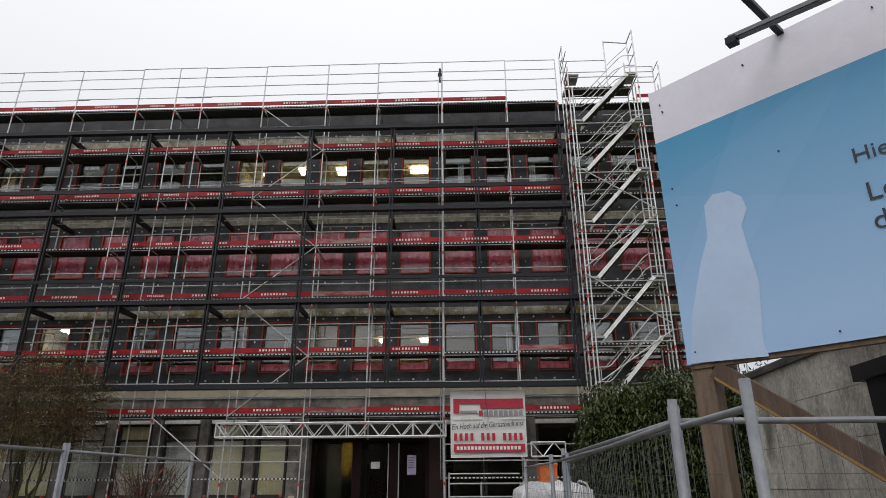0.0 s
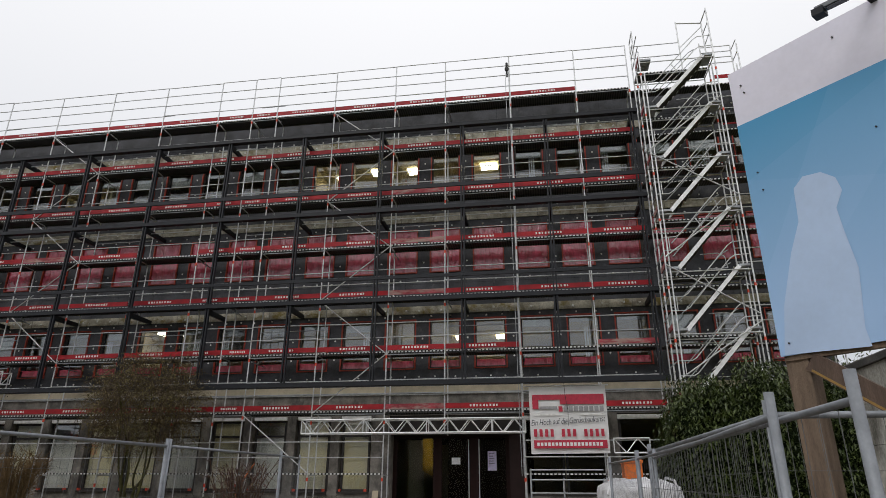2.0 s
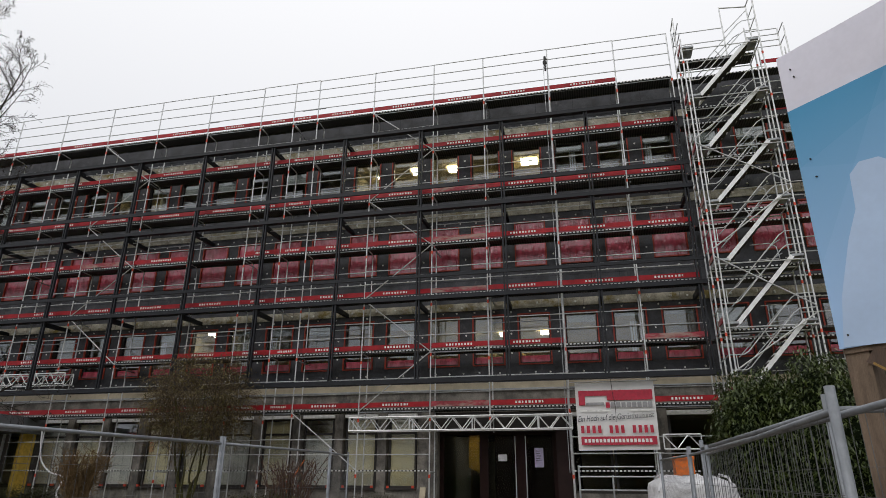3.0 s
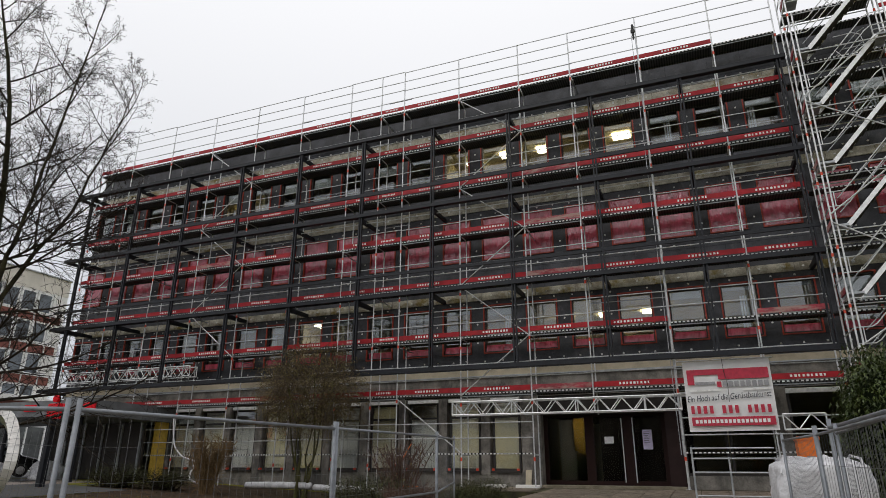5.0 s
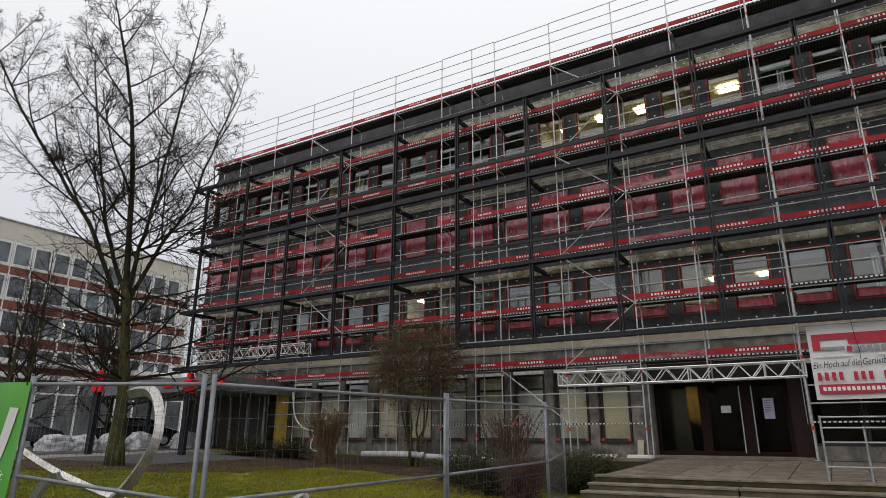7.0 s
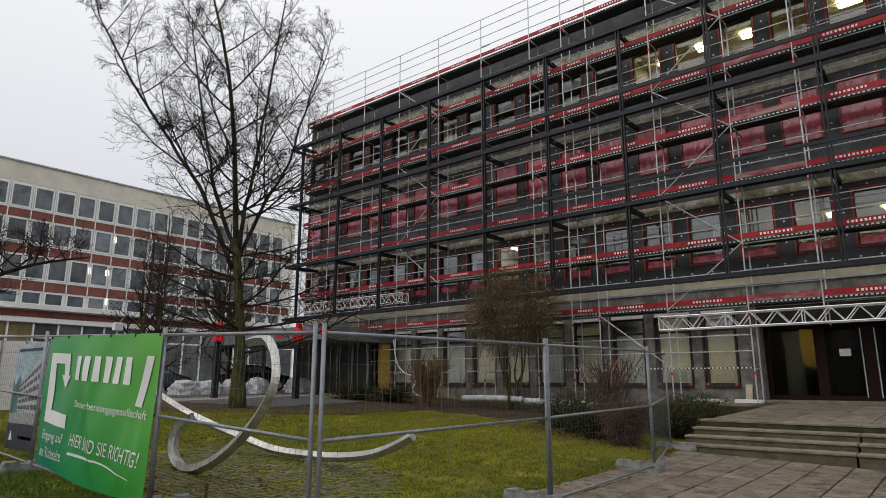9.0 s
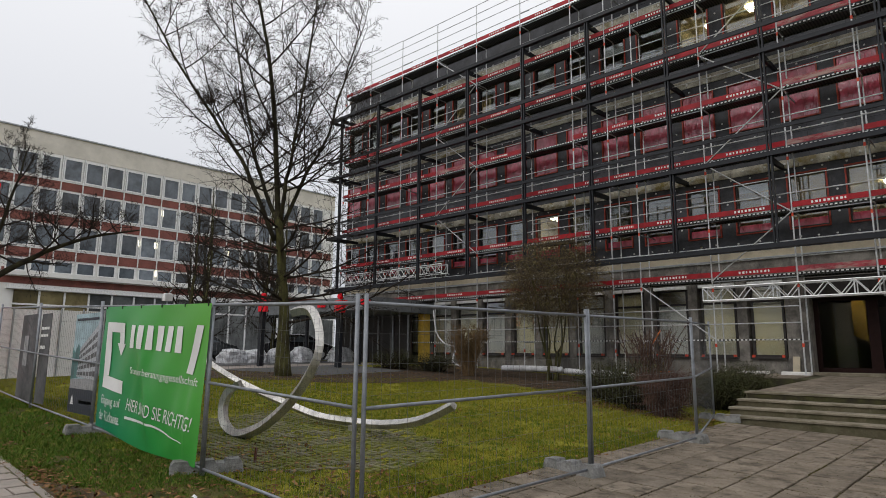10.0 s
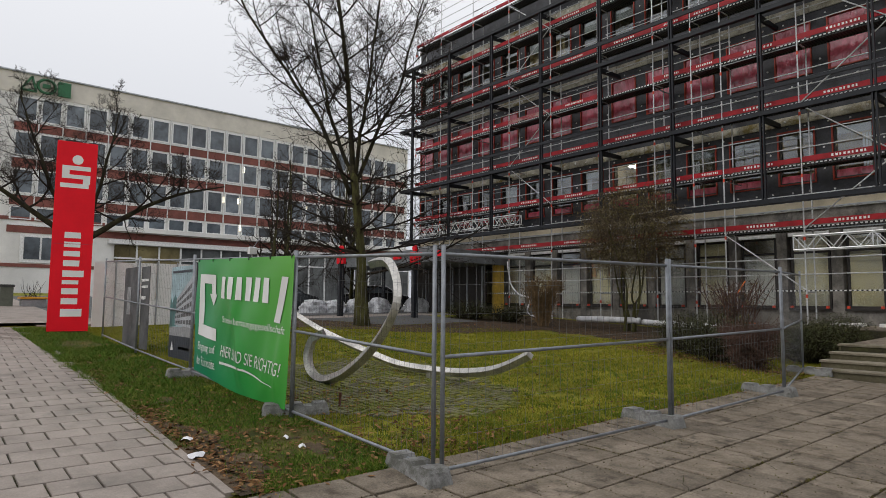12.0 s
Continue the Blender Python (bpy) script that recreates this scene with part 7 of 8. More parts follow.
def pipe(name, pts, r, material, label, category="pipe"):
    return single(name, MB().path(spline(pts, 5), r, 8), material, label, category, smooth=True)


pipe("wrapped_pipe", [(-14.9, 18.8, 0.93), (-13.6, 18.75, 0.95), (-12.3, 18.8, 0.94)], 0.11, M["bag"], "white plastic-wrapped bundle lying on the bed", "bundle")
pipe("wrapped_pipe", [(-12.1, 18.7, 0.9), (-10.6, 18.6, 0.86), (-9.1, 18.7, 0.82)], 0.10, M["bag"], "white plastic-wrapped bundle lying on the bed", "bundle")
pipe("hose", [(-20.3, 20.6, 3.4), (-20.0, 20.5, 2.4), (-19.3, 20.3, 1.9), (-18.2, 19.8, 1.7), (-17.6, 19.0, 1.1), (-16.2, 18.6, 0.9)], 0.03, M["bag"], "pale hose drooping from the scaffold", "hose")
pipe("cable", [(-9.6, 20.8, 2.3), (-9.9, 20.4, 1.5), (-9.7, 20.0, 1.0), (-8.8, 19.6, 0.95)], 0.02, M["orange"], "orange cable hanging at the scaffold's foot", "cable")
for k, (x, y, w) in enumerate(((-7.3, 21.3, 0.9), (-6.0, 21.2, 0.8))):
    single("kerb_stone", MB().slab(x, y, 0.86, x + w, y + 0.22, 1.0, 0.02), M["white_wall"], "pale loose kerb stone by the wall", "stone", "loose kerb stones")
single("plank_offcut", MB().beam((-5.75, 21.9, 0.9), (-5.75, 22.05, 1.45), 0.2, 0.03), M["cream"], "pale timber offcut leaning on the pier", "plank")
single("iron_stake", MB().tube((-7.36, 4.15, 0.05), (-7.35, 4.16, 0.33), 0.018, 6), mat("rusty_iron", (0.10, 0.035, 0.02), 0.9), "short rusty iron stake in the grass", "stake")
def scrap(x, y, rx, ry, rot, label):
    """A torn sheet with a ragged edge, slightly domed."""
    m, n = MB(), 14
    z = height(x, y) + 0.035
    m.v.append((x, y, z + 0.03))
    for i in range(n):
        a = 2 * math.pi * i / n
        k = 1 + 0.35 * noise.noise((x + math.cos(a) * 1.7, y + math.sin(a) * 1.7, 4))
        u, v = rx * k * math.cos(a), ry * k * math.sin(a) * (1.25 - 0.5 * math.cos(a))
        m.v.append((x + u * math.cos(rot) - v * math.sin(rot), y + u * math.sin(rot) + v * math.cos(rot), z + 0.012 * math.sin(3 * a)))
    m.f += [(0, 1 + i, 1 + (i + 1) % n) for i in range(n)]
    single("paper_scrap", m, M["paper"], label, "litter", "paper scraps")


scrap(-6.06, 1.89, 0.115, 0.055, -0.5, "crumpled white paper scrap on the trodden earth")
scrap(-6.68, 2.01, 0.06, 0.03, 0.8, "small white paper scrap on the trodden earth")
scrap(-6.24, 2.86, 0.045, 0.02, 0.2, "small white paper scrap in the grass")
scrap(-5.84, 2.84, 0.035, 0.018, 1.4, "small white paper scrap in the grass")
# small gate frame before the steps
gt = thing("barrier_gate", (0.6, 14.4, 0.75), "small galvanised barrier frame beside the steps", "barrier")
for x in (-0.35, 0.35, 1.2):
    part("upright", MB().tube((x, 14.6, 0.72), (x, 14.6, 1.95 if x < 0 else 1.75), 0.02, 8), M["galv_dull"], gt)
for z in (1.0, 1.45, 1.72, 1.92):
    part("rail", MB().tube((-0.35, 14.6, z), (1.2, 14.6, z), 0.017, 8), M["galv_dull"], gt)

# ---- the far building: ground floor and roof sign ----
def far_ground_floor():
    ob = bpy.data.objects["bank_building"]
    X = -64.0
    dim = mat("dim_shop_glass", (0.085, 0.09, 0.09), 0.3, 0, 0.5, 0.5, 0.02, 10, 0.02, rnd=0.4, spec=0.3)
    for k in range(17):
        y = 13.6 + 2.0 * k
        w = part("shop_window", MB().box(X + 0.02, y, 1.6, X + 0.08, y + 1.85, 6.6), M["shop_glass"] if k in (0, 1, 2) else dim, ob)
        part("mullion", MB().box(X + 0.03, y + 1.85, 1.5, X + 0.2, y + 2.0, 6.9), M["pale_frame"], w)
        part("transom", MB().box(X + 0.03, y, 5.3, X + 0.16, y + 1.85, 5.45), M["pale_frame"], w)
    part("canopy_edge", MB().box(X, 13.0, 6.65, X + 0.5, 46.8, 7.05), M["pale_frame"], ob)
    w = part("window", MB().box(X + 0.01, 6.3, 4.6, X + 0.1, 9.3, 7.0), M["pale_frame"], ob)
    part("pane", MB().box(X + 0.1, 6.6, 4.9, X + 0.14, 7.75, 6.8).box(X + 0.1, 7.9, 4.9, X + 0.14, 9.0, 6.8), M["far_glass"], w)
    for z in (4.2, 8.2):
        part("stone_band", MB().box(X, 3.9, z, X + 0.08, 12.9, z + 0.3), M["brick_band"], ob)
    lm = glow("far_lamp", (1.0, 0.92, 0.7), 2.0)
    for y, z in ((25.6, 15.0), (23.6, 11.6), (25.2, 11.6), (25.4, 8.8), (33.0, 11.7)):
        part("lit_lamp", MB().box(X + 0.065, y - 0.15, z, X + 0.075, y + 0.15, z + 0.6), lm, ob, "lit lamp behind the glass")
    # roof sign: plain green shapes
    gr = mat("dark_green_sign", (0.02, 0.13, 0.05), 0.5)
    s = thing("roof_sign", (X + 0.2, 8.3, 18.6), "dark green sign shapes on the parapet", "sign")
    part("sign_shape", MB().beam((X + 0.3, 5.6, 19.45), (X + 0.3, 6.4, 20.75), 0.15, 0.22, (1, 0, 0)).beam((X + 0.3, 6.4, 20.75), (X + 0.3, 6.75, 19.45), 0.15, 0.22, (1, 0, 0)).beam((X + 0.3, 5.6, 19.5), (X + 0.3, 6.75, 19.5), 0.15, 0.22, (1, 0, 0)), gr, s)
    ring = [(X + 0.3, 7.5 + 0.66 * math.cos(a), 20.1 + 0.6 * math.sin(a)) for a in [2 * math.pi * i / 24 for i in range(25)]]
    part("sign_shape", MB().path(ring, 0.12, 6), gr, s)
    part("sign_shape", MB().box(X + 0.2, 7.2, 19.95, X + 0.35, 7.8, 20.3), gr, s)
    part("sign_shape", MB().slab(X + 0.22, 8.35, 19.45, X + 0.38, 9.35, 20.75, 0.03), gr, s)
    # low things at its foot
    b = thing("planter_box", (-32.0, 3.66, 1.1), "grey planter box with a yellow rim and a bare plant", "planter")
    part("box", MB().slab(-32.45, 3.24, 1.05, -31.55, 4.1, 1.5, 0.03), M["sheet_back"], b)
    part("rim", MB().slab(-32.5, 3.18, 1.5, -31.5, 4.16, 1.6, 0.03), mat("yellow_rim", (0.60, 0.27, 0.02), 0.5), b, "yellow rim")
    tw = MB()
    rp = random.Random(3)
    for k in range(16):
        c = Vector((-32 + rp.uniform(-.25, .25), 3.66 + rp.uniform(-.25, .25), 1.55))
        d = Vector((rp.gauss(0, .3), rp.gauss(0, .3), 1)).normalized() * rp.uniform(.4, .9)
        tw.path([c, c + d * 0.5 + Vector((rp.gauss(0, .05), rp.gauss(0, .05), 0)), c + d], [0.014, 0.01, 0.004], 4)
    part("bare_plant", tw, M["twig"], b, "leafless twigs")
    cb = thing("cable_cabinet", (-32.0, 2.7, 1.1), "grey-green street cable cabinet by the walk", "cabinet")
    part("body", MB().slab(-32.2, 2.50, 1.05, -31.8, 2.95, 2.0, 0.02), mat("grey_green_cabinet", (0.12, 0.13, 0.10), 0.6), cb)
    part("cap", MB().slab(-32.24, 2.46, 2.0, -31.76, 2.99, 2.1, 0.03), M["coping"], cb)
    fl = thing("flood_lamp", (-22.0, 9.1, height(-22, 9.1)), "small white lamp housing on a thin pole", "lamp")
    part("pole", MB().tube((-22.0, 9.1, height(-22, 9.1) - 0.05), (-22.0, 9.1, 3.25), 0.03, 8), M["galv_dull"], fl)
    part("housing", MB().slab(-22.12, 8.98, 3.2, -21.9, 9.24, 3.46, 0.03), M["white_vinyl"], fl)
    part("arm", MB().tube((-22.0, 9.1, 3.4), (-22.0, 9.35, 3.75), 0.015, 6), M["galv_dull"], fl)


far_ground_floor()

# ---- paving, kerb and lawn: many small pieces ----
SLX, SLY = 0.487, 0.515


def plaza():
    ob = thing("plaza_paving", (-2, 6, 0), "worn square paving slabs with dark weedy joints", "pavement", kind="structure")
    bed = MB()
    for xa, xb in ((-4.86, -4.3), (-4.3, 1.7), (1.7, 9.0)):
        for ya, yb in ((-12.0, 3.0), (3.0, 13.3)):
            bed.add([(x, y, height(x, y) - 0.012) for x, y in ((xa, ya), (xb, ya), (xb, yb), (xa, yb))], [(0, 1, 2, 3)])
    part("bed", bed, M["joint"], ob)
    rnd = random.Random(8)
    meshes = []
    for k in range(8):
        m = MB()
        a, b = SLX / 2 - 0.013, SLY / 2 - 0.013
        j = [rnd.uniform(-.006, .006) for _ in range(8)]
        z = 0.02
        q = [(-a + j[0], -b + j[1]), (a + j[2], -b + j[3]), (a + j[4], b + j[5]), (-a + j[6], b + j[7])]
        m.add([(x, y, -0.02) for x, y in q] + [(x, y, z - 0.006) for x, y in q] + [(x * 0.975, y * 0.975, z) for x, y in q],
              [(8, 9, 10, 11)] + [f for i in range(4) for f in ((i, (i + 1) % 4, 4 + (i + 1) % 4, 4 + i), (4 + i, 4 + (i + 1) % 4, 8 + (i + 1) % 4, 8 + i))])
        meshes.append(m.mesh("slab", M["slab"]))
    rest = MB()
    n = 0
    for i in range(-2, 18):
        for j in range(-26, 19):
            x, y = -3.85 + SLX * (i + 0.5), 4.225 + SLY * (j + 0.5)
            if i <= -2 and x < -4.75 and y > 3.3:
                continue
            if y > 13.0:
                continue
            z = height(x, y) + rnd.uniform(-.005, .005)
            if -4.9 < x < -1.0 and 2.9 < y < 13 and n < 300:
                o = piece("slab", meshes[rnd.randrange(8)], (x, y, z), ob)
                o.rotation_euler = (0.015 + rnd.uniform(-.006, .006), (0.03 if x > -4.3 else 0.04) + rnd.uniform(-.006, .006), rnd.uniform(-.01, .01))
                n += 1
            else:
                rest.sheet4([(x + a * (SLX / 2 - .014), y + b * (SLY / 2 - .014), height(x + a * SLX / 2, y + b * SLY / 2)) for a, b in ((-1, -1), (1, -1), (1, 1), (-1, 1))], -0.03, 0.02 + rnd.uniform(-.004, .004))
    part("slabs_beyond", rest, M["slab"], ob, kind="stuff")
    # terrace slabs
    tr = bpy.data.objects["terrace"]
    big = MB().slab(-0.36, -0.36, -0.03, 0.36, 0.36, 0.02, 0.006).mesh("slab", M["slab"])
    for i in range(14):
        for j in range(9):
            x, y = -4.4 + 0.74 * i, 14.98 + 0.74 * j
            if y < 21.9:
                o = piece("slab", big, (x, y, 0.70 + 0.2 * (y - 14.3) / 7.8 + 0.004), tr)
                o.rotation_euler = (0.0256, 0, 0)
    for i in range(4):
        for j in range(3):
            x, y = -7.75 + 0.74 * i, 20.0 + 0.74 * j
            o = piece("slab", big, (x, y, 0.70 + 0.2 * (y - 14.3) / 7.8 + 0.004), tr)
            o.rotation_euler = (0.0256, 0, 0)


plaza()


def joint_weeds():
    """Moss, tufts and crumbs in the joints, and cracks across some slabs."""
    rng = random.Random(17)
    m, c = MB(), MB()
    for i in range(-2, 13):
        for j in range(-4, 18):
            for axis in (0, 1):
                if rng.random() < 0.35:
                    continue
                x, y = -3.85 + SLX * i, 4.225 + SLY * j
                if y > 13:
                    continue
                wild = noise.noise((x * 0.8, y * 0.8, 4))
                for k in range(int(3 + (46 if wild > 0.12 else 12) * rng.random())):
                    f = rng.random()
                    px, py = (x + SLX * f, y + rng.gauss(0, .010)) if axis else (x + rng.gauss(0, .010), y + SLY * f)
                    if wild > 0.12:
                        px, py = px + rng.gauss(0, .012), py + rng.gauss(0, .012)
                    z = height(px, py) + 0.008
                    a, s = rng.uniform(0, 6.28), rng.uniform(.007, .024 if wild > 0.12 else .014)
                    h = rng.uniform(.006, .018)
                    m.add([(px + s * math.cos(a), py + s * math.sin(a), z), (px + s * math.cos(a + 2.1), py + s * math.sin(a + 2.1), z), (px + s * math.cos(a + 4.2), py + s * math.sin(a + 4.2), z), (px + rng.gauss(0, .006), py + rng.gauss(0, .006), z + h)],
                          [(0, 1, 3), (1, 2, 3), (2, 0, 3)])
    for k in range(2600):
        px, py = rng.uniform(-5.0, 1.5), 3.0 + 10 * rng.random() ** 1.3
        s, a, z = rng.uniform(.003, .011), rng.uniform(0, 6.28), height(px, py) + 0.02
        m.add([(px + s * math.cos(a), py + s * math.sin(a), z), (px + s * math.cos(a + 2.1), py + s * math.sin(a + 2.1), z), (px + s * math.cos(a + 4.2), py + s * math.sin(a + 4.2), z), (px, py, z + s)], [(0, 1, 3), (1, 2, 3), (2, 0, 3)])
    ob = bpy.data.objects["plaza_paving"]
    part("joint_moss", m, blade_material("joint_moss", (0.045, 0.034, 0.020), (0.065, 0.056, 0.020), (0.105, 0.100, 0.026)), ob, kind="stuff")
    for k in range(26):
        x, y = rng.uniform(-4.6, -0.5), rng.uniform(3.2, 12.5)
        a = rng.uniform(0, 6.28)
        pts = [Vector((x, y, 0))]
        for n in range(6):
            a += rng.gauss(0, .35)
            pts.append(pts[-1] + Vector((math.cos(a), math.sin(a), 0)) * 0.09)
        for p, q in zip(pts, pts[1:]):
            w = (q - p).orthogonal().normalized() * 0.0
            s = Vector((-(q - p).y, (q - p).x, 0)).normalized() * rng.uniform(.002, .005)
            c.add([(v.x, v.y, height(v.x, v.y) + 0.0275) for v in (p - s, q - s, q + s, p + s)], [(0, 1, 2, 3)])
    part("crack_line", c, M["joint"], ob, kind="stuff")


def walkway():
    ob = thing("walkway_paving", (-10, 0.5, 0), "grey concrete block walkway in running bond", "pavement", kind="structure")
    bed = MB()
    xs = [-4.95 - 1.5 * k for k in range(13)]
    for a, b in zip(xs, xs[1:]):
        bed.add([(b, -8, height(b, 0) - 0.012), (a, -8, height(a, 0) - 0.012), (a, 1.76 + 0.032 * (-a - 5), height(a, 0) - 0.012), (b, 1.76 + 0.032 * (-b - 5), height(b, 0) - 0.012)], [(0, 1, 2, 3)])
    part("bed", bed, M["joint"], ob)
    w, L = 0.36, 0.355
    rnd = random.Random(9)
    me = MB().slab(-w / 2 + .009, -L / 2 + .009, -0.03, w / 2 - .009, L / 2 - .009, 0.012, 0.005).mesh("block", M["block"])
    rest, n = MB(), 0
    for i in range(0, 47):
        x = -5.1 - w * i
        edge = 1.75 + 0.032 * (-x - 5.0)
        y = edge - L / 2 - (L / 2 if i % 2 else 0)
        if i % 2:
            z = height(x, y)
            rest.slab(x - w / 2 + .006, edge - L / 2 + .006, z - 0.03, x + w / 2 - .006, edge - .006, z + 0.012, 0.005)
        while y > -3.0 - 0.06 * i:
            z = height(x, y) + rnd.uniform(-.002, .002)
            if n < 300 and y > -0.4 and x > -18:
                o = piece("block", me, (x, y, z), ob)
                o.rotation_euler = (0, 0.04, 0)
                n += 1
            else:
                rest.slab(x - w / 2 + .009, y - L / 2 + .009, z - 0.03, x + w / 2 - .009, y + L / 2 - .009, z + 0.012, 0.005)
            y -= L
    part("blocks_beyond", rest, M["block"], ob, kind="stuff")
    for i in range(15):
        a = -5.0 - 0.95 * i
        b = a - 0.935
        ya, yb = 1.755 + 0.032 * (-a - 5), 1.755 + 0.032 * (-b - 5)
        vs = [(x, y + o, height(x, 0) + z) for z in (-0.05, 0.014) for x, y, o in ((b, yb, 0), (a, ya, 0), (a, ya, 0.075), (b, yb, 0.075))]
        part("kerb", MB().add(vs, [(4, 5, 6, 7), (0, 1, 5, 4), (2, 3, 7, 6), (1, 2, 6, 5), (3, 0, 4, 7)]), M["block"], ob)
    # the walk goes on past the pylon
    far = MB()
    for k in range(20):
        a, b = -22.0 - 2 * k, -24.0 - 2 * k
        far.add([(b, -12, height(b, 0) + .10), (a, -12, height(a, 0) + .10), (a, 3.7, height(a, 0) + .10), (b, 3.7, height(b, 0) + .10)], [(0, 1, 2, 3)])
    part("far_walk", far, M["block"], ob)


walkway()


def cobbles():
    """Old setts in the grass round the sculpture."""
    m = MB()
    rnd = random.Random(12)
    for i in range(76):
        for j in range(37):
            x, y = -11.9 + 0.085 * i + (0.04 if j % 2 else 0), 3.5 + 0.115 * j
            d = ((x + 8.7) / 2.9) ** 2 + ((y - 5.5) / 1.95) ** 2
            if d + 0.5 * noise.noise((x * 1.3, y * 1.3, 5)) > 0.95 or rnd.random() < 0.22:
                continue
            z = height(x, y) + 0.035 * noise.noise((x * 0.35, y * 0.35, 0)) + rnd.uniform(0.0, 0.012)
            m.slab(x + 0.010, y + 0.012, z - 0.04, x + 0.076, y + 0.102, z + 0.014, 0.008)
    single("old_setts", m, M["setts"], "moss-grown setts in the grass round the sculpture", "paving", kind="stuff")


cobbles()


def blade_material(name, a, b, c):
    m = bpy.data.materials.new(name)
    m.use_nodes = True
    nt, ln = m.node_tree.nodes, m.node_tree.links
    g, r = nt.new("ShaderNodeNewGeometry"), nt.new("ShaderNodeValToRGB")
    r.color_ramp.elements[0].color, r.color_ramp.elements[1].color = (*a, 1), (*c, 1)
    e = r.color_ramp.elements.new(0.6)
    e.color = (*b, 1)
    ln.new(g.outputs["Random Per Island"], r.inputs[0])
    ln.new(r.outputs[0], nt["Principled BSDF"].inputs["Base Color"])
    nt["Principled BSDF"].inputs["Roughness"].default_value = 0.9
    nt["Principled BSDF"].inputs["Specular IOR Level"].default_value = 0.1
    return m


def bare(a, b):
    """Above nought where the verge is trodden bare."""
    return noise.noise((a * 1.1, b * 2.2, 9)) + 0.35 * noise.noise((a * 5, b * 5, 1)) - 0.9 * (b - 2.25) + 0.15 * (a + 5.6)


def grass():
    rng = np.random.default_rng(4)
    n = 460000
    # denser near the fence corner
    x = -4.6 - 16.5 * rng.random(n) ** 1.5
    y = 1.95 + 13.5 * rng.random(n) ** 1.25
    keep = np.ones(n, bool)
    patch = np.array([noise.noise((a * 0.9, b * 0.9, 3)) for a, b in zip(x, y)])
    sett = ((x + 8.7) / 2.8) ** 2 + ((y - 5.5) / 1.85) ** 2 < 1
    keep &= ~(sett & (rng.random(n) < 0.55))
    keep &= ~((patch < -0.28) & (rng.random(n) < 0.75))
    worn = np.array([bare(a, b) > -0.12 if a > -9.5 and b < 3.4 else False for a, b in zip(x, y)])
    keep &= ~(worn & (rng.random(n) < 0.93))
    keep &= ~((x > -4.86) & (rng.random(n) < 0.94))
    keep &= ~((y > 9.0 + np.maximum(0, x + 19) * 1.6) & (x < -14.3) & (rng.random(n) < 0.85))
    x, y = x[keep], y[keep]
    n = len(x)
    z = np.array([height(a, b) + (0.035 * noise.noise((a * 0.35, b * 0.35, 0)) if a < -5 and b > 2.3 else 0) for a, b in zip(x, y)])
    h = 0.008 + 0.022 * rng.random(n) ** 2
    h *= np.where((y < 3.5) & (patch[keep] > -0.1), 2.3, 1.15)
    far = np.hypot(x, y)
    h *= 1 + 0.02 * far
    w = 0.0022 + 0.0005 * far
    a = rng.random(n) * 2 * np.pi
    lx, ly = (rng.random(n) - .5) * h * 2.6, (rng.random(n) - .5) * h * 2.6
    v = np.empty((n, 3, 3))
    v[:, 0] = np.c_[x - np.cos(a) * w, y - np.sin(a) * w, z - 0.01]
    v[:, 1] = np.c_[x + np.cos(a) * w, y + np.sin(a) * w, z - 0.01]
    v[:, 2] = np.c_[x + lx, y + ly, z + h]
    edge = y < 3.45
    for pick, name, cols, label in ((~edge, "grass", ((0.110, 0.130, 0.011), (0.205, 0.212, 0.018), (0.30, 0.25, 0.045)), "short mossy winter grass of the lawn"),
                                    (edge, "verge_grass", ((0.042, 0.095, 0.012), (0.085, 0.165, 0.020), (0.22, 0.20, 0.05)), "longer dark green grass along the walkway")):
        q = v[pick]
        me = bpy.data.meshes.new(name)
        me.from_pydata(q.reshape(-1, 3), [], np.arange(3 * len(q)).reshape(-1, 3))
        me.materials.append(blade_material(name + "_blade", *cols))
        tagged(new(name, me), label, "grass", kind="stuff")
    # taller green tufts
    rt, t = random.Random(23), MB()
    for k in range(1900):
        cx, cy = -4.9 - 11 * rt.random() ** 1.6, 1.95 + 9 * rt.random() ** 1.6
        if ((cx + 8.7) / 2.7) ** 2 + ((cy - 5.5) / 1.8) ** 2 < 1 and k % 4:
            continue
        if cx > -9.5 and bare(cx, cy) > -0.1 and k % 8:
            continue
        far_ = math.hypot(cx, cy)
        for b in range(26):
            px, py = cx + rt.gauss(0, .05), cy + rt.gauss(0, .05)
            pz = height(px, py) + (0.035 * noise.noise((px * 0.35, py * 0.35, 0)) if px < -5 and py > 2.3 else 0)
            an, wd, hh = rt.uniform(0, 6.28), 0.002 + 0.0003 * far_, rt.uniform(.015, .06)
            t.add([(px - wd * math.cos(an), py - wd * math.sin(an), pz), (px + wd * math.cos(an), py + wd * math.sin(an), pz), (px + rt.gauss(0, .02), py + rt.gauss(0, .02), pz + hh)], [(0, 1, 2)])
    single("grass_tufts", t, blade_material("tuft_blade", (0.050, 0.092, 0.010), (0.100, 0.155, 0.016), (0.17, 0.20, 0.035)), "taller fresh green tufts in the lawn", "grass", kind="stuff")
    # fallen leaves
    m = MB()
    rnd = random.Random(6)
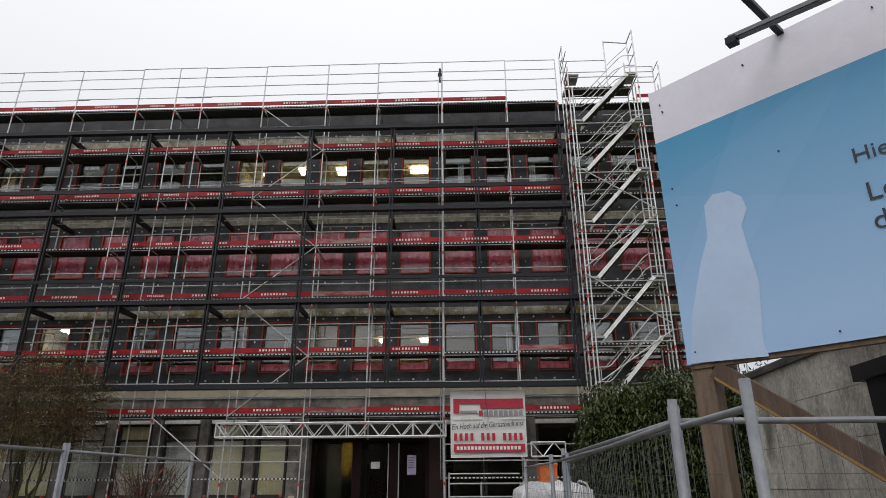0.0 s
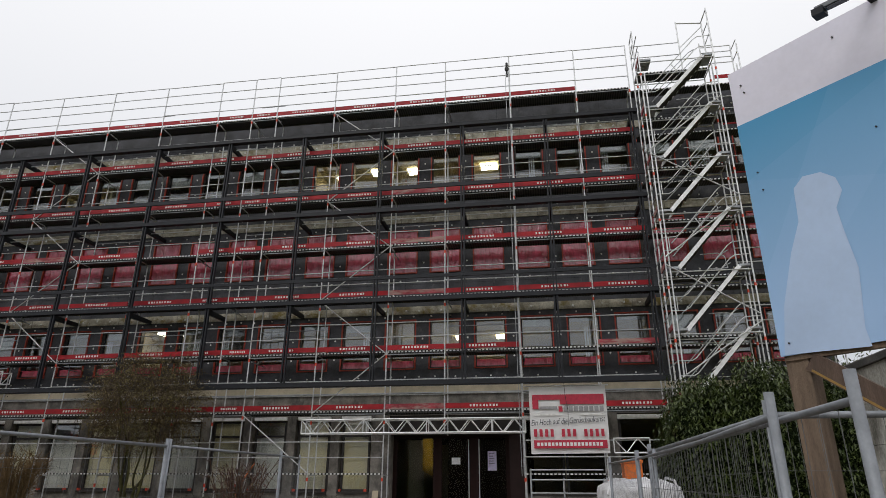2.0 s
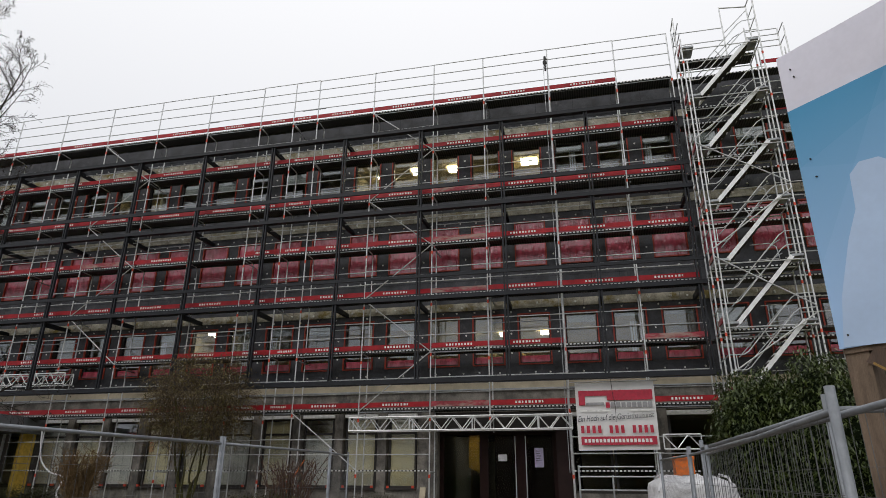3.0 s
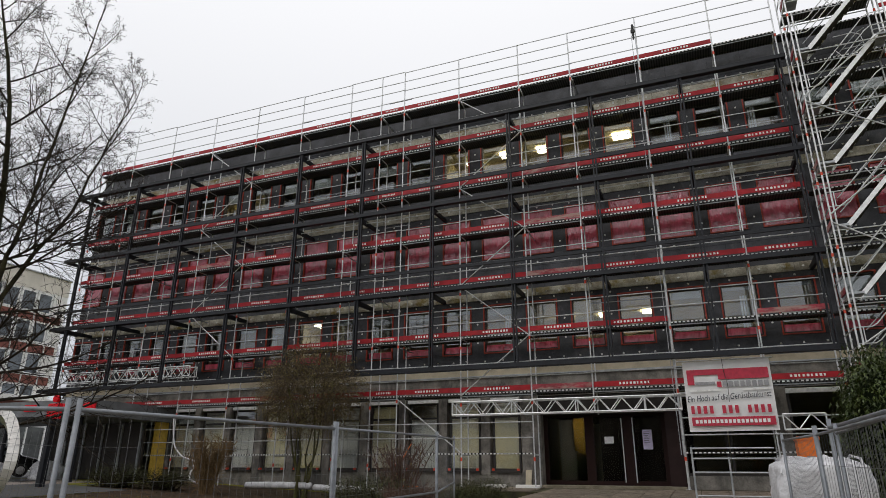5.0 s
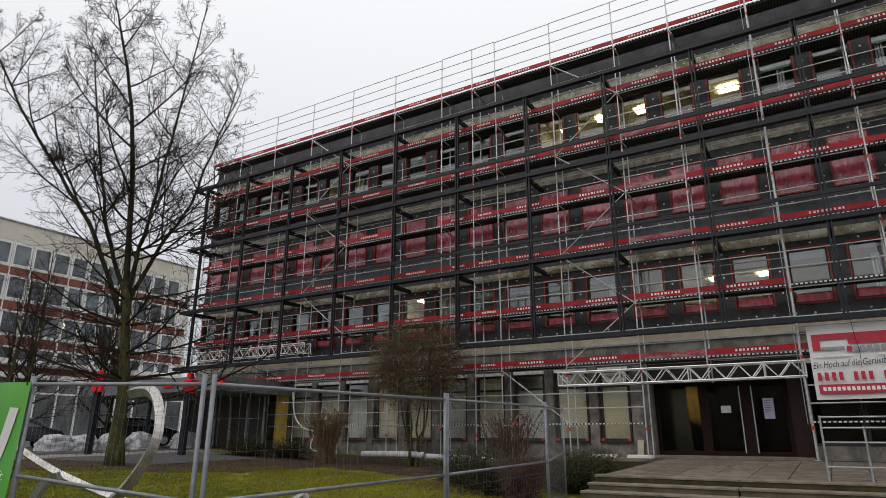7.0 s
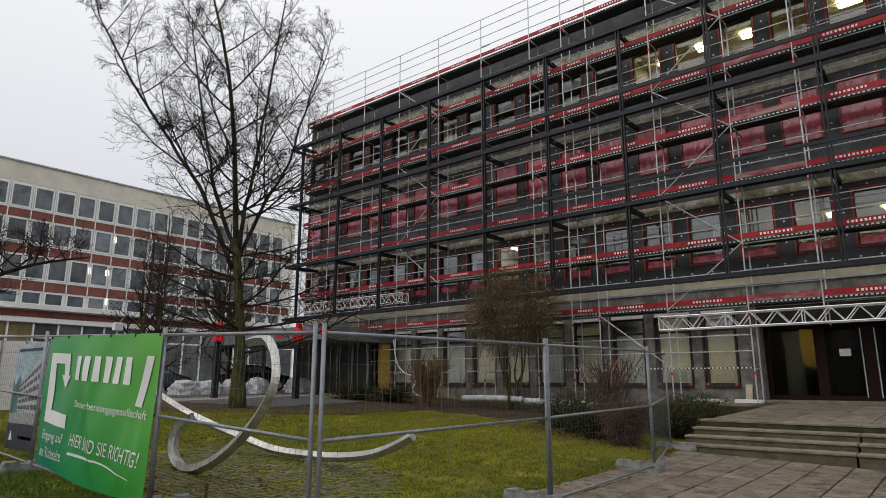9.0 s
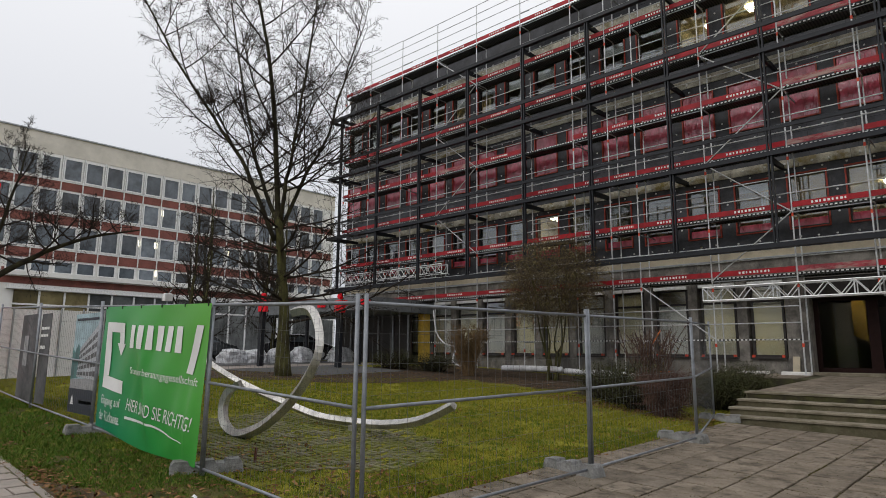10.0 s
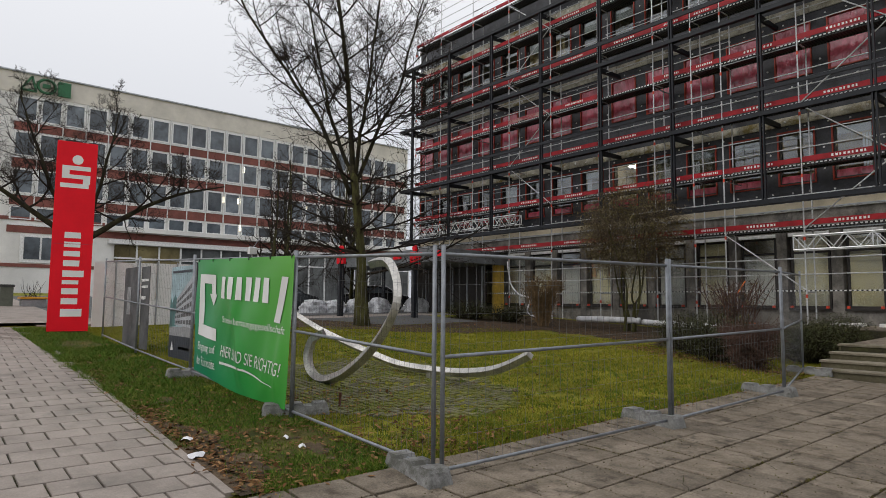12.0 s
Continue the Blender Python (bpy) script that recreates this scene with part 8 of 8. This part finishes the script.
    for k in range(12300):
        if k >= 10300:
            # leaf drifts gathered in patches on the verge
            px, py = -4.9 - 9 * rnd.random() ** 1.3, rnd.uniform(1.9, 4.6)
            if noise.noise((px * 1.6, py * 1.6, 12)) < 0.05:
                continue
        elif k >= 9300:
            px, py = rnd.uniform(-21, -14.6), rnd.uniform(9.0, 15.5)
        elif k >= 8300:
            px = rnd.uniform(-14, -4.9)
            py = 1.80 + 0.032 * (-px - 5) + rnd.gauss(0.16, .09)
        elif k >= 6300:
            px = rnd.uniform(-9.8, -4.9)
            py = 13.0 + 0.35 * (-px - 5.0) - 0.4 + rnd.gauss(0, .35)
        elif k >= 5200:
            px, py = rnd.uniform(-8.5, -4.9), 1.95 + 3.2 * rnd.random() ** 1.2
        elif k < 3200:
            px, py = -4.7 - 15 * rnd.random() ** 1.4, 1.95 + 11 * rnd.random() ** 1.5
        else:
            px, py = rnd.uniform(-19, -5.2), rnd.gauss(15.6, 1.2)
        pz = height(px, py) + 0.035 * noise.noise((px * 0.35, py * 0.35, 0)) + rnd.uniform(0.015, 0.04)
        leaf(m, Vector((px, py, pz)), Vector((rnd.gauss(0, 1), rnd.gauss(0, 1), rnd.gauss(0, .25))), Vector((0, 0, 1)), rnd.uniform(.035, .09), rnd.uniform(.022, .055))
    single("fallen_leaves", m, blade_material("leaf_litter", (0.06, 0.03, 0.015), (0.15, 0.075, 0.03), (0.30, 0.17, 0.08)), "scattered brown fallen leaves", "leaves", kind="stuff")


grass()
joint_weeds()
# bare earth: the bed under the shrubs and the trodden corner of the lawn
def earth(name, x0, x1, y0, y1, step, inside, label, material="soil", lift=0.012):
    m = MB()
    zz = lambda a, b: height(a, b) + 0.035 * noise.noise((a * 0.35, b * 0.35, 0)) * (1 if a < -5 and b > 2.3 else 0) + lift
    for i in range(int((x1 - x0) / step)):
        for j in range(int((y1 - y0) / step)):
            a, b = x0 + step * i, y0 + step * j
            if inside(a, b):
                q = [(a, b), (a + step, b), (a + step, b + step), (a, b + step)]
                m.add([(u, v, zz(u, v)) for u, v in q], [(0, 1, 2, 3)])
    tagged(new(name, m.mesh(name, M[material])), label, "ground", kind="structure")


earth("planting_bed", -20.5, -5.2, 14.6, 21.6, 0.18, lambda a, b: b > 16.0 + 0.9 * noise.noise((a * 0.6, b * 0.6, 2)) - (0.8 if a > -10 else 0), "dark earth bed strewn with leaves along the house", "bed")
earth("tree_bed", -24.0, -14.4, 8.4, 16.6, 0.16, lambda a, b: b > 8.6 + max(0.0, a + 19.0) * 0.9 + 0.5 * noise.noise((a * 0.9, b * 0.9, 7)) and (b < 12.3 + 0.35 * (a + 19.0) or a > -17.95), "brown earth and leaf litter round the tree", "bed", 0.02)
earth("car_park_walk", -21.8, -17.9, 10.4, 17.0, 0.2, lambda a, b: b >= 12.1 + 0.35 * (a + 19.0), "worn grey paved walk behind the tree", "far_ground", 0.03)
earth("verge_ground", -18.8, -4.85, 1.80, 3.6, 0.11, lambda a, b: b < 3.25 + 0.7 * noise.noise((a * 1.3, b * 1.3, 6)), "dark mossy verge between walkway and fence", "verge", 0.006)
earth("trodden_earth", -9.5, -4.87, 1.83, 3.4, 0.07, lambda a, b: bare(a, b) > 0.0, "bare trodden earth at the lawn's corner")

# a white hoarding at the lawn's far end, and added walls behind the viewer
hd = thing("white_hoarding", (-21.3, 5.3, height(-21.3, 5.3)), "white sheet hoarding at the car park's edge", "hoarding")
for k in range(5):
    y0 = 3.9 + 0.6 * k
    part("sheet", MB().box(-21.35, y0, height(-21.3, y0) - 0.05, -21.31, y0 + 0.575, height(-21.3, y0) + 1.95), M["white_vinyl"], hd)
    part("post", MB().tube((-21.25, y0 + 0.59, height(-21.3, y0) - 0.05), (-21.25, y0 + 0.59, height(-21.3, y0) + 2.0), 0.025, 6), M["galv_dull"], hd)
# Unseen boxes, added to cut the low sky and darken reflections.
st = MB()
for k in range(9):
    a = -70 + 16 * k
    st.box(a, -34, -0.5, a + 15.6, -26, 7.5 + 1.5 * ((k * 5) % 3))
tagged(new("wall_street_side", st.mesh("wall_street_side", M["beige_wall"])), "added unseen walls that block low sky light", "wall", kind="structure")
